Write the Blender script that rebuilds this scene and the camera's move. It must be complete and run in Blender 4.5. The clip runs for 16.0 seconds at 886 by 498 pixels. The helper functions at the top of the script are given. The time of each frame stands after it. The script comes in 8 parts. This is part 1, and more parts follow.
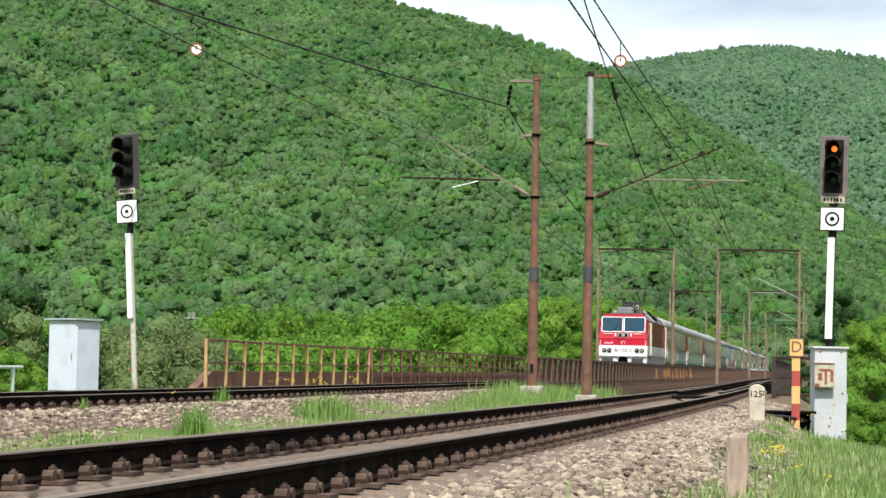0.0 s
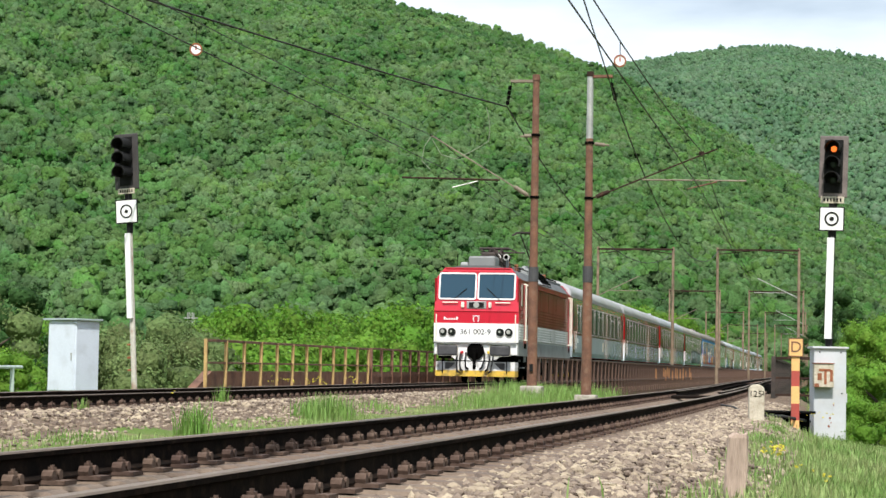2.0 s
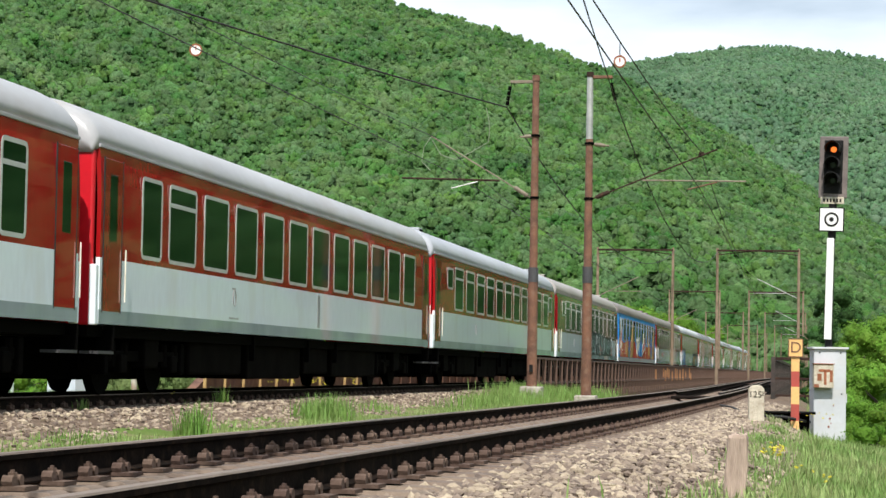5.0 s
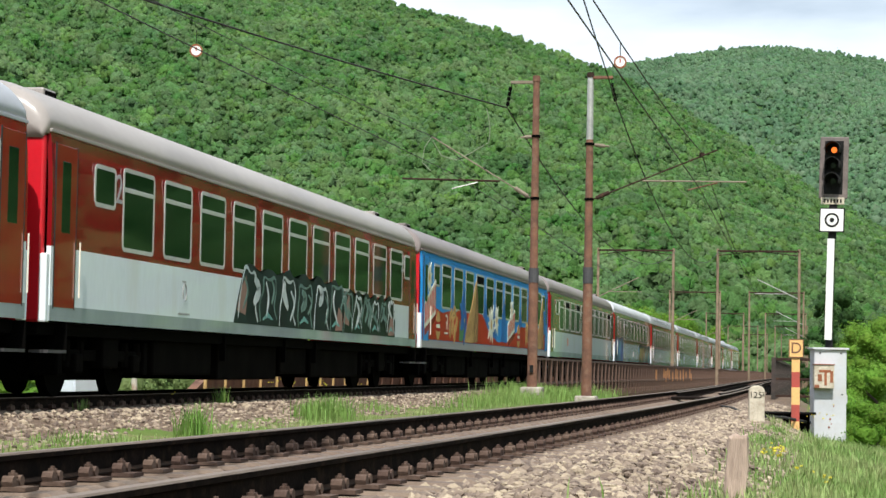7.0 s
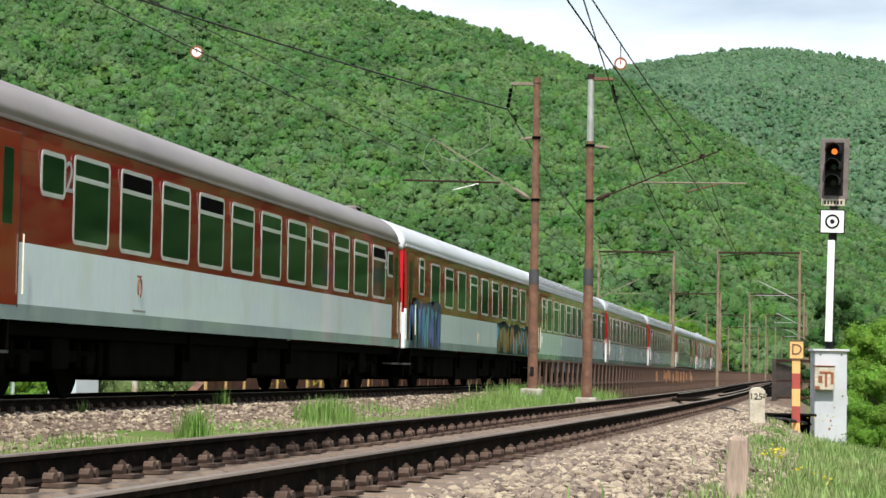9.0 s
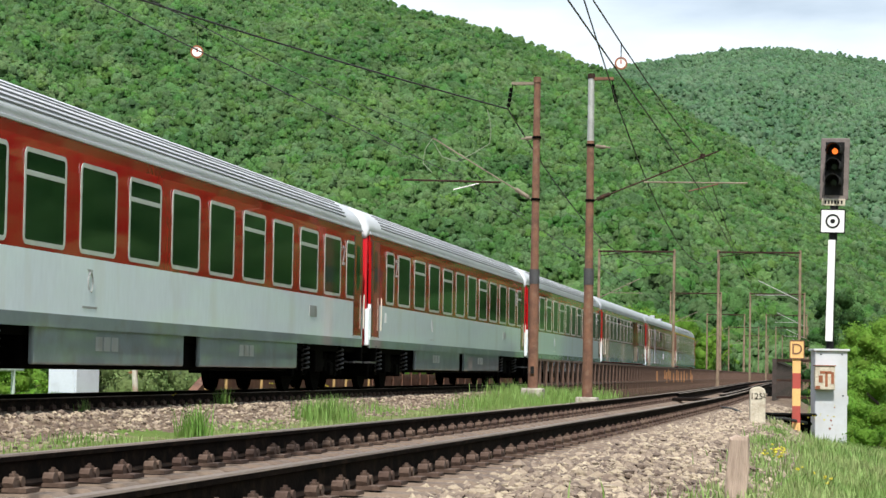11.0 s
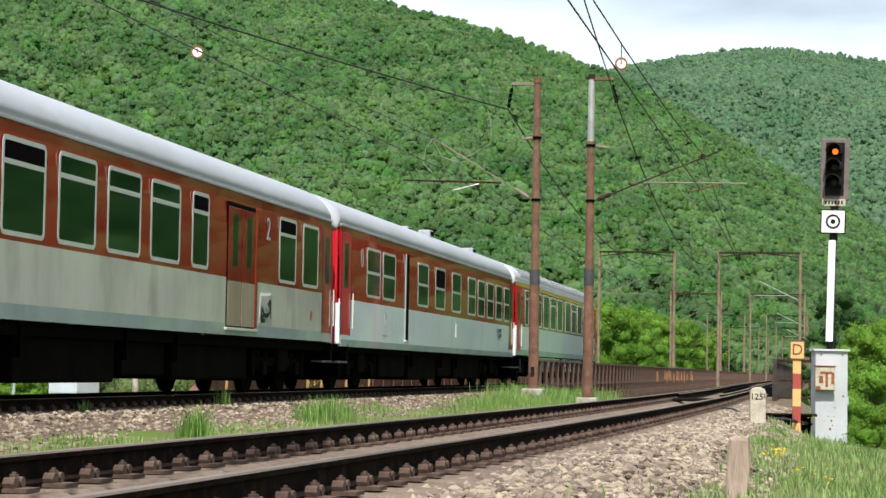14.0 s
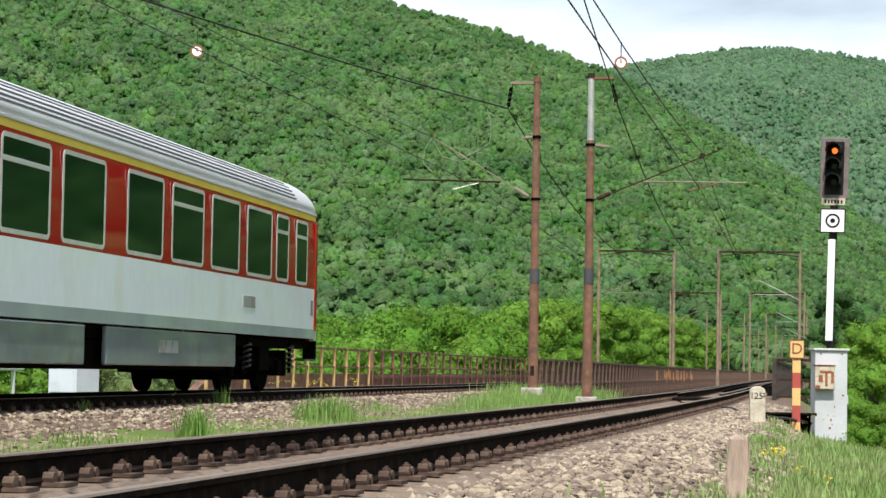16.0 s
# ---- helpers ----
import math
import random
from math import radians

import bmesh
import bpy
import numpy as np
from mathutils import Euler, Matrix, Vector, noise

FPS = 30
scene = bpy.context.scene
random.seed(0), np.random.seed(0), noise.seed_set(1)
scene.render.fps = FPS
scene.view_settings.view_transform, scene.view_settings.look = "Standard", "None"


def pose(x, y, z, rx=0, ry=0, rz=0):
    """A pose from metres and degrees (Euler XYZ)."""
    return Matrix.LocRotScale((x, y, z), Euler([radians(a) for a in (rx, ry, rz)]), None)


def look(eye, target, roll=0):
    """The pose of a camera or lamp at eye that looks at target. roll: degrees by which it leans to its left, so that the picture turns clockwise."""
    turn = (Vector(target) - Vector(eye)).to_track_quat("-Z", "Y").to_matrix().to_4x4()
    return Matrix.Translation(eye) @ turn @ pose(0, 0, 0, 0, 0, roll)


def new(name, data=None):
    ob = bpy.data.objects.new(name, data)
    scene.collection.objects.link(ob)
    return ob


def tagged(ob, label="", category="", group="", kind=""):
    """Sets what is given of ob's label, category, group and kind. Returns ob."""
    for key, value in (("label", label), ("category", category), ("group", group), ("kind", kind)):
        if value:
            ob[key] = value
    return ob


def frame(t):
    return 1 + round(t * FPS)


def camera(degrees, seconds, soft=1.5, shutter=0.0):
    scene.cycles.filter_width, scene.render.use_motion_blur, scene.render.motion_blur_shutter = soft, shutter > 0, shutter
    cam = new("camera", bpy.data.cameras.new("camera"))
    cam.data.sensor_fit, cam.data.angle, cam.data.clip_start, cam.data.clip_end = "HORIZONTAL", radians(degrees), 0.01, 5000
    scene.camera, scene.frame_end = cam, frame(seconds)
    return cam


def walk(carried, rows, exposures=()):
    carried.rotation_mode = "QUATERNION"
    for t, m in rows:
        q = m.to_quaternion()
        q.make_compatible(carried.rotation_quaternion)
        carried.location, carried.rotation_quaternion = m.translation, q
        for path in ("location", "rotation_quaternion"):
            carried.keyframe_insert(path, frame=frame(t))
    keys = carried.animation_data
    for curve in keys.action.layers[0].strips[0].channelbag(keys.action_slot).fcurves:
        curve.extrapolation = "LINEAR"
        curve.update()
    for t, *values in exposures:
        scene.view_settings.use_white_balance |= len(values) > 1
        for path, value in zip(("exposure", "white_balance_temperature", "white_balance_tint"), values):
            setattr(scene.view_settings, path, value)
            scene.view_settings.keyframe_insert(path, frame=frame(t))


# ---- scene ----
F_PX = 3711.6
EYE = Vector((-46.2, -11.23, 0.485))
YAW, PITCH, ROLL = math.atan2(0.17392, 0.98476), 0.0564, 1.006


def view(dx, dy):
    """The camera's pose, turned by a hair from its rest."""
    a, e = YAW + dx / F_PX, PITCH + dy / F_PX
    way = Vector((math.cos(a) * math.cos(e), math.sin(a) * math.cos(e), math.sin(e)))
    return look(EYE, EYE + way * 100, ROLL)


cam = camera(23.855, 16.0, 1.5)
walk(cam, [(t, view(dx, dy)) for t, dx, dy in (
    (0, 0.8, 0), (1, 0.7, 0), (1.5, 0, 0), (3.5, 0, 0), (4, -0.8, 0), (6.5, 1, 2.4), (7, 0.4, 1.9), (8, 0.7, 1.9),
    (8.5, 1.5, 3.2), (9, 1.2, 4.6), (11.5, 2, 4), (12, 2.5, 4.6), (15, 2.4, 4.7), (15.5, 2, 3.7), (16, 1.8, 3.2))],
    [(0, 0.3), (16, 0.3)])

# ---- light ----
SUN_AZ, SUN_EL = radians(187), radians(55)      # from behind the camera, almost along the track
world = bpy.data.worlds.new("sky")
scene.world = world
world.use_nodes = True
wn = world.node_tree.nodes
wl = world.node_tree.links
sky = wn.new("ShaderNodeTexSky")
sky.sky_type, sky.sun_disc = "NISHITA", False
sky.sun_elevation, sky.sun_rotation = SUN_EL, math.pi / 2 - SUN_AZ
sky.air_density, sky.dust_density, sky.ozone_density = 1.0, 1.5, 1.0
# thin cloud drawn over the sky
wtc = wn.new("ShaderNodeTexCoord")
wmap = wn.new("ShaderNodeMapping")
wmap.inputs["Scale"].default_value = (1.0, 1.0, 4.0)
wnoise = wn.new("ShaderNodeTexNoise")
wnoise.inputs["Scale"].default_value = 3.2
wnoise.inputs["Detail"].default_value = 7
wramp = wn.new("ShaderNodeValToRGB")
wramp.color_ramp.elements[0].position = 0.27
wramp.color_ramp.elements[1].position = 0.58
wmix = wn.new("ShaderNodeMix")
wmix.data_type = "RGBA"
wmix.inputs["B"].default_value = (10.4, 11.7, 13.0, 1)
wl.new(wtc.outputs["Generated"], wmap.inputs["Vector"])
wl.new(wmap.outputs[0], wnoise.inputs["Vector"])
wl.new(wnoise.outputs["Fac"], wramp.inputs[0])
wl.new(wramp.outputs[0], wmix.inputs["Factor"])
wl.new(sky.outputs[0], wmix.inputs["A"])
wl.new(wmix.outputs["Result"], wn["Background"].inputs["Color"])
wn["Background"].inputs["Strength"].default_value = 0.082
sun = new("sun", bpy.data.lights.new("sun", "SUN"))
sun.data.energy, sun.data.angle, sun.data.color = 5.0, radians(0.6), (1.0, 0.955, 0.885)
sun.matrix_world = look(Vector((math.cos(SUN_AZ) * math.cos(SUN_EL), math.sin(SUN_AZ) * math.cos(SUN_EL), math.sin(SUN_EL))) * 50, (0, 0, 0))


# ---- materials ----
def mat(name, c1, c2=None, rough=0.6, metal=0.0, scale=3.0, fine=40.0, bump=0.15, stretch=(1, 1, 1), vary=0.0, dirt=None, island=0.0,
        coat=0.0, dist=0.02, lo=0.35, hi=0.65, grain=None):
    """A surface of two colours broken up at two scales, with relief; dirt: a third colour in blotches; vary: change from object to object."""
    m = bpy.data.materials.new(name)
    m.use_nodes = True
    n, l = m.node_tree.nodes, m.node_tree.links
    b = n["Principled BSDF"]
    b.inputs["Roughness"].default_value, b.inputs["Metallic"].default_value = rough, metal
    b.inputs["Coat Weight"].default_value = coat
    tc = n.new("ShaderNodeTexCoord")
    mp = n.new("ShaderNodeMapping")
    mp.inputs["Scale"].default_value = stretch
    l.new(tc.outputs["Object"], mp.inputs["Vector"])

    def noise_node(s, d):
        t = n.new("ShaderNodeTexNoise")
        t.inputs["Scale"].default_value, t.inputs["Detail"].default_value = s, d
        l.new(mp.outputs[0], t.inputs["Vector"])
        return t

    def blend(fac, a, bb, mode="MIX"):
        x = n.new("ShaderNodeMix")
        x.data_type, x.blend_type = "RGBA", mode
        for key, v in (("Factor", fac), ("A", a), ("B", bb)):
            if isinstance(v, bpy.types.NodeSocket):
                l.new(v, x.inputs[key])
            elif key == "Factor":
                x.inputs[key].default_value = v
            else:
                x.inputs[key].default_value = (*v, 1)
        return x.outputs["Result"]

    def ramp(sock, a, bb):
        r = n.new("ShaderNodeMapRange")
        r.inputs["From Min"].default_value, r.inputs["From Max"].default_value = a, bb
        l.new(sock, r.inputs["Value"])
        return r.outputs[0]
    c2 = c2 or tuple(0.8 * v for v in c1)
    big, small = noise_node(scale, 4), noise_node(fine, 3)
    col = blend(ramp(big.outputs["Fac"], lo, hi), c1, c2)
    g = ramp(small.outputs["Fac"], 0.2, 0.8)
    k_ = grain if grain is not None else (0.05 if bump <= 0.06 else 0.2)
    grain = n.new("ShaderNodeMapRange")
    grain.inputs["To Min"].default_value, grain.inputs["To Max"].default_value = 1 - k_, 1 + 0.9 * k_
    l.new(g, grain.inputs["Value"])
    gc = n.new("ShaderNodeCombineColor")
    for i in range(3):
        l.new(grain.outputs[0], gc.inputs[i])
    col = blend(1.0, col, gc.outputs[0], "MULTIPLY")
    if dirt:
        dn = noise_node(scale * 2.3, 6)
        col = blend(ramp(dn.outputs["Fac"], 0.52, 0.72), col, dirt)
    if vary or island:
        if island:
            src = n.new("ShaderNodeNewGeometry").outputs["Random Per Island"]
        else:
            src = n.new("ShaderNodeObjectInfo").outputs["Random"]
        k = vary or island
        hs = n.new("ShaderNodeHueSaturation")
        for key, lo_, hi_ in (("Value", 1 - k, 1 + k), ("Hue", 0.5 - 0.035 * k, 0.5 + 0.035 * k)):
            r = n.new("ShaderNodeMapRange")
            r.inputs["To Min"].default_value, r.inputs["To Max"].default_value = lo_, hi_
            l.new(src, r.inputs["Value"])
            l.new(r.outputs[0], hs.inputs[key])
        l.new(col, hs.inputs["Color"])
        col = hs.outputs[0]
    l.new(col, b.inputs["Base Color"])
    rr = n.new("ShaderNodeMapRange")
    rr.inputs["To Min"].default_value, rr.inputs["To Max"].default_value = max(0.02, rough - 0.1), min(1, rough + 0.12)
    l.new(big.outputs["Fac"], rr.inputs["Value"])
    l.new(rr.outputs[0], b.inputs["Roughness"])
    if bump:
        bp = n.new("ShaderNodeBump")
        bp.inputs["Strength"].default_value, bp.inputs["Distance"].default_value = bump, dist
        l.new(small.outputs["Fac"], bp.inputs["Height"])
        l.new(bp.outputs[0], b.inputs["Normal"])
    return m


def leaf_mat(name, c1, c2, vary=0.35, scale=0.05, fine=1.5, bump=0.0, grain=0.2, tree_size=0.0, tree_vary=0.2, dist=0.6):
    m = mat(name, c1, c2, 0.6, 0, scale, fine, bump, island=vary, dist=dist, lo=0.38, hi=0.62, grain=grain)
    b = m.node_tree.nodes["Principled BSDF"]
    if tree_size:
        # each tree has a green of its own
        n, l = m.node_tree.nodes, m.node_tree.links
        cell = n.new("ShaderNodeTexVoronoi")
        cell.inputs["Scale"].default_value = 1.0 / tree_size
        l.new(n["Texture Coordinate"].outputs["Object"], cell.inputs["Vector"])
        split = n.new("ShaderNodeSeparateColor")
        l.new(cell.outputs["Color"], split.inputs[0])
        hs = n.new("ShaderNodeHueSaturation")
        for key, src, lo_, hi_ in (("Value", 0, 1 - tree_vary, 1 + tree_vary), ("Hue", 1, 0.485, 0.512), ("Saturation", 2, 0.8, 1.1)):
            r = n.new("ShaderNodeMapRange")
            r.inputs["To Min"].default_value, r.inputs["To Max"].default_value = lo_, hi_
            l.new(split.outputs[src], r.inputs["Value"])
            l.new(r.outputs[0], hs.inputs[key])
        l.new(b.inputs["Base Color"].links[0].from_socket, hs.inputs["Color"])
        l.new(hs.outputs[0], b.inputs["Base Color"])
    b.inputs["Specular IOR Level"].default_value = 0.1
    # leaves let some light through
    n, l = m.node_tree.nodes, m.node_tree.links
    glow = n.new("ShaderNodeBsdfTranslucent")
    mixed = n.new("ShaderNodeMixShader")
    mixed.inputs[0].default_value = 0.38
    l.new(b.inputs["Base Color"].links[0].from_socket, glow.inputs["Color"])
    l.new(b.outputs[0], mixed.inputs[1])
    l.new(glow.outputs[0], mixed.inputs[2])
    l.new(mixed.outputs[0], n["Material Output"].inputs["Surface"])
    return m


def plain(name, c, rough=0.5, metal=0.0, emit=0.0):
    m = bpy.data.materials.new(name)
    m.use_nodes = True
    b = m.node_tree.nodes["Principled BSDF"]
    b.inputs["Base Color"].default_value = (*c, 1)
    b.inputs["Roughness"].default_value, b.inputs["Metallic"].default_value = rough, metal
    if emit:
        b.inputs["Emission Color"].default_value, b.inputs["Emission Strength"].default_value = (*c, 1), emit
    return m


RUST = mat("rusty_steel", (0.2, 0.095, 0.056), (0.115, 0.057, 0.04), 0.85, 0.1, 2.5, 30, 0.3, dirt=(0.2, 0.12, 0.08))
RUST_DARK = mat("dark_rust", (0.045, 0.026, 0.02), (0.03, 0.018, 0.014), 0.85, 0.1, 2.5, 30, 0.3, dirt=(0.075, 0.04, 0.025))
RUST_MID = mat("brown_rust", (0.125, 0.072, 0.053), (0.085, 0.05, 0.037), 0.85, 0.1, 2.5, 30, 0.3, dirt=(0.13, 0.08, 0.055))
RUST_PALE = mat("pale_rust", (0.47, 0.32, 0.13), (0.34, 0.21, 0.085), 0.85, 0.0, 2.5, 30, 0.3)
RAIL_TOP = mat("worn_rail_steel", (0.2, 0.15, 0.115), (0.13, 0.095, 0.072), 0.55, 0.35, 3, 60, 0.1, stretch=(0.1, 1, 1))
# Rail sides: dark rust with their shade put into the colour.
RAIL_SIDE = mat("shaded_rusty_rail", (0.016, 0.011, 0.009), (0.01, 0.008, 0.007), 0.85, 0.0, 4, 40, 0.2, dirt=(0.03, 0.02, 0.014))
FASTEN = mat("rusty_fastening", (0.12, 0.08, 0.062), (0.075, 0.05, 0.04), 0.8, 0.2, 6, 60, 0.3, vary=0.25)
SLEEPER = mat("old_concrete_sleeper", (0.15, 0.108, 0.08), (0.105, 0.076, 0.057), 0.9, 0, 2, 50, 0.4, vary=0.14, dirt=(0.1, 0.072, 0.055))
STONE = mat("ballast_stone", (0.275, 0.217, 0.163), (0.18, 0.137, 0.102), 0.9, 0, 1.3, 60, 0.3, island=0.55)
STONE_BED = mat("ballast_bed", (0.18, 0.13, 0.095), (0.12, 0.087, 0.065), 0.95, 0, 6, 22, 1.0, dirt=(0.13, 0.1, 0.075), dist=0.06)
SOIL = mat("grassy_soil", (0.09, 0.14, 0.03), (0.14, 0.16, 0.06), 0.95, 0, 0.6, 14, 0.8, dirt=(0.2, 0.16, 0.1), dist=0.05)
GRASS = leaf_mat("grass_blade", (0.17, 0.28, 0.075), (0.3, 0.36, 0.15), 0.35, 0.7)
WEED = leaf_mat("weed_leaf", (0.17, 0.3, 0.07), (0.26, 0.36, 0.12), 0.3, 0.5)
FLOWER = mat("yellow_flower", (0.58, 0.52, 0.04), (0.5, 0.42, 0.03), 0.6, 0, 5, 40, 0)
HILL_SOIL = mat("forest_floor", (0.035, 0.085, 0.024), (0.05, 0.105, 0.03), 0.95, 0, 0.02, 0.3, 0.3)
FOREST = leaf_mat("forest_leaf", (0.064, 0.157, 0.044), (0.118, 0.232, 0.07), 0.14, 0.022, 1.2, 1.0, 0.4, 8.0, 0.2, 0.9)
# Paler, bluer leaves: the haze of distance is put into this colour.
FOREST_HAZED = leaf_mat("haze_tinted_forest_leaf", (0.086, 0.182, 0.09), (0.12, 0.22, 0.113), 0.1, 0.012, 0.5, 0.8, 0.25, 9.0, 0.14)
BUSH = leaf_mat("bush_leaf", (0.105, 0.228, 0.026), (0.178, 0.315, 0.046), 0.3, 0.2, 5.0, 0.9, 0.3, dist=0.2)
BUSH_GREY = leaf_mat("willow_leaf", (0.135, 0.2, 0.07), (0.2, 0.25, 0.1), 0.35, 0.3, 7.0, 0.9, 0.3, dist=0.15)
BUSH_DARK = leaf_mat("dark_tree_leaf", (0.035, 0.085, 0.025), (0.05, 0.12, 0.03), 0.3, 0.05, 4.0, 0.9, 0.3, dist=0.2)
BARK = mat("bark", (0.1, 0.075, 0.055), (0.06, 0.045, 0.035), 0.9, 0, 4, 30, 0.6, stretch=(1, 1, 0.3))
CONCRETE = mat("grey_concrete", (0.4, 0.37, 0.32), (0.3, 0.27, 0.23), 0.9, 0, 3, 40, 0.4, dirt=(0.22, 0.19, 0.16))
WIRE = plain("dark_wire", (0.03, 0.028, 0.025), 0.6, 0.5)
COPPER = plain("verdigris_wire", (0.2, 0.25, 0.16), 0.7, 0.2)
PORTAL_BROWN = mat("weathered_brown_steel", (0.27, 0.2, 0.135), (0.18, 0.125, 0.085), 0.85, 0.1, 2.5, 30, 0.2)
STEEL_PALE = mat("pale_weathered_steel", (0.26, 0.22, 0.165), (0.18, 0.145, 0.11), 0.75, 0.2, 2.5, 30, 0.1)
GALV = mat("galvanised_steel", (0.5, 0.5, 0.48), (0.38, 0.38, 0.37), 0.5, 0.6, 3, 30, 0.1)
WHITE = mat("white_enamel", (0.8, 0.8, 0.79), (0.74, 0.74, 0.73), 0.4, 0, 2, 20, 0.03)
BLACK = mat("black_paint", (0.008, 0.008, 0.008), (0.014, 0.014, 0.014), 0.7, 0, 3, 30, 0.1)
SIGNAL_GREY = mat("weathered_signal_board", (0.03, 0.028, 0.028), (0.05, 0.045, 0.043), 0.7, 0, 4, 30, 0.1)
BOARD_BROWN = mat("faded_signal_board", (0.17, 0.14, 0.13), (0.12, 0.1, 0.095), 0.75, 0, 4, 30, 0.1)
CAB_WHITE = mat("cabinet_paint", (0.58, 0.63, 0.71), (0.53, 0.58, 0.66), 0.55, 0, 1.2, 25, 0.05, dirt=(0.48, 0.52, 0.58))
CAB_WORN = mat("worn_cabinet_paint", (0.52, 0.54, 0.575), (0.44, 0.455, 0.48), 0.6, 0, 1.6, 25, 0.05, dirt=(0.47, 0.46, 0.45), grain=0.04)
RUST_BRIGHT = mat("bright_rust", (0.3, 0.1, 0.045), (0.2, 0.07, 0.035), 0.9, 0, 6, 40, 0.3)
SIGN_YELLOW = mat("faded_yellow_paint", (0.74, 0.44, 0.17), (0.68, 0.4, 0.15), 0.6, 0, 5, 40, 0.1)
SIGN_RED = mat("faded_red_paint", (0.4, 0.06, 0.045), (0.33, 0.06, 0.045), 0.6, 0, 5, 40, 0.1)
AMBER = plain("amber_light", (1.0, 0.2, 0.025), 0.3, 0, 1.1)
STONE_WHITE = mat("limewashed_stone", (0.55, 0.5, 0.4), (0.42, 0.37, 0.29), 0.9, 0, 6, 40, 0.4, dirt=(0.35, 0.29, 0.22))
GREEN_RAIL = mat("pale_green_paint", (0.4, 0.48, 0.44), (0.34, 0.42, 0.38), 0.5, 0, 4, 30, 0.1)
POLE_PAINT = mat("flaking_pole_paint", (0.5, 0.48, 0.42), (0.42, 0.4, 0.34), 0.7, 0, 3, 25, 0.2, stretch=(1, 1, 0.5), dirt=(0.26, 0.13, 0.08))
OLD_WOOD = mat("weathered_wood", (0.46, 0.35, 0.28), (0.33, 0.25, 0.2), 0.9, 0, 3, 25, 0.7, stretch=(3, 3, 0.4), dirt=(0.26, 0.19, 0.15))
GRAFFITI_YELLOW = mat("yellow_spray_paint", (0.4, 0.19, 0.075), (0.26, 0.12, 0.055), 0.8, 0, 3, 20, 0.1)


# ---- mesh helpers ----
def part(name, bm, material, parent=None, label="", smooth=False):
    """Links a bmesh as one mesh object under a thing or a part."""
    me = bpy.data.meshes.new(name)
    bm.to_mesh(me)
    bm.free()
    return mesh_part(name, me, material, parent, label, smooth)


def mesh_part(name, me, material, parent=None, label="", smooth=False):
    if not me.materials:
        for m_ in (material if isinstance(material, (list, tuple)) else (material,)):
            me.materials.append(m_)
    if smooth:
        me.polygons.foreach_set("use_smooth", [True] * len(me.polygons))
    ob = new(name, me)
    ob.parent = parent
    if label:
        ob["label"] = label
    return ob


def thing(name, label, category, group="", at=None, kind=""):
    ob = new(name)
    ob.empty_display_size = 0.1
    if at is not None:
        ob.matrix_world = at
    return tagged(ob, label, category, group, kind)


def box(bm, x0, x1, y0, y1, z0, z1, bevel=0.0, m=None):
    made = bmesh.ops.create_cube(bm, size=1.0)["verts"]
    bmesh.ops.transform(bm, matrix=Matrix.Translation(((x0 + x1) / 2, (y0 + y1) / 2, (z0 + z1) / 2)) @ Matrix.Diagonal((abs(x1 - x0), abs(y1 - y0), abs(z1 - z0), 1)), verts=made)
    if bevel:
        edges = list({e for v in made for e in v.link_edges})
        res_ = bmesh.ops.bevel(bm, geom=edges, offset=bevel, segments=2, affect="EDGES", profile=0.5)
        made = list({v for f in res_["faces"] for v in f.verts} | {v for v in made if v.is_valid})
    if m is not None:
        bmesh.ops.transform(bm, matrix=m, verts=made)
    return made


def boxm(x0, x1, y0, y1, z0, z1, bevel=0.0):
    bm = bmesh.new()
    box(bm, x0, x1, y0, y1, z0, z1, bevel)
    return bm


def rod(bm, a, b, r, r2=None, seg=8):
    a, b = Vector(a), Vector(b)
    d = b - a
    m = Matrix.Translation((a + b) / 2) @ d.to_track_quat("Z", "Y").to_matrix().to_4x4()
    return bmesh.ops.create_cone(bm, cap_ends=True, segments=seg, radius1=r, radius2=r if r2 is None else r2, depth=d.length, matrix=m)["verts"]


def rodm(a, b, r, r2=None, seg=8):
    bm = bmesh.new()
    rod(bm, a, b, r, r2, seg)
    return bm


def extrude_profile(pts, x0, x1, axis="x"):
    """A prism along x of a closed (y, z) profile."""
    bm = bmesh.new()
    rings = [[bm.verts.new((x, y, z)) for y, z in pts] for x in (x0, x1)]
    k = len(pts)
    for i in range(k):
        bm.faces.new((rings[0][i], rings[0][(i + 1) % k], rings[1][(i + 1) % k], rings[1][i]))
    bm.faces.new(rings[0])
    bm.faces.new(rings[1])
    bmesh.ops.recalc_face_normals(bm, faces=bm.faces)
    return bm


def raw_mesh(name, verts, faces):
    """A mesh from numpy arrays: verts (n, 3), faces (m, k)."""
    me = bpy.data.meshes.new(name)
    verts = np.asarray(verts, dtype=np.float32)
    faces = np.asarray(faces, dtype=np.int32)
    k = faces.shape[1]
    me.vertices.add(len(verts))
    me.vertices.foreach_set("co", verts.ravel())
    me.loops.add(faces.size)
    me.loops.foreach_set("vertex_index", faces.ravel())
    me.polygons.add(len(faces))
    me.polygons.foreach_set("loop_start", np.arange(0, faces.size, k, dtype=np.int32))
    me.polygons.foreach_set("loop_total", np.full(len(faces), k, dtype=np.int32))
    me.update(calc_edges=True)
    me.polygons.foreach_set("use_smooth", [False] * len(faces))
    return me


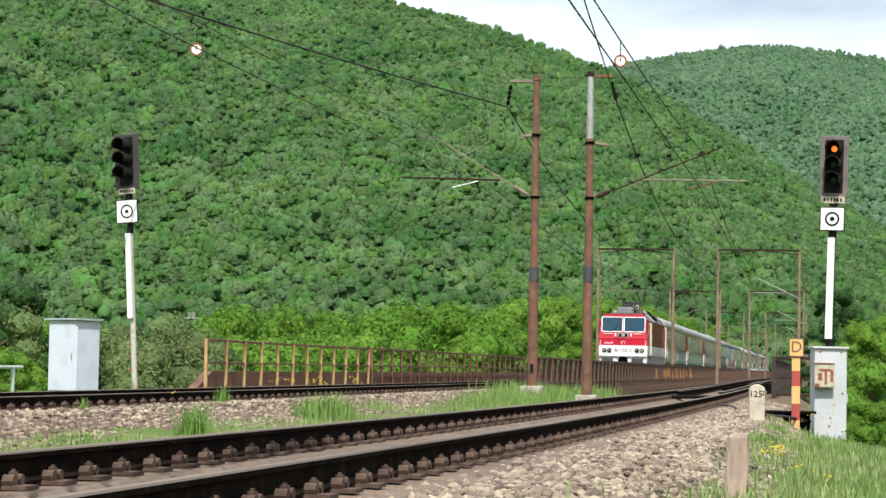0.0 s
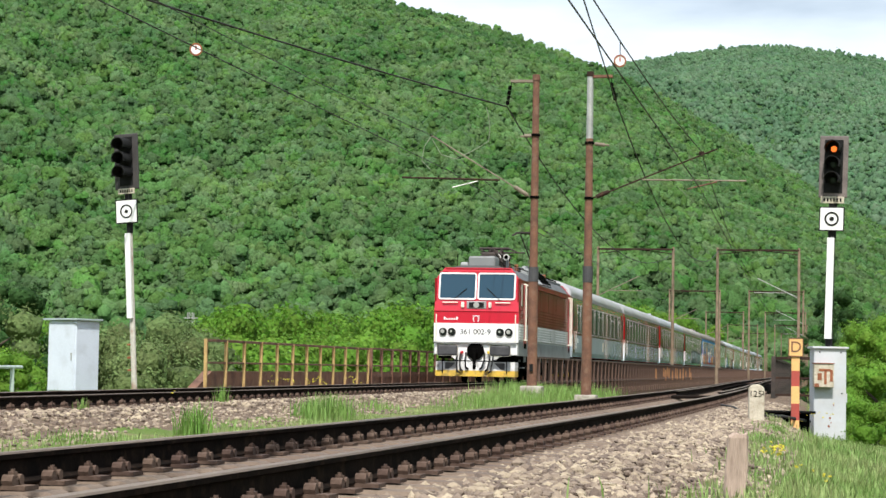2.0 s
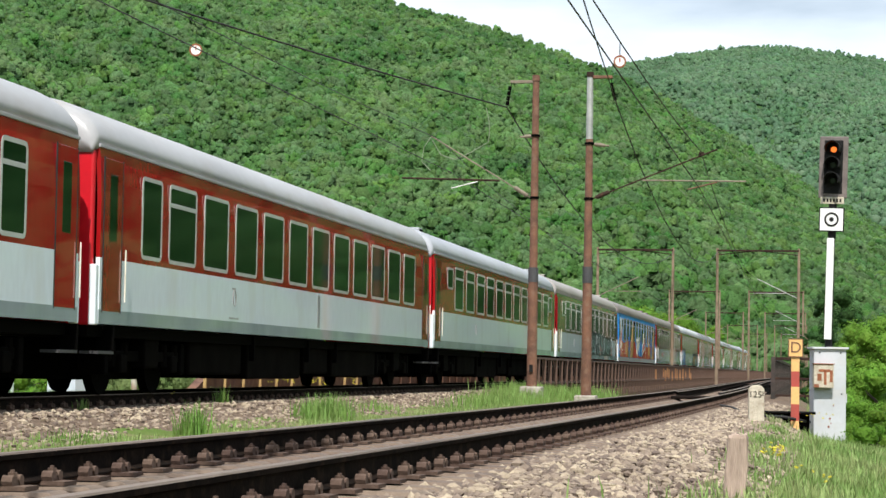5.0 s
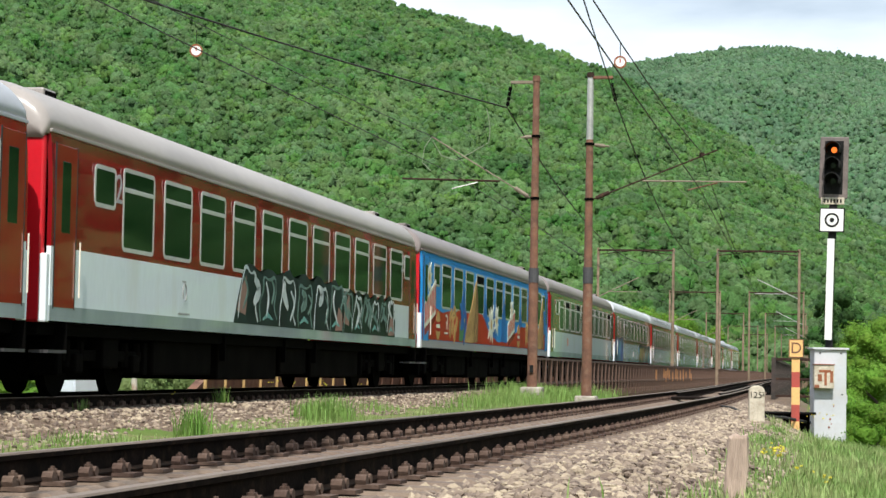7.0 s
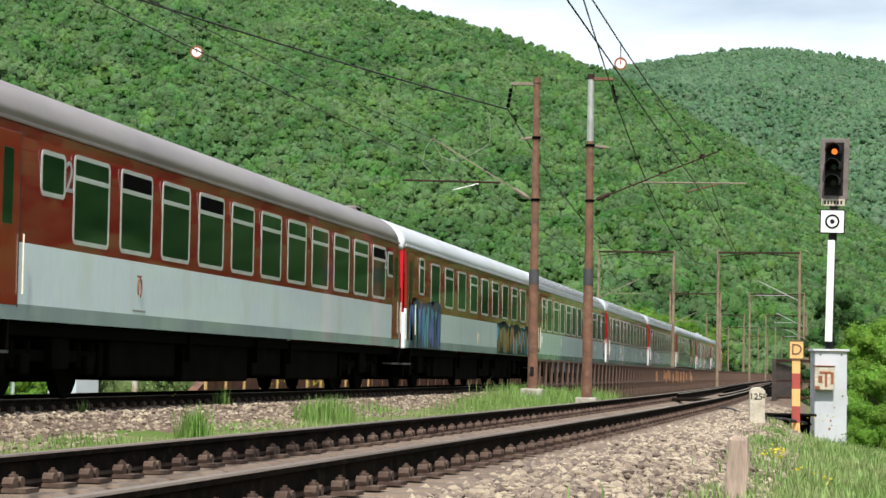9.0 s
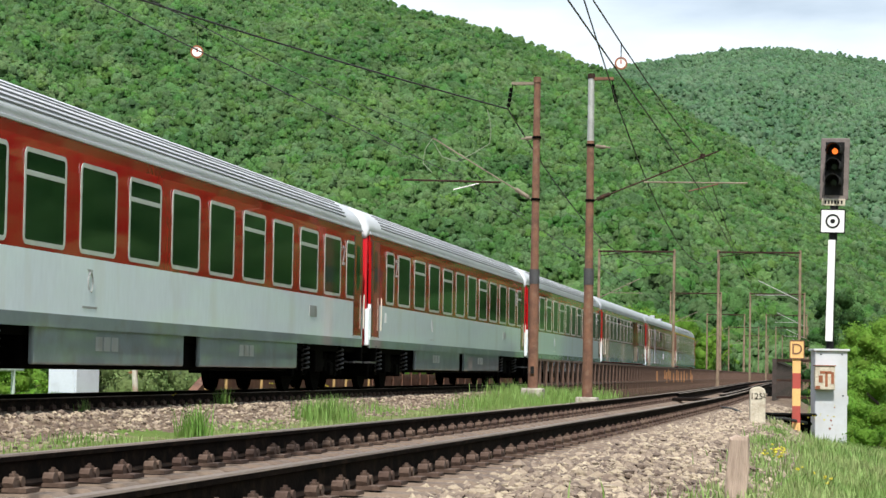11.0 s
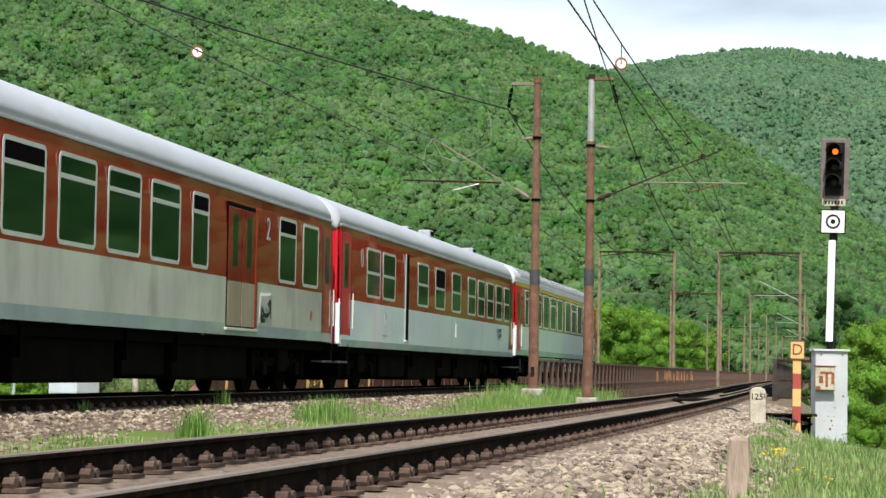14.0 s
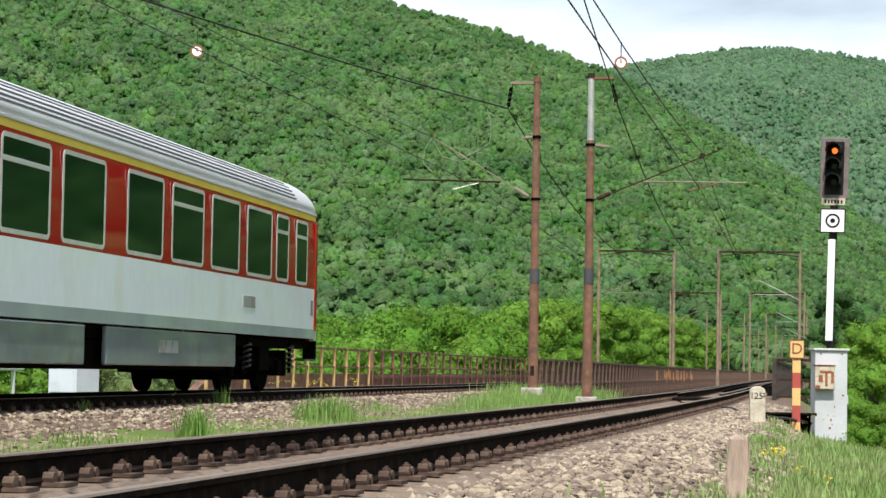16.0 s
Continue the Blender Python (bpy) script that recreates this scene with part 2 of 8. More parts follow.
def wire_curve(name, pts, r, material, parent=None, label=""):
    cu = bpy.data.curves.new(name, "CURVE")
    cu.dimensions, cu.bevel_depth, cu.bevel_resolution = "3D", r, 1
    sp = cu.splines.new("POLY")
    sp.points.add(len(pts) - 1)
    for q, co in zip(sp.points, pts):
        q.co = (*co, 1)
    tmp = bpy.data.objects.new(name, cu)
    me = bpy.data.meshes.new_from_object(tmp)
    bpy.data.objects.remove(tmp)
    me.materials.clear()
    ob = mesh_part(name, me, material, parent, label)
    return ob


def sag(a, b, drop, n=16):
    a, b = Vector(a), Vector(b)
    return [a.lerp(b, i / n) - Vector((0, 0, drop * 4 * (i / n) * (1 - i / n))) for i in range(n + 1)]


def ico(sub):
    bm = bmesh.new()
    bmesh.ops.create_icosphere(bm, subdivisions=sub, radius=1.0)
    v = np.array([q.co[:] for q in bm.verts])
    f = np.array([[q.index for q in g.verts] for g in bm.faces])
    bm.free()
    return v, f


ICO1, ICO2 = ico(1), ico(2)
rng = np.random.default_rng(7)


def clumps(centres, radii, quads=36, leaf=0.3, shape=(1, 1, 0.9), core=True, sub=1, core_size=0.82, depth=(0.72, 1.15)):
    """Crowns of leaf sprays: a lumpy core in each crown and many small tilted leaf sprays on and round it."""
    centres, radii = np.asarray(centres, float), np.asarray(radii, float)
    V, Fs, base = [], [], 0
    n = len(centres)
    shape = np.array(shape)
    if core:
        iv, jf = ICO1 if sub == 1 else ICO2
        k = len(iv)
        bumpy = 1 + rng.normal(0, 0.16 if sub == 1 else 0.24, (n, k, 1))
        v = centres[:, None] + iv[None] * bumpy * radii[:, None, None] * shape * core_size
        f = jf[None] + (np.arange(n) * k)[:, None, None]
        V.append(v.reshape(-1, 3))
        Fs.append(f.reshape(-1, 3))
        base = n * k
    if quads:
        d = rng.normal(0, 1, (n, quads, 3))
        d[..., 2] = d[..., 2] + 0.35
        d /= np.linalg.norm(d, axis=2, keepdims=True)
        r = rng.uniform(*depth, (n, quads, 1))
        c = centres[:, None] + d * r * radii[:, None, None] * shape
        u = rng.normal(0, 1, (n, quads, 3))
        u -= d * (u * d).sum(2, keepdims=True) * 0.85
        u /= np.linalg.norm(u, axis=2, keepdims=True)
        w = np.cross(d + rng.normal(0, 0.42, d.shape), u)
        w /= np.linalg.norm(w, axis=2, keepdims=True) + 1e-6
        s = (leaf * rng.uniform(0.6, 1.3, (n, quads, 1))) * radii[:, None, None]
        tri = np.stack([c + u * s, c - u * s * 0.5 + w * s * 0.8, c - u * s * 0.6 - w * s * 0.75], axis=2)
        V.append(tri.reshape(-1, 3))
        Fs.append(np.arange(n * quads * 3).reshape(-1, 3) + base)
    return np.concatenate(V), np.concatenate(Fs)


for m_ in (RAIL_SIDE, STONE_BED, SOIL, RUST_DARK, FASTEN, BLACK, HILL_SOIL):
    m_.node_tree.nodes["Principled BSDF"].inputs["Specular IOR Level"].default_value = 0.15


# ---- ground, tracks, hills ----
def near_y(x):
    """The middle of the near track, which bends away to the left as it passes the camera."""
    return float(np.interp(x, (-120, -70, -45, -37, -30, -22, -15, -7, 0, 10, 20, 30, 40, 65, 95, 160, 900),
                           (-3.5, -6.6, -7.81, -8.04, -8.23, -8.39, -8.5, -8.59, -8.63, -8.62, -8.57, -8.46, -8.32, -8.05, -7.8, -7.7, -7.7)))


def ground_z(x, y):
    c = near_y(x)
    ys = (-400, -60, -30, -18, -14.5, c - 3.6, c - 2.5, c - 1.75, c - 1.05, c - 0.65, c + 0.65, c + 1.05, c + 1.75, c + 2.6, c + 3.1, -3.3, -2.9, -1.85, 1.85, 3, 6, 9, 14, 60, 400)
    zs = (-9, -8, -4, -1.7, -0.85, -0.55, -0.33, -0.2, -0.19, -0.27, -0.27, -0.19, -0.2, -0.36, -0.42, -0.42, -0.38, -0.2, -0.2, -0.22, -0.35, -1.2, -3.5, -6, -7)
    z = float(np.interp(y, ys, zs))
    # the river valley under the bridges
    k = min(1, max(0, (x - 24) / 12)) * (1 - min(1, max(0, (x - 480) / 40)))
    k = k * k * (3 - 2 * k)
    z = z * (1 - k) + min(z, -6.5) * k
    # the verge falls away beside the cabinet
    if y < c - 2.2:
        z -= 0.24 * min(1, max(0, (x + 22) / 10)) * min(1, (c - 2.2 - y) / 0.6)
    r = noise.noise(Vector((x * 0.7, y * 0.7, 0))) * 0.04 + noise.noise(Vector((x * 2.1, y * 2.1, 4))) * 0.018
    if abs(y) < 1.6 or abs(y - c) < 1.6:
        r = 0
    return z + r


def axis_steps(stretches):
    out = []
    for a, b, s in stretches:
        out += list(np.arange(a, b, s))
    return np.array(out + [stretches[-1][1]])


gx = axis_steps(((-4000, -400, 900), (-400, -100, 60), (-100, -46, 6), (-46, 30, 0.4), (30, 60, 3), (60, 500, 40), (500, 5000, 900)))
gy = axis_steps(((-4000, -400, 900), (-400, -60, 60), (-60, -16, 4), (-16, 7, 0.35), (7, 20, 1.5), (20, 100, 20), (100, 400, 100), (400, 4000, 900)))
gv = np.array([(x, y, ground_z(x, y)) for x in gx for y in gy])
ni, nj = len(gx), len(gy)
ii, jj = np.meshgrid(np.arange(ni - 1), np.arange(nj - 1), indexing="ij")
gf = np.stack([ii * nj + jj, (ii + 1) * nj + jj, (ii + 1) * nj + jj + 1, ii * nj + jj + 1], axis=-1).reshape(-1, 4)
ground_me = raw_mesh("ground", gv, gf)
ground_me.materials.append(SOIL)
ground_me.materials.append(STONE_BED)
cy = gv[gf].mean(1)
nyc = np.array([near_y(x) for x in cy[:, 0]])
wob = np.array([noise.noise(Vector((c[0] * 0.8, c[1] * 0.8, 9))) * 0.5 for c in cy])
bed = ((np.abs(cy[:, 1]) < 2.75 + wob) | ((cy[:, 1] < nyc + 2.0 + wob) & (cy[:, 1] > nyc - 2.45 + wob))) & (cy[:, 0] < 27) & (cy[:, 0] > -110)
ground_me.polygons.foreach_set("material_index", bed.astype(np.int32))
ground_me.polygons.foreach_set("use_smooth", [True] * len(gf))
tagged(new("ground", ground_me), "uneven grassy railway bank with ballast beds under tracks", "ground", kind="structure")

RAIL_PROFILE = [(-0.0625, -0.159), (0.0625, -0.159), (0.0625, -0.149), (0.012, -0.131), (0.0085, -0.045), (0.0345, -0.035), (0.036, -0.01), (0.03, -0.001),
                (-0.03, -0.001), (-0.036, -0.01), (-0.0345, -0.035), (-0.0085, -0.045), (-0.012, -0.131), (-0.0625, -0.149)]


def rail_along(name, f, xs, parent, dz=0.0):
    """A rail whose middle follows y = f(x); its running surface is worn bright."""
    k = len(RAIL_PROFILE)
    v = [(x, f(x) + py, pz + dz) for x in xs for py, pz in RAIL_PROFILE]
    faces = []
    for i in range(len(xs) - 1):
        for j in range(k):
            faces.append((i * k + j, (i + 1) * k + j, (i + 1) * k + (j + 1) % k, i * k + (j + 1) % k))
    me = raw_mesh(name, v, faces)
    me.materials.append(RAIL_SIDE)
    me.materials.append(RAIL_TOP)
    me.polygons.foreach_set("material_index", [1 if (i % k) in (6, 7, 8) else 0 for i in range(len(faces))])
    return mesh_part(name, me, RAIL_SIDE, parent, "rusty steel rail with a worn bright running surface")


def rail_fastening_mesh():
    """Ribbed plate with two clips, bolts and nuts."""
    bm = bmesh.new()
    box(bm, -0.085, 0.085, -0.19, 0.19, -0.176, -0.155)
    for s in (-1, 1):
        box(bm, -0.06, 0.06, s * 0.058, s * 0.112, -0.155, -0.128)
        rod(bm, (0, s * 0.088, -0.155), (0, s * 0.088, -0.078), 0.012, seg=6)
        rod(bm, (0, s * 0.088, -0.112), (0, s * 0.088, -0.09), 0.025, seg=6)
        # the clamp: two humps of bent bar beside the bolt
        for e in (-0.047, 0.047):
            rod(bm, (e, s * 0.06, -0.132), (e, s * 0.118, -0.132), 0.03, seg=8)
        rod(bm, (0, s * 0.088, -0.128), (0, s * 0.088, -0.118), 0.034, seg=8)
    me = bpy.data.meshes.new("rail_fastening")
    bm.to_mesh(me)
    bm.free()
    me.materials.append(FASTEN)
    return me


def sleeper_mesh():
    pts = [(-1.25, -0.36), (1.25, -0.36), (1.25, -0.235), (1.15, -0.19), (0.45, -0.178), (0.35, -0.215), (-0.35, -0.215), (-0.45, -0.178), (-1.15, -0.19), (-1.25, -0.235)]
    bm = extrude_profile(pts, -0.13, 0.13)
    bmesh.ops.bevel(bm, geom=[e for e in bm.edges if abs(e.verts[0].co.x - e.verts[1].co.x) < 1e-4], offset=0.02, segments=1, affect="EDGES")
    me = bpy.data.meshes.new("sleeper")
    bm.to_mesh(me)
    bm.free()
    me.materials.append(SLEEPER)
    return me


FAST_ME, SLEEPER_ME = rail_fastening_mesh(), sleeper_mesh()


def track(name, label, f, x_from, x_to, x_end, dz):
    tr = tagged(new(name), label, "railway track", kind="structure")
    xs = axis_steps(((-110, -50, 5), (-50, 60, 1.5), (60, x_end, 40)))
    rail_along("rail", lambda x: f(x) - 0.7535, xs, tr, dz)
    rail_along("rail", lambda x: f(x) + 0.7535, xs, tr, dz)
    for i, x in enumerate(np.arange(x_from, x_to, 0.505)):
        y = f(x)
        turn = Matrix.Rotation(math.atan2(f(x + 0.5) - f(x - 0.5), 1.0), 4, "Z")
        o = mesh_part("sleeper", SLEEPER_ME, SLEEPER, tr)
        o.matrix_local = Matrix.Translation((x + random.uniform(-0.02, 0.02), y, dz)) @ turn
        for s in (-1, 1):
            o = mesh_part("rail_fastening", FAST_ME, FASTEN, tr)
            o.matrix_local = Matrix.Translation((x, y + s * 0.7535, dz)) @ turn
    return tr


far_track = track("track_far", "main railway track on ballast and concrete sleepers", lambda x: 0.0, -29, 46, 900, 0.0)
near_track = track("track_near", "rusty railway track bending past on concrete sleepers", near_y, -44, 30, 900, 0.03)


def horizon(px):
    return 650.6 + (px - 784) * 0.01756


def sight(px, py, dist):
    """A place on the hills, by its direction from the viewpoint and its distance."""
    a = YAW - np.arctan((px - 784) / F_PX)
    return EYE.x + dist * np.cos(a), EYE.y + dist * np.sin(a), EYE.z + dist * (horizon(px) - py) / F_PX


class Hill:
    def __init__(self, ridge, foot, d0, d1, rough, bulge):
        self.rx, self.ry = zip(*ridge)
        self.foot, self.d0, self.d1, self.rough, self.bulge = foot, d0, d1, rough, bulge

    def at(self, px, v):
        d = self.d0 + (self.d1 - self.d0) * v
        top = np.interp(px, self.rx, self.ry)
        x, y, zt = sight(px, top, self.d1)
        _, _, zf = sight(px, self.foot, self.d0)
        x, y, _ = sight(px, top, d)
        n = noise.noise(Vector((px * 0.004, v * 2.2, self.d1))) * self.rough * math.sin(math.pi * min(1, v)) * (zt - zf)
        n += noise.noise(Vector((px * 0.013, v * 6, self.d1))) * self.rough * 0.35 * math.sin(math.pi * min(1, v)) * (zt - zf)
        return x, y, zf + (zt - zf) * v ** self.bulge + n

    def sheet(self, name, label, pxs, rows, material):
        vs = [i / rows for i in range(rows + 1)]
        verts = [self.at(px, v) for px in pxs for v in vs]
        # the back of the hill falls away behind the ridge
        k = rows + 1
        faces = [(i * k + j, (i + 1) * k + j, (i + 1) * k + j + 1, i * k + j + 1) for i in range(len(pxs) - 1) for j in range(rows)]
        me = raw_mesh(name, verts, faces)
        me.materials.append(material)
        me.polygons.foreach_set("use_smooth", [True] * len(faces))
        return tagged(new(name, me), label, "hill", kind="structure")


hill_near = Hill(((-1600, -60), (-900, -250), (-300, -240), (0, -165), (300, -92), (500, -43), (690, 4), (800, 32), (900, 62), (1000, 99), (1045, 118), (1150, 165), (1300, 255), (1450, 350), (1568, 420), (1900, 560), (2600, 640)), 655, 620, 1500, 0.09, 1.0)
hill_far = Hill(((700, 200), (900, 160), (1045, 126), (1100, 115), (1200, 97), (1300, 87), (1380, 86), (1470, 100), (1568, 117), (1800, 160), (2600, 350)), 645, 1300, 2900, 0.09, 0.95)
hill_near.sheet("hill_near", "steep hillside under dense green deciduous forest", np.linspace(-1600, 2600, 90), 30, HILL_SOIL)
hill_far.sheet("hill_far", "distant rounded hill under green forest", np.linspace(700, 2600, 60), 24, HILL_SOIL)


def forest(name, label, hill, px0, px1, count, radius, lobes, leaves, material, leaf):
    """Broadleaved trees over a hillside: each crown is a heap of rounded leafy lobes with loose sprays on it."""
    cs, rs = [], []
    d0, d1 = hill.d0, hill.d1
    for i in range(count):
        # an even but irregular stand
        px = px0 + (px1 - px0) * ((i * 0.7548776662 + random.uniform(-0.002, 0.002)) % 1)
        d = math.sqrt(d0 * d0 + (d1 * d1 - d0 * d0) * ((i * 0.569840291 + random.uniform(-0.003, 0.003)) % 1))
        v = (d - d0) / (d1 - d0)
        x, y, z = hill.at(px, v)
        if z < -2:
            continue
        r = radius * random.uniform(0.55, 1.15) * (1.35 if random.random() < 0.15 else 1)
        if v > 0.86:
            r *= 0.75
        cs.append((x, y, z + r * random.uniform(0.0, 0.55)))
        rs.append(r)
    cs, rs = np.array(cs), np.array(rs)
    n = len(cs)
    iv, jf = ICO1
    # the undersides of the lobes are left out
    jf = jf[iv[jf].mean(1)[:, 2] > -0.45]
    d = rng.normal(0, 1, (n, lobes, 3))
    d[..., 2] = np.abs(d[..., 2]) * 1.1 - 0.1
    d /= np.linalg.norm(d, axis=2, keepdims=True)
    off = d * rng.uniform(0.5, 0.82, (n, lobes, 1)) * rs[:, None, None]
    off[:, 0] = (0, 0, 0)
    lr = rng.uniform(0.22, 0.44, (n, lobes)) * rs[:, None]
    lr[:, 0] = rs * 0.76
    lc = (cs[:, None] + off).reshape(-1, 3)
    lr = lr.reshape(-1)
    k = len(iv)
    spin = rng.uniform(0, 6.28, len(lc))
    ca, sa = np.cos(spin)[:, None], np.sin(spin)[:, None]
    q = np.stack([iv[None, :, 0] * ca - iv[None, :, 1] * sa, iv[None, :, 0] * sa + iv[None, :, 1] * ca, np.repeat(iv[None, :, 2], len(lc), 0)], -1)
    q = lc[:, None] + q * (1 + rng.normal(0, 0.12, (len(lc), k, 1))) * lr[:, None, None]
    V = [q.reshape(-1, 3)]
    Fs = [(jf[None] + (np.arange(len(lc)) * k)[:, None, None]).reshape(-1, 3)]
    if leaves:
        v, f = clumps(cs, rs, leaves, leaf, (1, 1, 1), False, 1, 0.7, (0.7, 1.22))
        Fs.append(f + len(V[0]))
        V.append(v)
    me = raw_mesh(name, np.concatenate(V), np.concatenate(Fs))
    return tagged(mesh_part(name, me, material, None, "", True), label, "forest", kind="stuff")


forest("forest", "dense fresh green deciduous forest covering the hillside", hill_near, -60, 1640, 11000, 4.6, 7, 30, FOREST, 0.095)
forest("forest", "distant hill forest tinted pale for haze", hill_far, 940, 1640, 7600, 5.8, 4, 6, FOREST_HAZED, 0.14)


# a wooded valley side all round behind the viewpoint, unseen, for paint and glass to reflect
def ring_hill():
    verts, faces = [], []
    n = 64
    for i in range(n + 1):
        a = YAW + radians(60) + radians(286.6) * i / n
        h = 75 + 45 * noise.noise(Vector((i * 0.15, 0, 3))) + 85 * max(0, (i - 0.5 * n) / (0.5 * n))
        for d, z in ((300, -9), (520, 0.5 * h), (900, h * 1.5)):
            verts.append((EYE.x + d * math.cos(a), EYE.y + d * math.sin(a), z + noise.noise(Vector((i * 0.5, d, 1))) * 12))
    for i in range(n):
        for j in range(2):
            faces.append((i * 3 + j, (i + 1) * 3 + j, (i + 1) * 3 + j + 1, i * 3 + j + 1))
    me = raw_mesh("valley_side", verts, faces)
    tagged(mesh_part("hill_behind", me, HILL_SOIL, None, "", True), "wooded valley side closing the place behind", "hill", kind="structure")

    cs, rs = [], []
    for i in range(3000):
        a, d = YAW - radians(random.uniform(13.6, 70)), random.uniform(310, 880)
        h = 150
        z = np.interp(d, (300, 520, 900), (-9, 0.5 * h, 1.45 * h))
        cs.append((EYE.x + d * math.cos(a), EYE.y + d * math.sin(a), z + random.uniform(0, 8)))
        rs.append(random.uniform(4, 8))
    v, f = clumps(cs, rs, 6, 0.3)
    # Dark leaves stand for shaded trees in those reflections.
    tagged(mesh_part("forest", raw_mesh("forest", v, f), BUSH_DARK, None, "", True), "green forest on the valley side behind", "forest", kind="stuff")


ring_hill()


# ---- the train ----
CAR_RED = mat("carmine_red_paint", (0.52, 0.01, 0.032), (0.48, 0.01, 0.03), 0.32, 0, 1.2, 20, 0.02, coat=0.3)
CAR_MAROON = mat("dark_red_paint", (0.24, 0.005, 0.013), (0.2, 0.005, 0.011), 0.5, 0, 1.0, 14, 0.006, dirt=(0.19, 0.014, 0.018), stretch=(1, 1, 0.4))
COACH_RED = mat("weathered_red_paint", (0.35, 0.008, 0.011), (0.3, 0.008, 0.01), 0.17, 0, 0.8, 12, 0.006, stretch=(1, 1, 0.35), dirt=(0.29, 0.014, 0.014))
COACH_DULL = mat("dull_dark_red_paint", (0.24, 0.006, 0.011), (0.2, 0.006, 0.01), 0.17, 0, 0.8, 12, 0.006, stretch=(1, 1, 0.35), dirt=(0.19, 0.01, 0.013))
COACH_ORANGE = mat("orange_red_coach_paint", (0.36, 0.006, 0.009), (0.32, 0.006, 0.009), 0.17, 0, 0.8, 12, 0.006, stretch=(1, 1, 0.35), dirt=(0.35, 0.01, 0.011))
COACH_BROWN = mat("dull_red_brown_paint", (0.28, 0.026, 0.015), (0.24, 0.023, 0.013), 0.17, 0, 0.8, 12, 0.006, stretch=(1, 1, 0.35), dirt=(0.23, 0.028, 0.018))
COACH_BRIGHT = mat("bright_red_paint", (0.55, 0.01, 0.02), (0.5, 0.01, 0.02), 0.35, 0, 1.5, 20, 0.02)
COACH_WHITE = mat("off_white_paint", (0.8, 0.87, 0.93), (0.77, 0.835, 0.89), 0.17, 0, 0.7, 10, 0.006, stretch=(1, 1, 0.3), dirt=(0.74, 0.78, 0.79))
COACH_DIRTY = mat("dirty_white_paint", (0.58, 0.57, 0.52), (0.48, 0.47, 0.42), 0.17, 0, 0.7, 10, 0.006, stretch=(1, 1, 0.3), dirt=(0.4, 0.38, 0.34))
COACH_TAN = mat("stained_tan_paint", (0.36, 0.3, 0.22), (0.27, 0.22, 0.16), 0.4, 0, 0.9, 10, 0.01, stretch=(1, 1, 0.3), dirt=(0.2, 0.16, 0.12))
FACE_WHITE = mat("clean_white_paint", (0.8, 0.8, 0.8), (0.77, 0.77, 0.77), 0.35, 0, 1.5, 20, 0.02)
COACH_GREY = mat("blue_grey_sole_paint", (0.33, 0.39, 0.4), (0.27, 0.32, 0.33), 0.5, 0, 1, 12, 0.03, stretch=(1, 1, 0.4))
SKIRT = mat("grey_skirt_paint", (0.21, 0.245, 0.265), (0.17, 0.2, 0.215), 0.45, 0, 0.8, 12, 0.03, dirt=(0.17, 0.18, 0.18))
ROOF_LIGHT = mat("light_grey_roof", (0.38, 0.395, 0.43), (0.33, 0.345, 0.38), 0.5, 0.1, 0.5, 9, 0.05, stretch=(0.5, 1, 1), dirt=(0.32, 0.325, 0.34))
ROOF_SILVER = mat("silver_roof", (0.52, 0.535, 0.565), (0.47, 0.48, 0.51), 0.5, 0, 0.5, 9, 0.05, stretch=(0.5, 1, 1), dirt=(0.44, 0.445, 0.46))
ROOF_MID = mat("grey_roof", (0.36, 0.36, 0.37), (0.3, 0.3, 0.31), 0.5, 0.1, 0.5, 9, 0.05, stretch=(0.5, 1, 1), dirt=(0.3, 0.28, 0.27))
RIB_DARK = mat("dark_roof_groove", (0.17, 0.17, 0.18), (0.13, 0.13, 0.14), 0.6, 0, 1, 10, 0.03)
ROOF_BEIGE = mat("beige_grey_roof", (0.33, 0.3, 0.28), (0.27, 0.245, 0.23), 0.6, 0, 0.5, 9, 0.05, stretch=(0.5, 1, 1), dirt=(0.27, 0.25, 0.24))
ROOF_DARK = mat("sooty_brown_roof", (0.22, 0.185, 0.175), (0.17, 0.145, 0.14), 0.6, 0, 0.5, 9, 0.05, stretch=(0.5, 1, 1), dirt=(0.22, 0.2, 0.19))
LOCO_GREY = mat("grey_loco_paint", (0.3, 0.31, 0.31), (0.25, 0.26, 0.26), 0.5, 0, 1, 14, 0.04, dirt=(0.2, 0.19, 0.18))
LOCO_BOX = mat("dusty_grey_box_paint", (0.19, 0.198, 0.2), (0.155, 0.162, 0.165), 0.6, 0, 1, 14, 0.04, dirt=(0.13, 0.13, 0.125))
LOCO_SILVER = mat("light_grey_ribbing", (0.55, 0.56, 0.55), (0.48, 0.49, 0.48), 0.45, 0.1, 1, 14, 0.03, dirt=(0.4, 0.39, 0.37))
LOCO_ROOF = mat("blue_grey_loco_roof", (0.13, 0.135, 0.143), (0.1, 0.105, 0.112), 0.6, 0, 1, 14, 0.04, dirt=(0.12, 0.12, 0.125))
for m_ in (ROOF_LIGHT, ROOF_SILVER, ROOF_MID, ROOF_BEIGE, ROOF_DARK, LOCO_ROOF):
    m_.node_tree.nodes["Principled BSDF"].inputs["Specular IOR Level"].default_value = 0.12
    m_.node_tree.nodes["Principled BSDF"].inputs["Metallic"].default_value = 0.0
# Dirty underframe blacks; the shade beneath the coaches is put into the colour.
UNDER = mat("sooty_shaded_underframe", (0.002, 0.0019, 0.0018), (0.0035, 0.0032, 0.003), 0.85, 0, 2, 20, 0.2)
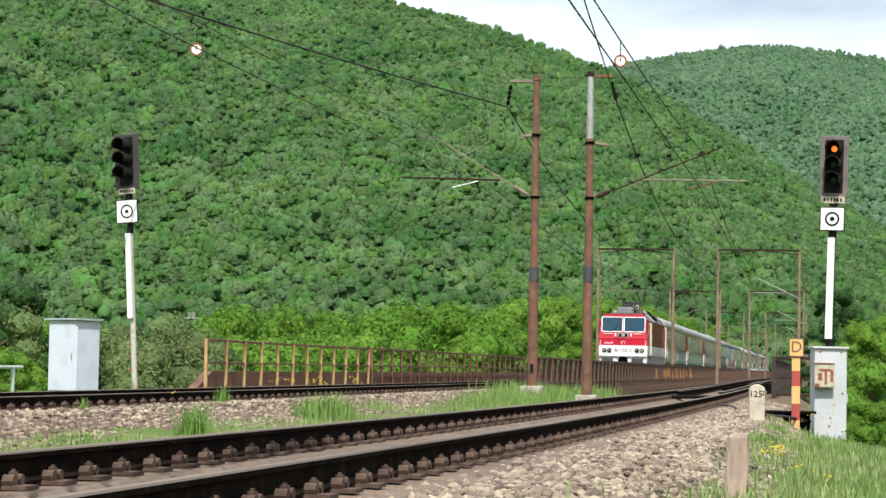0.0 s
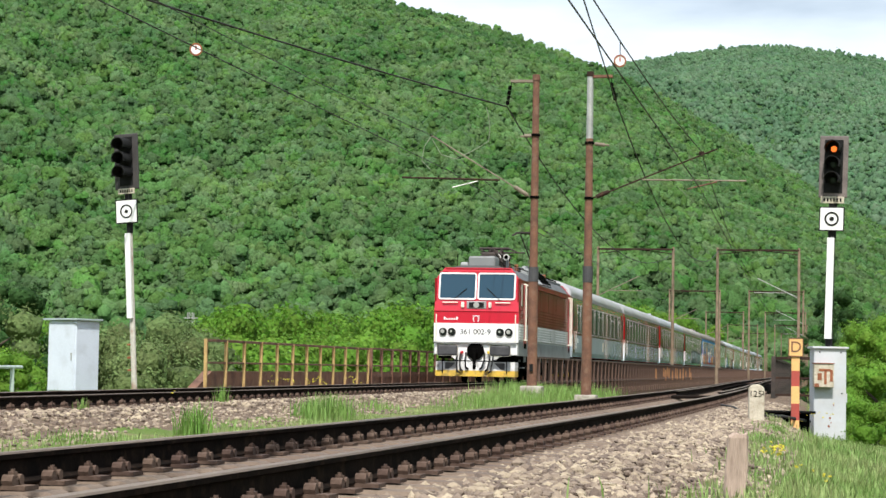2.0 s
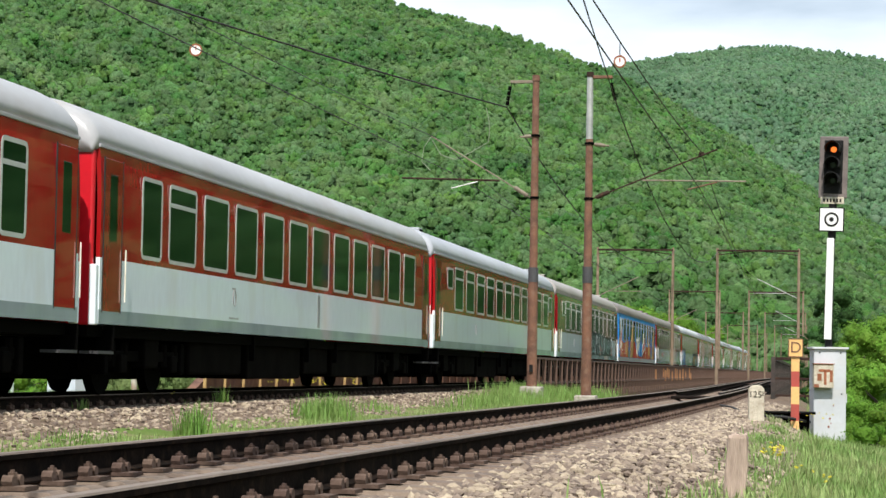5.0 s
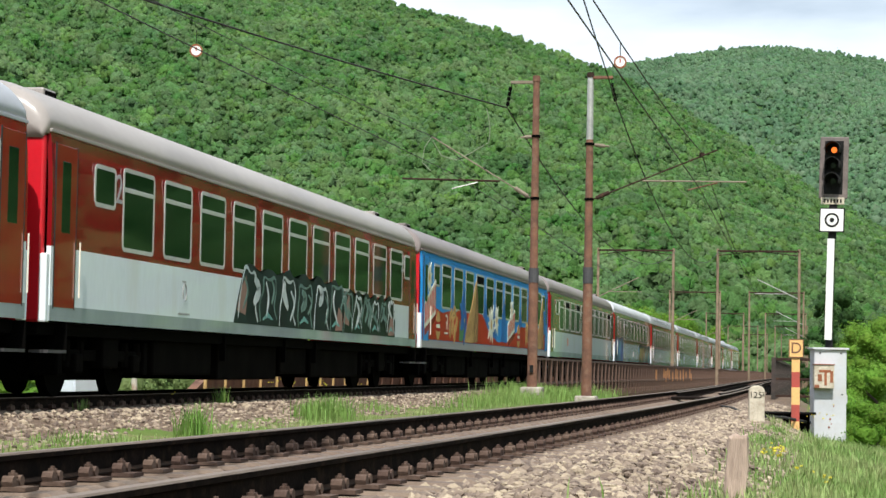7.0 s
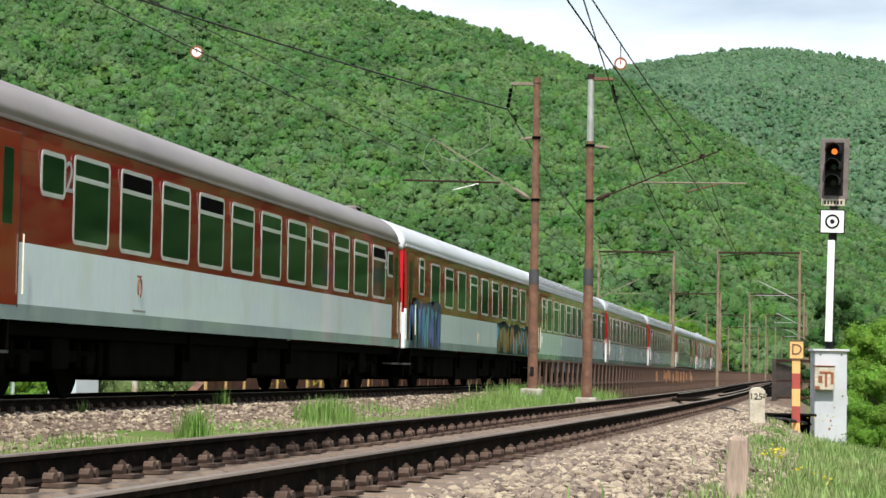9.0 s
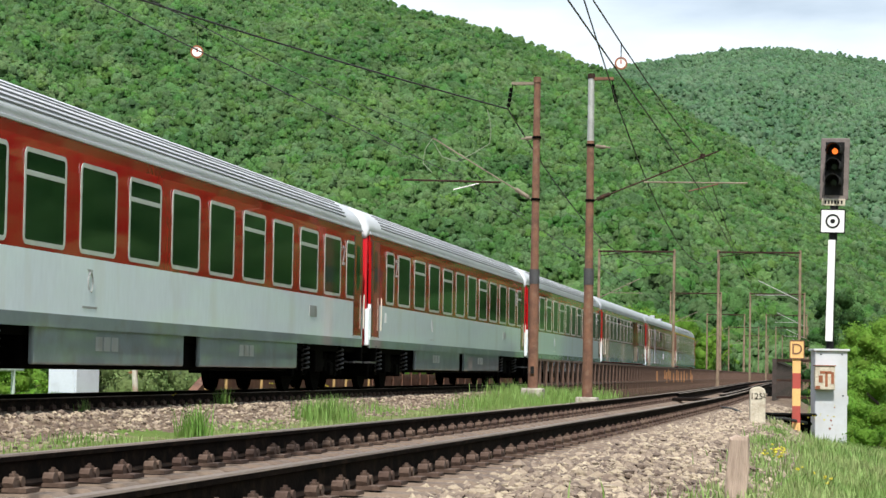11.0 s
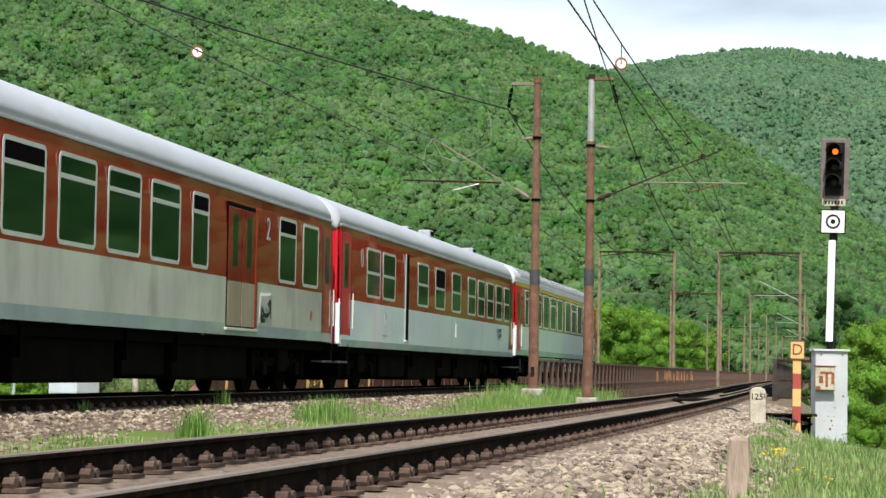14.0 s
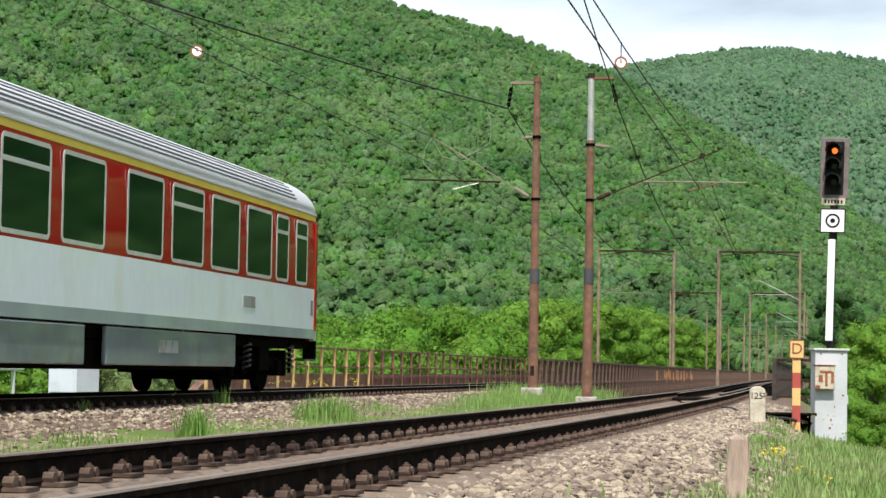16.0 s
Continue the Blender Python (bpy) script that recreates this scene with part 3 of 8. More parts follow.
UNDER_BROWN = mat("near_black_brown", (0.004, 0.0035, 0.003), (0.0028, 0.0025, 0.0022), 0.85, 0, 2, 20, 0.2)
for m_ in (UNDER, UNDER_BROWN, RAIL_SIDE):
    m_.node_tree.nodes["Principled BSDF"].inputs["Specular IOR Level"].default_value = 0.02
for m_ in (COACH_RED, COACH_BROWN, CAR_MAROON, COACH_DULL, COACH_ORANGE):
    m_.node_tree.nodes["Principled BSDF"].inputs["Specular IOR Level"].default_value = 0.2
for m_ in (COACH_WHITE, COACH_DIRTY):
    m_.node_tree.nodes["Principled BSDF"].inputs["Specular IOR Level"].default_value = 0.4
CAR_MAROON.node_tree.nodes["Principled BSDF"].inputs["Specular IOR Level"].default_value = 0.08


def gloss(materials, weight, rough):
    """A clear lacquer over paint."""
    for m in materials:
        b = m.node_tree.nodes["Principled BSDF"]
        b.inputs["Coat Weight"].default_value, b.inputs["Coat Roughness"].default_value = weight, rough
        b.inputs["Coat IOR"].default_value = 1.5
        b.inputs["Specular IOR Level"].default_value = 0.05


gloss((CAR_MAROON,), 0.5, 0.2)
gloss((ROOF_LIGHT, ROOF_SILVER, ROOF_MID, ROOF_BEIGE, ROOF_DARK), 0.5, 0.28)
RUBBER = plain("black_rubber", (0.012, 0.012, 0.012), 0.8)
ALU = mat("aluminium_frame", (0.6, 0.61, 0.59), (0.52, 0.53, 0.51), 0.4, 0.1, 3, 30, 0.02)
gloss((COACH_RED, COACH_BROWN, COACH_DULL, COACH_ORANGE, COACH_WHITE, COACH_DIRTY, COACH_GREY, SKIRT, ALU), 0.9, 0.03)
YELLOW_LINE = mat("yellow_line_paint", (0.72, 0.52, 0.05), (0.66, 0.47, 0.04), 0.45, 0, 2, 20, 0.02)
CREAM = mat("cream_handrail", (0.8, 0.75, 0.65), (0.72, 0.66, 0.56), 0.45, 0, 4, 30, 0.02)
BUFFER = mat("dark_grey_buffer", (0.07, 0.07, 0.075), (0.05, 0.05, 0.053), 0.6, 0.2, 3, 20, 0.1)
SOOT_WHITE = mat("sooty_white_paint", (0.6, 0.6, 0.6), (0.4, 0.39, 0.38), 0.6, 0, 2.2, 15, 0.1, dirt=(0.16, 0.15, 0.14))
INSULATOR = plain("white_porcelain", (0.7, 0.68, 0.66), 0.2)
PANTO = mat("rusty_pantograph_steel", (0.07, 0.05, 0.045), (0.04, 0.035, 0.03), 0.7, 0.4, 5, 40, 0.1)


def glass(name, c, rough=0.06):
    m = plain(name, c, rough)
    m.node_tree.nodes["Principled BSDF"].inputs["Specular IOR Level"].default_value = 0.42
    return m


# Coach glass: the green of reflected woods is put into its colour.
PANE = glass("green_reflection_glass", (0.007, 0.026, 0.009))
PANE_DARK = glass("dark_window_glass", (0.012, 0.014, 0.014))
# Windscreen: the reflected sky's blue is put into the glass colour.
PANE_BLUE = glass("sky_tinted_windscreen", (0.018, 0.052, 0.085), 0.04)
LENS = glass("lamp_lens", (0.35, 0.35, 0.33), 0.1)

LENGTHS = (24.79, 26.48, 27.14, 26.58, 26.72, 26.48, 24.55, 26.37, 26.47, 26.37, 26.61, 26.55, 26.8)
COUPLING = [16.2]
for length_ in LENGTHS:
    COUPLING.append(COUPLING[-1] + length_)

COACH_TRAIN = []      # (thing, distance behind the engine's face)


def coach_shell_profile(half=1.41):
    """Half outline of the body and roof from the sole bar up: (y, z)."""
    return [(half, 1.02), (half, 2.75), (half - 0.01, 3.05), (half - 0.03, 3.34), (half - 0.05, 3.52)]


def roof_profile(half=1.36, z0=3.52, top=4.28):
    return [(half * math.cos(a), z0 + (top - z0) * math.sin(a) ** 0.85) for a in [math.pi * i / 18 for i in range(19)]]


def strip_mesh(x0, x1, zs, half, sides=(-1, 1), t=0.0):
    """A band of the body's side between two heights, on both sides, closed at its ends."""
    prof = coach_shell_profile(half)

    def yw(z):
        return float(np.interp(z, [q[1] for q in prof], [q[0] for q in prof]))
    bm = bmesh.new()
    for s in sides:
        zz = sorted({zs[0], zs[1], *[q[1] for q in prof if zs[0] < q[1] < zs[1]]})
        ring0 = [bm.verts.new((x0, s * (yw(z) + t), z)) for z in zz]
        ring1 = [bm.verts.new((x1, s * (yw(z) + t), z)) for z in zz]
        in0 = [bm.verts.new((x0, s * (yw(z) - 0.06), z)) for z in zz]
        in1 = [bm.verts.new((x1, s * (yw(z) - 0.06), z)) for z in zz]
        for i in range(len(zz) - 1):
            bm.faces.new((ring0[i], ring1[i], ring1[i + 1], ring0[i + 1]))
            bm.faces.new((in0[i], in1[i], in1[i + 1], in0[i + 1]))
            bm.faces.new((ring0[i], in0[i], in0[i + 1], ring0[i + 1]))
            bm.faces.new((ring1[i], in1[i], in1[i + 1], ring1[i + 1]))
        bm.faces.new((ring0[0], ring1[0], in1[0], in0[0]))
        bm.faces.new((ring0[-1], ring1[-1], in1[-1], in0[-1]))
    bmesh.ops.recalc_face_normals(bm, faces=bm.faces)
    return bm


def round_rect(w, h, r, seg=4):
    out = []
    for cx, cz, a0 in ((w / 2 - r, h / 2 - r, 0), (-w / 2 + r, h / 2 - r, 90), (-w / 2 + r, -h / 2 + r, 180), (w / 2 - r, -h / 2 + r, 270)):
        for i in range(seg + 1):
            a = radians(a0 + 90 * i / seg)
            out.append((cx + r * math.cos(a), cz + r * math.sin(a)))
    return out


def frame_mesh(w, h, r, bar, depth):
    """A rounded window frame in the x-z plane, its face towards -y."""
    bm = bmesh.new()
    outer, inner = round_rect(w, h, r), round_rect(w - 2 * bar, h - 2 * bar, max(0.02, r - bar))
    k = len(outer)
    vo = [bm.verts.new((x, -depth, z)) for x, z in outer]
    vi = [bm.verts.new((x, -depth, z)) for x, z in inner]
    bo = [bm.verts.new((x, 0, z)) for x, z in outer]
    bi = [bm.verts.new((x, 0.0, z)) for x, z in inner]
    for i in range(k):
        j = (i + 1) % k
        bm.faces.new((vo[i], vo[j], vi[j], vi[i]))
        bm.faces.new((vo[i], bo[i], bo[j], vo[j]))
        bm.faces.new((vi[i], vi[j], bi[j], bi[i]))
    bmesh.ops.recalc_face_normals(bm, faces=bm.faces)
    me = bpy.data.meshes.new("window_frame")
    bm.to_mesh(me)
    bm.free()
    return me


def pane_mesh(w, h, r, depth):
    bm = bmesh.new()
    pts = round_rect(w, h, r)
    a = [bm.verts.new((x, -depth, z)) for x, z in pts]
    b = [bm.verts.new((x, 0.02, z)) for x, z in pts]
    bm.faces.new(a)
    k = len(pts)
    for i in range(k):
        bm.faces.new((a[i], a[(i + 1) % k], b[(i + 1) % k], b[i]))
    bmesh.ops.recalc_face_normals(bm, faces=bm.faces)
    me = bpy.data.meshes.new("pane")
    bm.to_mesh(me)
    bm.free()
    return me


WINDOW_CACHE = {}


def coach_window(parent, x, z, w, h, side, kind="fixed", half=1.41, material=None, rad=0.11, open_=False, pane_material=None, bar=0.062):
    """A framed coach window on one side (side -1 faces the near track). kind: fixed, hopper (with an upper light) or half (a middle bar)."""
    key = (round(w, 2), round(h, 2), kind, rad, bar)
    if key not in WINDOW_CACHE:
        WINDOW_CACHE[key] = (frame_mesh(w, h, rad, bar, 0.008), pane_mesh(w - 2 * bar + 0.01, h - 2 * bar + 0.01, max(0.02, rad - bar), 0.0055))
    fme, pme = WINDOW_CACHE[key]
    turn = Matrix.Identity(4) if side < 0 else Matrix.Rotation(math.pi, 4, "Z")
    at = Matrix.Translation((x, side * (half - 0.004), z)) @ turn
    material = material or ALU
    fr = new("window_frame", fme if not fme.materials else fme)
    if not fme.materials:
        fme.materials.append(material)
    fr.parent, fr.matrix_local = parent, at
    fr.material_slots[0].link = "OBJECT"
    fr.material_slots[0].material = material
    pm = pane_material or PANE
    if not pme.materials:
        pme.materials.append(pm)
    pn = new("pane", pme)
    pn.parent = fr
    pn.material_slots[0].link = "OBJECT"
    pn.material_slots[0].material = pm
    if kind in ("hopper", "half"):
        zb = h * (0.5 - 0.26) if kind == "hopper" else 0.0
        bm = boxm(-w / 2 + bar, w / 2 - bar, -0.008, 0.0, zb - bar * 0.55, zb + bar * 0.55, 0.004)
        part("bar", bm, material, fr)
        if open_:
            # Black panel stands for the unlit inside behind an open light.
            bm = boxm(-w / 2 + bar, w / 2 - bar, -0.0075, 0.0, zb + bar * 0.5, h / 2 - bar)
            part("opened_light", bm, UNDER, fr, "opened upper window light")
    return fr


def wheel_mesh(r=0.46, w=0.13):
    bm = bmesh.new()
    rod(bm, (0, -w / 2, 0), (0, w / 2, 0), r, seg=20)
    rod(bm, (0, w / 2 - 0.03, 0), (0, w / 2, 0), r + 0.03, seg=20)
    rod(bm, (0, -w / 2 - 0.05, 0), (0, -w / 2, 0), 0.1, seg=10)
    me = bpy.data.meshes.new("wheel")
    bm.to_mesh(me)
    bm.free()
    me.materials.append(UNDER)
    return me


WHEEL_ME = wheel_mesh()


def bogie(parent, x, base=2.5, label="", spring=False):
    """A two-axle bogie with side frames, axle boxes, springs and wheels."""
    bm = bmesh.new()
    for s in (-1, 1):
        box(bm, x - base / 2 - 0.45, x + base / 2 + 0.45, s * 0.98, s * 1.1, 0.5, 0.66, 0.02)
        for dx in (-base / 2, base / 2):
            box(bm, x + dx - 0.16, x + dx + 0.16, s * 0.97, s * 1.18, 0.33, 0.6, 0.03)
            for k in (-0.28, 0.28):
                rod(bm, (x + dx + k, s * 1.06, 0.42), (x + dx + k, s * 1.06, 0.78), 0.075, seg=8)
        box(bm, x - 0.35, x + 0.35, s * 0.95, s * 1.2, 0.4, 0.86, 0.03)
    box(bm, x - 0.3, x + 0.3, -0.95, 0.95, 0.48, 0.72)
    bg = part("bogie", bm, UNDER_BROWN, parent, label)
    # Near-black block added to close the view between the wheels.
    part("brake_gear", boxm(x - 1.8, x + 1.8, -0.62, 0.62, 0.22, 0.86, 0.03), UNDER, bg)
    for dx in (-base / 2 - 0.62, base / 2 + 0.62):
        part("guard_iron", boxm(x + dx - 0.1, x + dx + 0.1, -1.12, -0.7, 0.3, 0.8, 0.03), UNDER, bg)
    if spring:
        for dx in (-base / 2 - 0.3, base / 2 + 0.3):
            wire_curve("damper_spring", [(x + dx + 0.075 * math.cos(k * 0.7), -1.28 + 0.075 * math.sin(k * 0.7), 0.42 + k * 0.0105) for k in range(50)], 0.017, BUFFER, bg)
            part("damper", rodm((x + dx, -1.28, 0.36), (x + dx, -1.28, 0.98), 0.035, seg=8), UNDER, bg)
    for dx in (-base / 2, base / 2):
        for s in (-1, 1):
            w = mesh_part("wheel", WHEEL_ME, UNDER, bg)
            w.matrix_local = Matrix.Translation((x + dx, s * 0.755, 0.46)) @ (Matrix.Identity(4) if s < 0 else Matrix.Rotation(math.pi, 4, "Z"))
    return bg


def coach(index, label, red=None, roof=None, white=None, grey=None, windows=(), doors=(), skirt=False, ribs=False, stripe=None, white_to=None,
          ends=None, vents=(), sole=(1.02, 1.22), win_half=1.41, pane=None, line=2.0):
    """A passenger coach. windows: (x, z, w, h, kind, open) on the near side, mirrored on the far one."""
    red, roof, white, grey = red or COACH_RED, roof or ROOF_LIGHT, white or COACH_WHITE, grey or COACH_GREY
    L = LENGTHS[index - 1]
    x0, x1 = 0.32, L - 0.32
    c = thing("passenger_coach", label, "railway coach", "coaches of the train")
    COACH_TRAIN.append((c, COUPLING[index - 1]))
    half = 1.41
    part("red_side", strip_mesh(x0 + 0.12, x1 - 0.12, (line, 3.52), half), red, c)
    part("white_side", strip_mesh(x0 + 0.12, x1 - 0.12, (sole[1], line), half), white, c)
    part("sole_bar", strip_mesh(x0 + 0.12, x1 - 0.12, sole, half, t=0.004), grey, c)
    # the roof with its rounded ends
    prof = roof_profile()
    bm = bmesh.new()
    rows = []
    for x, k in ((x0 - 0.02, 0.3), (x0 + 0.02, 0.58), (x0 + 0.08, 0.8), (x0 + 0.19, 0.94), (x0 + 0.4, 1.0), (x1 - 0.4, 1.0), (x1 - 0.19, 0.94), (x1 - 0.08, 0.8), (x1 - 0.02, 0.58), (x1 + 0.02, 0.3)):
        rows.append([bm.verts.new((x, y * (0.93 + 0.07 * min(1, k * 1.4)), 3.34 + 0.18 * min(1, k * 1.3) + (z - 3.52) * (0.3 + 0.7 * k))) for y, z in prof])
    n = len(prof)
    for a, b in zip(rows, rows[1:]):
        for i in range(n - 1):
            bm.faces.new((a[i], b[i], b[i + 1], a[i + 1]))
    for r in (rows[0], rows[-1]):
        bm.faces.new(r)
    bm.faces.new([r[0] for r in rows] + [r[-1] for r in reversed(rows)])
    bmesh.ops.recalc_face_normals(bm, faces=bm.faces)
    rf = part("roof", bm, roof, c, smooth=True)
    for s in (-1, 1):
        part("gutter", boxm(x0 + 0.1, x1 - 0.1, s * 1.345, s * 1.392, 3.5, 3.545, 0.005), roof if not stripe else roof, c)
    if ribs:
        for s in (-1, 1):
            for a in (13, 18.5, 24.5, 31, 38):
                ca, sa = math.cos(radians(a)), math.sin(radians(a)) ** 0.85
                y, z = s * 1.36 * ca, 3.52 + 0.76 * sa
                part("roof_rib", boxm(x0 + 1.6, x1 - 1.6, y - 0.012, y + 0.012, z - 0.012, z + 0.012), RIB_DARK, rf)
    for x, y in vents:
        b = part("roof_vent", boxm(x - 0.25, x + 0.25, y - 0.17, y + 0.17, 4.1, 4.3, 0.03), roof, rf)
        part("vent_slot", boxm(x - 0.2, x + 0.2, y - 0.19, y - 0.16, 4.15, 4.26), UNDER, b)
    # end walls and gangways
    for xe, s in ((x0, -1), (x1, 1)):
        part("end_wall", boxm(xe, xe - s * 0.13, -1.33, 1.33, 1.0, 3.46, 0.04), (ends or COACH_BRIGHT), c, "bright red end wall")
        part("end_pillar", boxm(xe + 0.0, xe - s * 0.14, -1.4, -1.29, 1.0, line - 0.1, 0.02), COACH_WHITE, c, "white lower corner pillar")
        part("gangway", boxm(xe, xe + s * 0.28, -0.55, 0.55, 1.1, 3.2, 0.08), RUBBER, c)
        for sy in (-1, 1):
            bm = bmesh.new()
            rod(bm, (xe, sy * 0.875, 1.06), (xe + s * 0.5, sy * 0.875, 1.06), 0.08, seg=10)
            rod(bm, (xe + s * 0.5, sy * 0.875, 1.06), (xe + s * 0.58, sy * 0.875, 1.06), 0.22, seg=14)
            part("buffer", bm, UNDER, c)
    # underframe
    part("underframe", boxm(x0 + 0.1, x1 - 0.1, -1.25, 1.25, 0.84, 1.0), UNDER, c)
    for x in (3.55, L - 3.55):
        bogie(c, x, spring=skirt)
    if skirt:
        a, b = 6.2, L - 6.2
        for xa, xb in ((a, (a + b) / 2 - 0.45), ((a + b) / 2 + 0.45, b)):
            for s in (-1, 1):
                sk = part("skirt", boxm(xa, xb, s * 1.3, s * 1.385, 0.46, 1.02, 0.03), SKIRT, c, "grey side skirt")
                if s < 0:
                    for k in range(3):
                        xg = xa + (xb - xa) * 0.36 + k * 0.34
                        part("grille", boxm(xg, xg + 0.28, s * 1.392, s * 1.38, 0.66, 0.86), LOCO_GREY, sk)
        part("equipment_box", boxm(a, b, -1.2, 1.2, 0.4, 0.86, 0.05), UNDER, c)
    else:
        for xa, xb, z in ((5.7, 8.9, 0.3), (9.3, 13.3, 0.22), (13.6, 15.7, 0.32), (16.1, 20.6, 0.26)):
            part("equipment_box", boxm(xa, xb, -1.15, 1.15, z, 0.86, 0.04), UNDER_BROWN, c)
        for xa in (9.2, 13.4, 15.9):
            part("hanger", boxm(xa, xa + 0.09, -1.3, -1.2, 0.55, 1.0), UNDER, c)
    for sx in (0.75, L - 0.75):
        part("footboard", boxm(sx - 0.35, sx + 0.35, -1.42, -1.15, 0.6, 0.64), BUFFER, c)
        part("step_side", boxm(sx + 0.33, sx + 0.37, -1.42, -1.15, 0.62, 1.0), UNDER, c)
    # doors
    for x, w, col in doors:
        for s in (-1, 1):
            d = part("door", boxm(x - w / 2, x + w / 2, s * 1.385, s * 1.416, 1.2, 3.36, 0.004), col, c)
            for e in (-1, 1):
                part("door_seam", boxm(x + e * w / 2 - 0.012, x + e * w / 2 + 0.012, s * 1.4, s * 1.419, 1.18, 3.38), RUBBER, d)
            part("door_window", boxm(x - w * 0.2, x + w * 0.2, s * 1.4, s * 1.42, 2.2, 3.15, 0.004), PANE, d)
            part("handrail", rodm((x + (w / 2 + 0.07), s * 1.455, 1.35), (x + (w / 2 + 0.07), s * 1.455, 2.1), 0.012, seg=6), CREAM, d)
    for item in windows:
        x, z, w, h, kind, op = item
        for s in (-1, 1):
            coach_window(c, x, z, w, h, s, kind, win_half, ALU, open_=op and s < 0, pane_material=pane)
    if stripe:
        part("stripe", strip_mesh(x0 + 0.13, x1 - 0.13, (3.39, 3.5), half, t=0.006), stripe, c, "yellow first class line")
    return c


def even_windows(L, n, first, last, w=1.2, h=0.98, z=2.62, hop=(), opened=(), kind="fixed"):
    xs = first if isinstance(first, (list, tuple)) else np.linspace(first, last, n)
    return [(float(x), z, w, h, "hopper" if i in hop else kind, i in opened) for i, x in enumerate(xs)]


PLOUGH_YELLOW = mat("stained_yellow_paint", (0.66, 0.42, 0.05), (0.5, 0.33, 0.06), 0.55, 0, 1.8, 15, 0.08, dirt=(0.14, 0.11, 0.08))


# ---- the engine ----
def build_engine():
    en = thing("electric_locomotive", "red and white electric locomotive with grey roof, hauling the train", "locomotive")
    H = 1.45
    A, B = 0.0, 15.5
    # body shell: side walls to 3.5 m, chamfer, shallow roof; the cab faces lean back above the waist
    def body_band(name, z0, z1, material, label="", x0=A + 0.06, x1=B - 0.06, t=0.0, sides=(-1, 1)):
        bm = bmesh.new()
        for s in sides:
            box(bm, x0, x1, s * (H - 0.06), s * (H + t), z0, z1)
        return part(name, bm, material, en, label)
    body_band("upper_side", 2.0, 3.52, CAR_MAROON, "dark red upper side")
    body_band("lower_side", 1.4, 2.0, LOCO_SILVER, "light grey ribbed lower side")
    body_band("sole_bar", 0.92, 1.4, LOCO_GREY, "grey sole plate", t=0.003)
    part("frame", boxm(A + 0.15, B - 0.15, -1.3, 1.3, 0.8, 1.0), UNDER, en)
    # ribs along the machine room; the lower ones white, their highlight put into the colour
    for k, z in enumerate((1.5, 1.59, 1.68, 1.77, 1.86, 1.95)):
        for s in (-1, 1):
            part("rib", boxm(2.9, B - 1.6, s * (H - 0.01), s * (H + 0.034), z - 0.03, z + 0.01, 0.008), FACE_WHITE, en)
            part("rib", boxm(0.25, 1.12, s * (H - 0.01), s * (H + 0.034), z - 0.03, z + 0.01, 0.008), FACE_WHITE, en)
    for k, z in enumerate((2.1, 2.2, 2.3, 2.4, 2.5)):
        for s in (-1, 1):
            part("rib", boxm(2.9, B - 1.6, s * (H - 0.01), s * (H + 0.034), z - 0.03, z + 0.012, 0.008), CAR_MAROON, en)
            part("rib", boxm(0.25, 1.12, s * (H - 0.01), s * (H + 0.034), z - 0.03, z + 0.012, 0.008), CAR_MAROON, en)
    for s in (-1, 1):
        p_ = part("side_panel", boxm(3.0, B - 1.7, s * (H - 0.01), s * (H + 0.016), 2.58, 3.3, 0.01), CAR_MAROON, en, "dark red machine room panel")
        for xx in (5.6, 8.0, 10.4):
            part("panel_seam", boxm(xx - 0.008, xx + 0.008, s * (H + 0.01), s * (H + 0.019), 2.58, 3.3), RUST_DARK, p_)
        part("panel_lip", boxm(2.95, B - 1.65, s * (H - 0.01), s * (H + 0.05), 3.32, 3.37, 0.01), CAR_MAROON, en)
        part("panel_edge", boxm(2.9, 2.99, s * (H - 0.01), s * (H + 0.04), 2.56, 3.34, 0.01), CAR_RED, en)
        part("hatch", boxm(8.9, 10.2, s * (H - 0.01), s * (H + 0.035), 1.47, 1.96, 0.015), LOCO_SILVER, en)
        part("hatch", boxm(4.2, 4.9, s * (H - 0.01), s * (H + 0.03), 1.47, 1.96, 0.015), LOCO_SILVER, en)
        for xe, dirn in ((A, 1), (B, -1)):
            # cab side: window, door recess, handrails, step
            xa, xb = sorted((xe + dirn * (0.5 if dirn > 0 else 0.06), xe + dirn * (1.02 if dirn > 0 else 0.3)))
            part("cab_window", boxm(xa, xb, s * (H - 0.01), s * (H + 0.012), 2.62, 3.36, 0.02), PANE_DARK, en)
            xa, xb = sorted((xe + dirn * (1.32 if dirn > 0 else 0.42), xe + dirn * (2.03 if dirn > 0 else 0.86)))
            d = part("cab_door", boxm(xa, xb, s * (H - 0.02), s * (H + 0.01), 1.25, 3.4, 0.02), CAR_RED, en, "red cab door")
            part("door_window", boxm(xa + 0.12, xb - 0.12, s * H, s * (H + 0.016), 2.6, 3.25, 0.01), PANE_DARK, d)
            part("door_step", boxm(xa + 0.1, xb - 0.1, s * (H - 0.1), s * (H + 0.02), 1.18, 1.36), UNDER, d)
            for hx in ((1.24, 2.1) if dirn > 0 else (0.36, 0.9)):
                x_ = xe + dirn * hx
                bm = bmesh.new()
                rod(bm, (x_, s * (H + 0.09), 1.45), (x_, s * (H + 0.09), 3.4), 0.026, seg=8)
                for z in (1.47, 3.38):
                    rod(bm, (x_, s * (H - 0.02), z), (x_, s * (H + 0.09), z), 0.022, seg=6)
                part("handrail", bm, CREAM, en, "long cream vertical handrail")
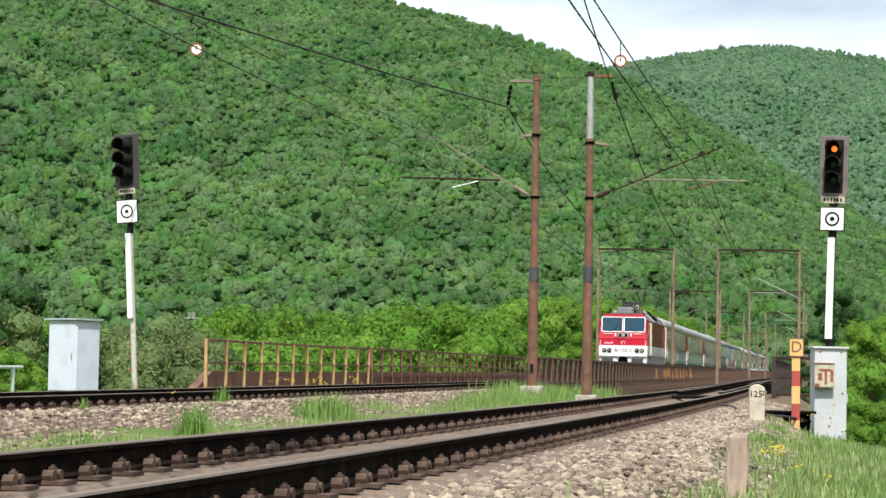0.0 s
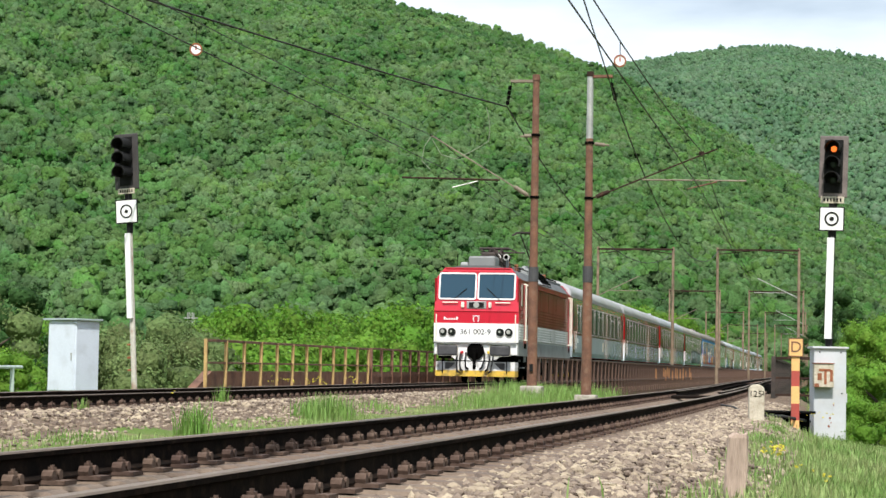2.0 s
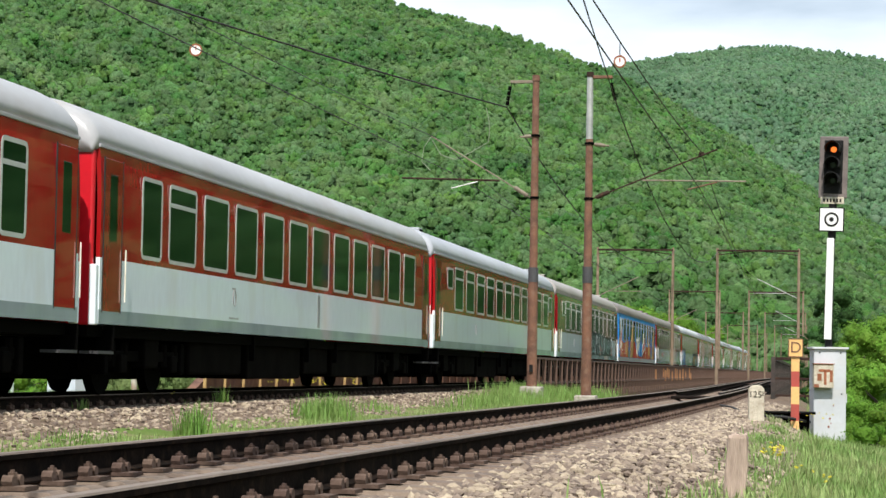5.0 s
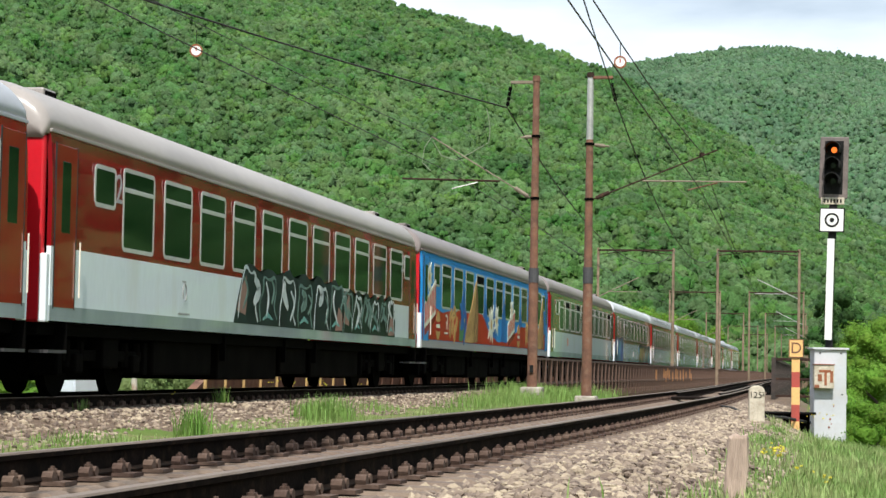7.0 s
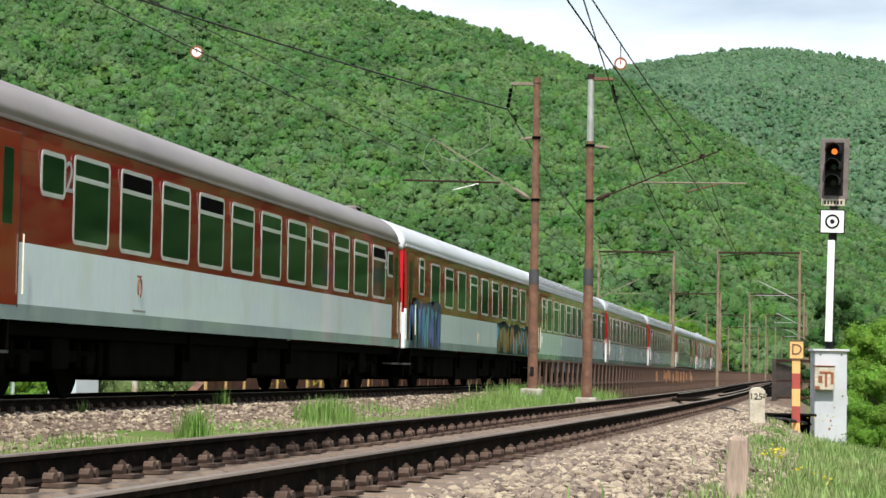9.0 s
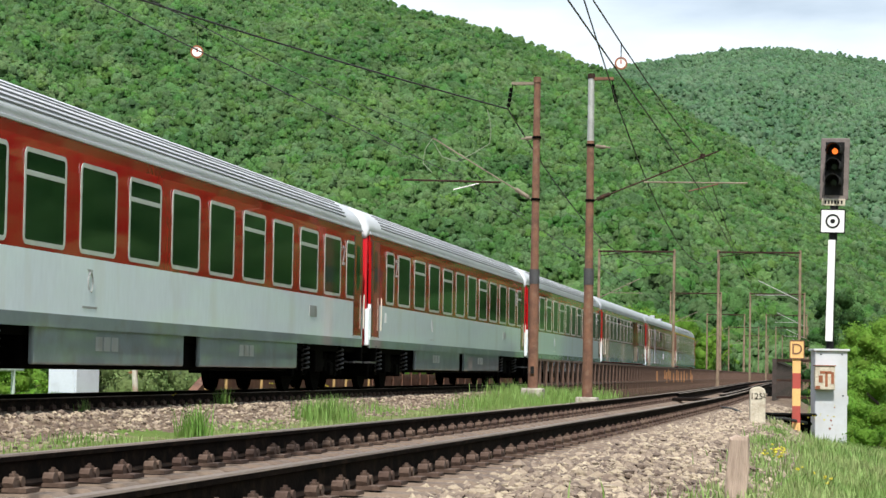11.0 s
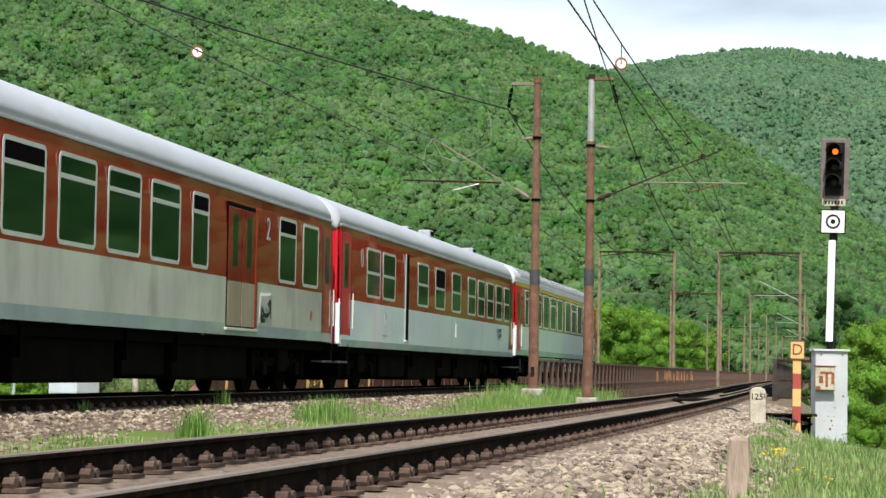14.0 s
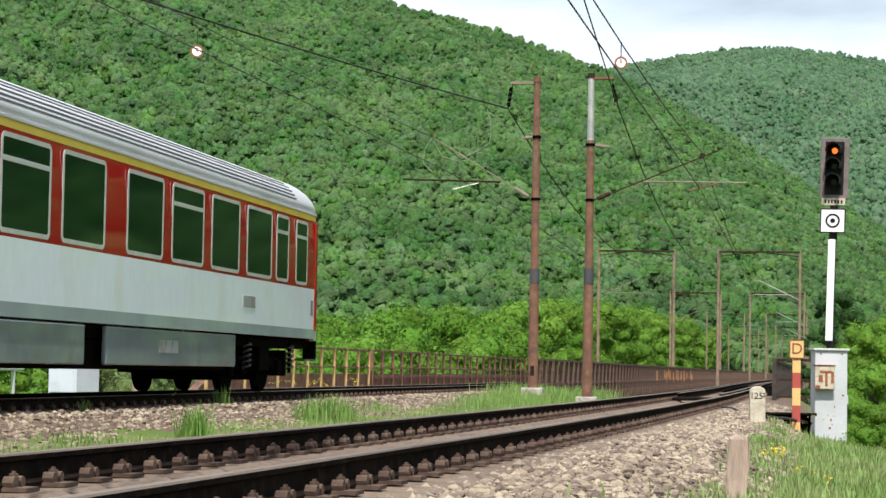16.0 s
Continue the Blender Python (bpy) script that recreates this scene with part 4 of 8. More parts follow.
            part("footstep", boxm(xa + 0.1, xb - 0.1, s * (H - 0.12), s * (H - 0.02), 0.5, 0.54), LOCO_GREY, en)
            for hx in (0.1, 0.38):
                part("step_hanger", boxm(xa + hx, xa + hx + 0.04, s * (H - 0.1), s * (H - 0.06), 0.5, 0.94), UNDER, en)
    # end faces
    for xe, s in ((A, 1), (B, -1)):
        def fx(d):
            return xe + s * d
        def slab(name, z0, z1, d0, d1, material, halfw=(H, H), label="", t=0.08):
            bm = bmesh.new()
            q = [(fx(d0), -halfw[0], z0), (fx(d0), halfw[0], z0), (fx(d1), halfw[1], z1), (fx(d1), -halfw[1], z1)]
            a = [bm.verts.new(v) for v in q]
            b = [bm.verts.new((v[0] + s * t, v[1], v[2])) for v in q]
            bm.faces.new(a)
            bm.faces.new(b[::-1])
            for i in range(4):
                bm.faces.new((a[i], b[i], b[(i + 1) % 4], a[(i + 1) % 4]))
            bmesh.ops.recalc_face_normals(bm, faces=bm.faces)
            return part(name, bm, material, en, label)
        slab("lower_face", 1.36, 2.0, 0.0, 0.0, FACE_WHITE, label="white lower cab face")
        slab("middle_face", 2.0, 2.4, 0.0, 0.0, CAR_RED, label="dark carmine band across the cab face")
        uf = slab("upper_face", 2.4, 3.56, 0.0, 0.21, CAR_RED, (H, H - 0.05), "red cab face around the windscreens")
        slab("brow", 3.56, 3.9, 0.21, 0.28, CAR_RED, (H - 0.05, H - 0.31))
        part("face_seam", boxm(fx(-0.012), fx(0.02), -H, H, 2.39, 2.415), CAR_MAROON, en)
        # cab side cheeks between the face and the side walls
        for sy in (-1, 1):
            bm = bmesh.new()
            prof = [(fx(0.015), 2.0), (fx(0.015), 2.4), (fx(0.235), 3.55), (fx(0.5), 3.55), (fx(0.5), 2.0)]
            ring = [bm.verts.new((x, sy * (H + 0.003 - (0.055 if z > 3 and abs(x - fx(0.235)) < 0.01 else 0)), z)) for x, z in prof]
            ring2 = [bm.verts.new((x, sy * (H - 0.12), z)) for x, z in prof]
            bm.faces.new(ring)
            bm.faces.new(ring2[::-1])
            for i in range(5):
                bm.faces.new((ring[i], ring2[i], ring2[(i + 1) % 5], ring[(i + 1) % 5]))
            bmesh.ops.recalc_face_normals(bm, faces=bm.faces)
            part("cheek", bm, CAR_RED, en)
        slope = math.atan2(0.21, 1.16)
        for yc in (-0.67, 0.67):
            zc = 3.26
            at = Matrix.Translation((fx(0.21 * (zc - 2.4) / 1.16) - s * 0.005, yc, zc)) @ Matrix.Rotation(s * slope, 4, "Y") @ Matrix.Rotation(-s * math.pi / 2, 4, "Z")
            key = "screen"
            if key not in WINDOW_CACHE:
                WINDOW_CACHE[key] = (frame_mesh(1.3, 0.94, 0.09, 0.05, 0.03), pane_mesh(1.22, 0.86, 0.05, 0.01))
            fme, pme = WINDOW_CACHE[key]
            fo = mesh_part("windscreen_frame", fme, FACE_WHITE, en, "white rounded windscreen frame")
            fo.matrix_local = at
            mesh_part("windscreen", pme, PANE_BLUE, fo, "windscreen coloured with reflected sky blue")
            # wiper
            bm = rodm((-0.15 * (1 if yc > 0 else -1), -0.035, -0.5), (0.32 * (1 if yc > 0 else -1), -0.035, -0.08), 0.011, seg=5)
            part("wiper", bm, BLACK, fo)
            bm = bmesh.new()
            x_ = fx(-0.07 + 0.0)
            rod(bm, (x_ + s * 0.06, yc * 1.35 - 0.26, 2.7), (x_ + s * 0.06, yc * 1.35 + 0.26, 2.7), 0.02, seg=6)
            for yy in (-0.3, 0.3):
                rod(bm, (x_ + s * 0.06, yc * 1.35 + yy * 0.8, 2.7), (x_ + s * 0.16, yc * 1.35 + yy * 0.8, 2.7), 0.014, seg=6)
            part("grab_rail", bm, CREAM, en)
        # lamps
        part("top_lamp_panel", boxm(fx(-0.005), fx(0.1), -0.34, 0.34, 2.49, 2.75, 0.03), LOCO_GREY, en)
        part("lamp_recess", boxm(fx(-0.012), fx(0.05), -0.26, 0.26, 2.52, 2.72, 0.02), BLACK, en)
        part("top_lamp", rodm((fx(-0.03), 0, 2.62), (fx(0.05), 0, 2.62), 0.1, seg=16), LENS, en)
        for yy in (-0.47, 0.47):
            part("marker_bracket", boxm(fx(-0.05), fx(0.05), yy - 0.05, yy + 0.05, 2.53, 2.72, 0.02), CREAM, en)
        for sy in (-1, 1):
            for yy, mt in ((0.83, LENS), (1.13, LENS)):
                y_ = sy * (yy if sy > 0 else yy)
                lp = part("headlamp", rodm((fx(-0.05), y_, 1.7), (fx(0.02), y_, 1.7), 0.135, seg=18), BLACK, en, "round headlamp in a dark rim")
                part("lens", rodm((fx(-0.062), y_, 1.7), (fx(-0.04), y_, 1.7), 0.105, seg=18), PANE_DARK, lp)
                # Pale off-centre disc stands for the glint in the dark lens.
                part("lamp_glint", rodm((fx(-0.066), y_ + 0.015, 1.715), (fx(-0.06), y_ + 0.015, 1.715), 0.07 if yy > 1 else 0.04, seg=14), LENS, lp, "pale disc painted as the glint in a headlamp")
            bm = bmesh.new()
            rod(bm, (fx(-0.09), sy * 1.36, 1.45), (fx(-0.09), sy * 1.36, 2.3), 0.02, seg=6)
            for z in (1.47, 2.28):
                rod(bm, (fx(-0.09), sy * 1.36, z), (fx(0.02), sy * 1.36, z), 0.018, seg=6)
            part("corner_rail", bm, CREAM, en)
        # logo ring and name bar on the red band
        bm = bmesh.new()
        for i in range(14):
            a0, a1 = radians(-60 + 300 * i / 14), radians(-60 + 300 * (i + 1) / 14)
            rod(bm, (fx(-0.008), 0.1 * math.cos(a0), 2.15 + 0.1 * math.sin(a0)), (fx(-0.008), 0.1 * math.cos(a1), 2.15 + 0.1 * math.sin(a1)), 0.016, seg=5)
        box(bm, fx(-0.016), fx(0.0), -0.12, 0.12, 2.24, 2.262)
        part("emblem", bm, FACE_WHITE, en)
        for k in range(6):
            y_ = s * (0.66 + 0.085 * k)
            part("name_bar", boxm(fx(-0.006), fx(0.0), y_ - 0.03, y_ + 0.03, 2.11, 2.16 + (0.05 if k in (0, 5) else 0.0), 0.002), FACE_WHITE, en)
        bm = bmesh.new()
        box(bm, fx(0.27) - s * 0.012, fx(0.3), -1.12, 1.12, 3.84, 3.875)
        part("brow_groove", bm, CAR_MAROON, en)
        bm = bmesh.new()
        box(bm, fx(0.24) - s * 0.012, fx(0.3), -1.3, 1.3, 3.745, 3.77)
        part("face_lip", bm, CAR_RED, en)
        fc = bpy.data.curves.new("running_number", "FONT")
        fc.body, fc.size, fc.align_x, fc.align_y, fc.extrude = "361 002-9", 0.26, "CENTER", "CENTER", 0.003
        tmp = bpy.data.objects.new("running_number", fc)
        me = bpy.data.meshes.new_from_object(tmp)
        bpy.data.objects.remove(tmp)
        no = mesh_part("running_number", me, BLACK, en)
        no.matrix_local = Matrix.Translation((fx(-0.004), 0.02, 1.7)) @ Matrix.Rotation(-s * math.pi / 2, 4, "Z") @ Matrix.Rotation(math.pi / 2, 4, "X")
        # buffer beam, buffers, coupling, hoses, plough
        part("buffer_beam", boxm(fx(0.0), fx(0.25), -1.42, 1.42, 0.93, 1.33, 0.03), FACE_WHITE, en, "pale buffer beam")
        part("beam_step", boxm(fx(-0.07), fx(0.02), -1.4, 1.4, 1.315, 1.345), LOCO_GREY, en)
        ap = [(-0.9, 0.94), (0.9, 0.94), (0.72, 0.78), (0.4, 0.7), (-0.4, 0.7), (-0.72, 0.78)]
        bm = bmesh.new()
        a_ = [bm.verts.new((fx(-0.004), y, z)) for y, z in ap]
        b_ = [bm.verts.new((fx(0.06), y, z)) for y, z in ap]
        bm.faces.new(a_)
        bm.faces.new(b_[::-1])
        for i in range(6):
            bm.faces.new((a_[i], b_[i], b_[(i + 1) % 6], a_[(i + 1) % 6]))
        bmesh.ops.recalc_face_normals(bm, faces=bm.faces)
        part("apron", bm, FACE_WHITE, en, "white apron round the coupling")
        part("grab_bar", rodm((fx(-0.14), -1.4, 1.4), (fx(-0.14), 1.4, 1.4), 0.013, seg=6), CREAM, en)
        for sy in (-1, 1):
            bm = bmesh.new()
            rod(bm, (fx(0), sy * 0.9, 1.06), (fx(-0.35), sy * 0.9, 1.06), 0.11, seg=12)
            part("buffer_stock", bm, LOCO_GREY, en)
            part("buffer_head", boxm(fx(-0.47), fx(-0.42), sy * 0.9 - 0.34, sy * 0.9 + 0.34, 0.9, 1.25, 0.05), BUFFER, en, "oblong dark grey buffer head")
            part("buffer_edge", boxm(fx(-0.44), fx(-0.415), sy * 0.9 - 0.355, sy * 0.9 + 0.355, 0.885, 1.265, 0.05), CREAM, en, "cream buffer edge")
            part("air_valve", boxm(fx(-0.14), fx(0.0), sy * 0.42, sy * 0.5, 0.96, 1.06, 0.02), YELLOW_LINE if sy < 0 else COACH_BRIGHT, en, "bright air valve")
            for k in range(3):
                y_ = sy * (0.32 + 0.15 * k + 0.04 * (k % 2))
                low = 0.5 - 0.06 * (k % 3)
                bm = bmesh.new()
                rod(bm, (fx(-0.05), y_, 1.0), (fx(-0.33), y_ - 0.02, 0.76), 0.028, seg=6)
                rod(bm, (fx(-0.33), y_ - 0.02, 0.76), (fx(-0.36), y_ - sy * 0.05, low), 0.028, seg=6)
                rod(bm, (fx(-0.36), y_ - sy * 0.05, low), (fx(-0.31), y_ - sy * 0.12, low - 0.06), 0.036, seg=6)
                part("brake_hose", bm, RUBBER, en)
            bm = bmesh.new()
            rod(bm, (fx(-0.2), sy * 1.1, 0.3), (fx(-0.2), sy * 1.1, 0.9), 0.02, seg=6)
            rod(bm, (fx(-0.2), sy * 1.1, 0.9), (fx(0.05), sy * 1.1, 0.95), 0.02, seg=6)
            part("plough_stay", bm, UNDER, en)
            # Dark block on each half of the plough.
            part("soot_patch", boxm(fx(-0.13), fx(-0.05), sy * 0.62, sy * 1.02, 0.44, 0.66, 0.02), BUFFER, en)
        bm = bmesh.new()
        rod(bm, (fx(-0.05), 0, 1.06), (fx(0.05), 0, 1.06), 0.3, seg=16)
        box(bm, fx(-0.28), fx(0.0), -0.09, 0.09, 0.95, 1.14, 0.03)
        box(bm, fx(-0.3), fx(-0.2), -0.05, 0.05, 0.45, 1.0, 0.02)
        part("draw_hook", bm, UNDER, en)
        bm = bmesh.new()
        q0 = [(fx(-0.28), -0.2), (fx(-0.28), 0.2), (fx(-0.05), 1.35), (fx(0.25), 1.42)]
        ring = [(fx(0.25), -1.42), (fx(-0.05), -1.35), (fx(-0.28), -0.3), (fx(-0.28), 0.3), (fx(-0.05), 1.35), (fx(0.25), 1.42)]
        lo_ = [bm.verts.new((x, y, 0.34)) for x, y in ring]
        hi_ = [bm.verts.new((x + s * 0.08, y, 0.7)) for x, y in ring]
        for i in range(5):
            bm.faces.new((lo_[i], lo_[i + 1], hi_[i + 1], hi_[i]))
        bm.faces.new(hi_)
        bm.faces.new(lo_[::-1])
        bm.faces.new((lo_[0], hi_[0], hi_[-1], lo_[-1]))
        bmesh.ops.recalc_face_normals(bm, faces=bm.faces)
        part("snow_plough", bm, SOOT_WHITE, en, "white snow plough with soot stains")
        # Black slab over the plough, standing for the shaded gap above it.
        bm = bmesh.new()
        bm.faces.new([bm.verts.new((x * 1.0 + s * 0.08, y * 0.99, 0.708)) for x, y in ring])
        ext = bmesh.ops.extrude_face_region(bm, geom=list(bm.faces))
        bmesh.ops.translate(bm, vec=(0, 0, 0.03), verts=[g for g in ext["geom"] if isinstance(g, bmesh.types.BMVert)])
        bmesh.ops.recalc_face_normals(bm, faces=bm.faces)
        part("plough_top", bm, UNDER, en)
        bm = bmesh.new()
        lo_ = [bm.verts.new((x - s * 0.012, y * 1.005, 0.2)) for x, y in ring]
        hi_ = [bm.verts.new((x - s * 0.006, y * 1.005, 0.4)) for x, y in ring]
        for i in range(5):
            bm.faces.new((lo_[i], lo_[i + 1], hi_[i + 1], hi_[i]))
        bm.faces.new(hi_)
        bm.faces.new(lo_[::-1])
        bm.faces.new((lo_[0], hi_[0], hi_[-1], lo_[-1]))
        bmesh.ops.recalc_face_normals(bm, faces=bm.faces)
        part("plough_edge", bm, PLOUGH_YELLOW, en, "yellow lower edge of the plough")
    # roof
    bm = extrude_profile([(H - 0.02, 3.5), (H - 0.34, 3.86), (0.6, 3.98), (-0.6, 3.98), (-(H - 0.34), 3.86), (-(H - 0.02), 3.5)], A + 0.3, B - 0.3)
    part("roof", bm, LOCO_ROOF, en, "blue-grey chamfered roof")
    for xa, xb in ((0.55, 2.3), (B - 2.3, B - 0.55)):
        b = part("roof_box", boxm(xa + 0.3, xb - 0.5, -0.5, 0.44, 3.9, 4.33, 0.06), LOCO_BOX, en, "grey air conditioning box")
        part("fan_cowl", boxm(xa + 0.3, xb - 0.3, 0.45, 0.72, 3.9, 4.12, 0.06), LOCO_GREY, b)
        part("aerial", rodm((xa + 0.5, 0.85, 3.9), (xa + 0.5, 0.85, 4.4), 0.015, seg=5), UNDER, b)
    for y_ in (-0.6, -0.3):
        hn = part("horn", rodm((2.75, y_, 4.4), (3.15, y_, 4.42), 0.112, 0.05, seg=14), INSULATOR, en, "white air horn")
        part("horn_mouth", rodm((2.735, y_, 4.4), (2.76, y_, 4.4), 0.075, seg=14), UNDER, hn)
        part("horn_foot", boxm(2.98, 3.06, y_ - 0.05, y_ + 0.05, 3.9, 4.36, 0.01), LOCO_GREY, hn)
    # slanted louvred roof hatches
    for s in (-1, 1):
        for xa in (6.9, 8.3):
            bm = bmesh.new()
            q = [(xa, s * 1.38, 3.62), (xa + 1.3, s * 1.38, 3.62), (xa + 1.3, s * 0.74, 4.32), (xa, s * 0.74, 4.32)]
            a = [bm.verts.new(v) for v in q]
            b = [bm.verts.new((v[0], v[1] - s * 0.35, v[2] - 0.25)) for v in q]
            bm.faces.new(a)
            bm.faces.new(b[::-1])
            for i in range(4):
                bm.faces.new((a[i], b[i], b[(i + 1) % 4], a[(i + 1) % 4]))
            bmesh.ops.recalc_face_normals(bm, faces=bm.faces)
            hb = part("louvre_hatch", bm, LOCO_ROOF, en, "slanted roof hatch with dark louvres")
            for k in range(7):
                u = 0.12 + 0.76 * k / 6
                y_, z_ = s * (1.38 - 0.64 * u), 3.62 + 0.7 * u
                part("louvre", boxm(xa + 0.12, xa + 1.18, y_ - 0.045, y_ + 0.045, z_ - 0.03, z_ + 0.045), UNDER, hb)
    part("roof_walkway", boxm(5.6, 9.4, -0.75, 0.75, 3.95, 4.2, 0.04), LOCO_ROOF, en)
    for s in (-1, 1):
        # pale sloping cheek in front of the louvres and raised ledge behind them
        bm = bmesh.new()
        q = [(5.4, s * 1.4, 3.58), (6.88, s * 1.4, 3.6), (6.88, s * 0.74, 4.29), (6.4, s * 0.74, 4.29)]
        a = [bm.verts.new(v) for v in q]
        b = [bm.verts.new((v[0], v[1] - s * 0.3, v[2] - 0.2)) for v in q]
        bm.faces.new(a)
        bm.faces.new(b[::-1])
        for i in range(4):
            bm.faces.new((a[i], b[i], b[(i + 1) % 4], a[(i + 1) % 4]))
        bmesh.ops.recalc_face_normals(bm, faces=bm.faces)
        part("hatch_cheek", bm, LOCO_GREY, en, "pale sloping cheek before the louvres")
        for k in range(7):
            x_ = 9.8 + k * 0.7
            part("roof_panel", boxm(x_, x_ + 0.66, s * 0.85, s * 1.12, 3.84, 3.96, 0.03), LOCO_ROOF, en)
    for k in range(5):
        part("roof_bolt_cover", rodm((3.5 + k * 0.42, -1.0, 3.86), (3.5 + k * 0.42, -1.0, 4.0), 0.09, 0.06, seg=10), LOCO_GREY, en)
    # insulators and busbar
    for x_ in np.arange(3.3, 14.2, 0.62):
        if 5.9 < x_ < 10.0:
            continue
        bm = bmesh.new()
        for k in range(3):
            rod(bm, (x_, -0.98, 3.9 + k * 0.055), (x_, -0.98, 3.94 + k * 0.055), 0.075 - 0.008 * k, seg=10)
        part("insulator", bm, UNDER_BROWN, en)
    for x_, y_ in ((3.6, -0.55), (4.6, -0.2), (5.3, -0.6), (10.8, -0.5), (12.0, -0.3), (13.3, -0.6)):
        bm = bmesh.new()
        for k in range(5):
            rod(bm, (x_, y_, 3.95 + k * 0.07), (x_, y_, 3.99 + k * 0.07), 0.085, 0.055, seg=10)
        part("post_insulator", bm, RUST_BRIGHT, en, "rust-red ribbed insulator")
    for x_, w_ in ((3.9, 0.5), (4.9, 0.36), (11.4, 0.6), (12.7, 0.4)):
        part("roof_apparatus", boxm(x_ - w_ / 2, x_ + w_ / 2, 0.05, 0.6, 3.93, 4.25, 0.05), LOCO_GREY, en)
    part("busbar", rodm((3.2, -0.6, 4.2), (13.8, -0.6, 4.2), 0.018, seg=6), UNDER, en)
    # pantographs: the front one folded, the rear one raised to the wire
    def panto(name, x, up, label):
        bm = bmesh.new()
        for y_ in (-0.45, 0.45):
            box(bm, x - 0.8, x + 0.8, y_ - 0.03, y_ + 0.03, 4.1, 4.16)
            for k in (-0.6, 0.6):
                rod(bm, (x + k, y_, 3.92), (x + k, y_, 4.1), 0.06, seg=8)
        pg = part(name, bm, PANTO, en, label)
        h = 1.7 if up else 0.3
        kz = 4.15 + h * 0.48
        bm = bmesh.new()
        rod(bm, (x - 0.5, 0, 4.16), (x + 0.95, 0, kz), 0.045, 0.035, seg=6)
        rod(bm, (x - 0.15, 0.12, 4.16), (x + 0.9, 0.12, kz - 0.06), 0.02, seg=6)
        part("lower_arm", bm, PANTO, pg)
        bm = bmesh.new()
        for y_ in (-0.3, 0.3):
            rod(bm, (x + 0.95, y_ * 0.3, kz), (x - 0.45, y_, 4.15 + h), 0.025, seg=6)
        part("upper_arm", bm, PANTO, pg)
        bm = bmesh.new()
        for xx in (-0.62, -0.28):
            rod(bm, (x + xx, -0.42, 4.22 + h), (x + xx, 0.42, 4.22 + h), 0.028, seg=6)
            for sy in (-1, 1):
                rod(bm, (x + xx, sy * 0.42, 4.22 + h), (x + xx, sy * 0.64, 4.1 + h), 0.02, seg=6)
        rod(bm, (x - 0.62, 0.3, 4.2 + h), (x - 0.28, 0.3, 4.2 + h), 0.02, seg=6)
        rod(bm, (x - 0.62, -0.3, 4.2 + h), (x - 0.28, -0.3, 4.2 + h), 0.02, seg=6)
        part("collector_head", bm, PANTO, pg)
    bm = bmesh.new()
    for k in range(9):
        rod(bm, (3.1 + k * 0.32, -0.5 + 0.12 * (k % 3), 4.0), (3.25 + k * 0.3, -0.3 + 0.1 * (k % 2), 4.5 + 0.06 * (k % 3)), 0.035, seg=6)
    rod(bm, (3.0, -0.35, 4.5), (5.8, -0.3, 4.55), 0.03, seg=6)
    rod(bm, (3.0, 0.35, 4.55), (5.8, 0.3, 4.6), 0.03, seg=6)
    box(bm, 2.3, 3.2, -0.3, 0.22, 4.0, 4.56, 0.06)
    for k in range(7):
        rod(bm, (2.4 + k * 0.2, -0.5 + k * 0.05, 4.2), (2.3 + k * 0.3, -0.2 + 0.12 * (k % 3), 4.68), 0.04, seg=6)
    for y_ in (-0.5, -0.1, 0.2):
        rod(bm, (2.3, y_, 4.62), (4.8, y_ * 0.7, 4.4), 0.04, seg=6)
    for x_ in (2.35, 2.7):
        rod(bm, (x_, -0.75, 4.68), (x_, 0.3, 4.68), 0.04, seg=6)
        rod(bm, (x_, -0.75, 4.68), (x_, -1.0, 4.58), 0.025, seg=6)
    rod(bm, (5.3, -0.9, 4.7), (5.3, 0.6, 4.7), 0.03, seg=6)
    box(bm, 3.2, 5.2, -0.35, 0.1, 4.1, 4.4, 0.04)
    part("roof_gear", bm, PANTO, en, "dark folded rods and insulators")
    panto("pantograph", 4.3, False, "folded dark steel pantograph")
    panto("pantograph", 13.2, True, "raised dark steel pantograph")
    bm = bmesh.new()
    for x_ in (4.6, 5.2):
        rod(bm, (x_, 0.3, 3.95), (x_, 0.3, 4.42), 0.06, seg=8)
    rod(bm, (4.6, 0.3, 4.42), (5.2, 0.3, 4.42), 0.04, seg=6)
    part("main_switch", bm, RUST_BRIGHT, en, "rust-red roof insulators and switch")
    for x in (3.9, B - 3.9):
        bogie(en, x, 3.2, "dark two-axle bogie")
    for xa, xb in ((5.9, 9.6),):
        part("equipment_box", boxm(xa, xb, -1.2, 1.2, 0.35, 0.85, 0.05), UNDER, en)
    for x_ in (2.0, 6.2, 9.3, 13.4):
        part("sand_box", boxm(x_ - 0.14, x_ + 0.14, -1.43, -1.2, 0.72, 1.02, 0.03), LOCO_GREY, en)
        part("damper", rodm((x_, -1.4, 0.75), (x_, -1.4, 1.1), 0.03, seg=6), LOCO_GREY, en)
    return en


engine = build_engine()
DOORS = lambda L, col: ((0.95, 0.8, col), (L - 0.95, 0.8, col))
STD = dict(w=1.05, h=1.0)


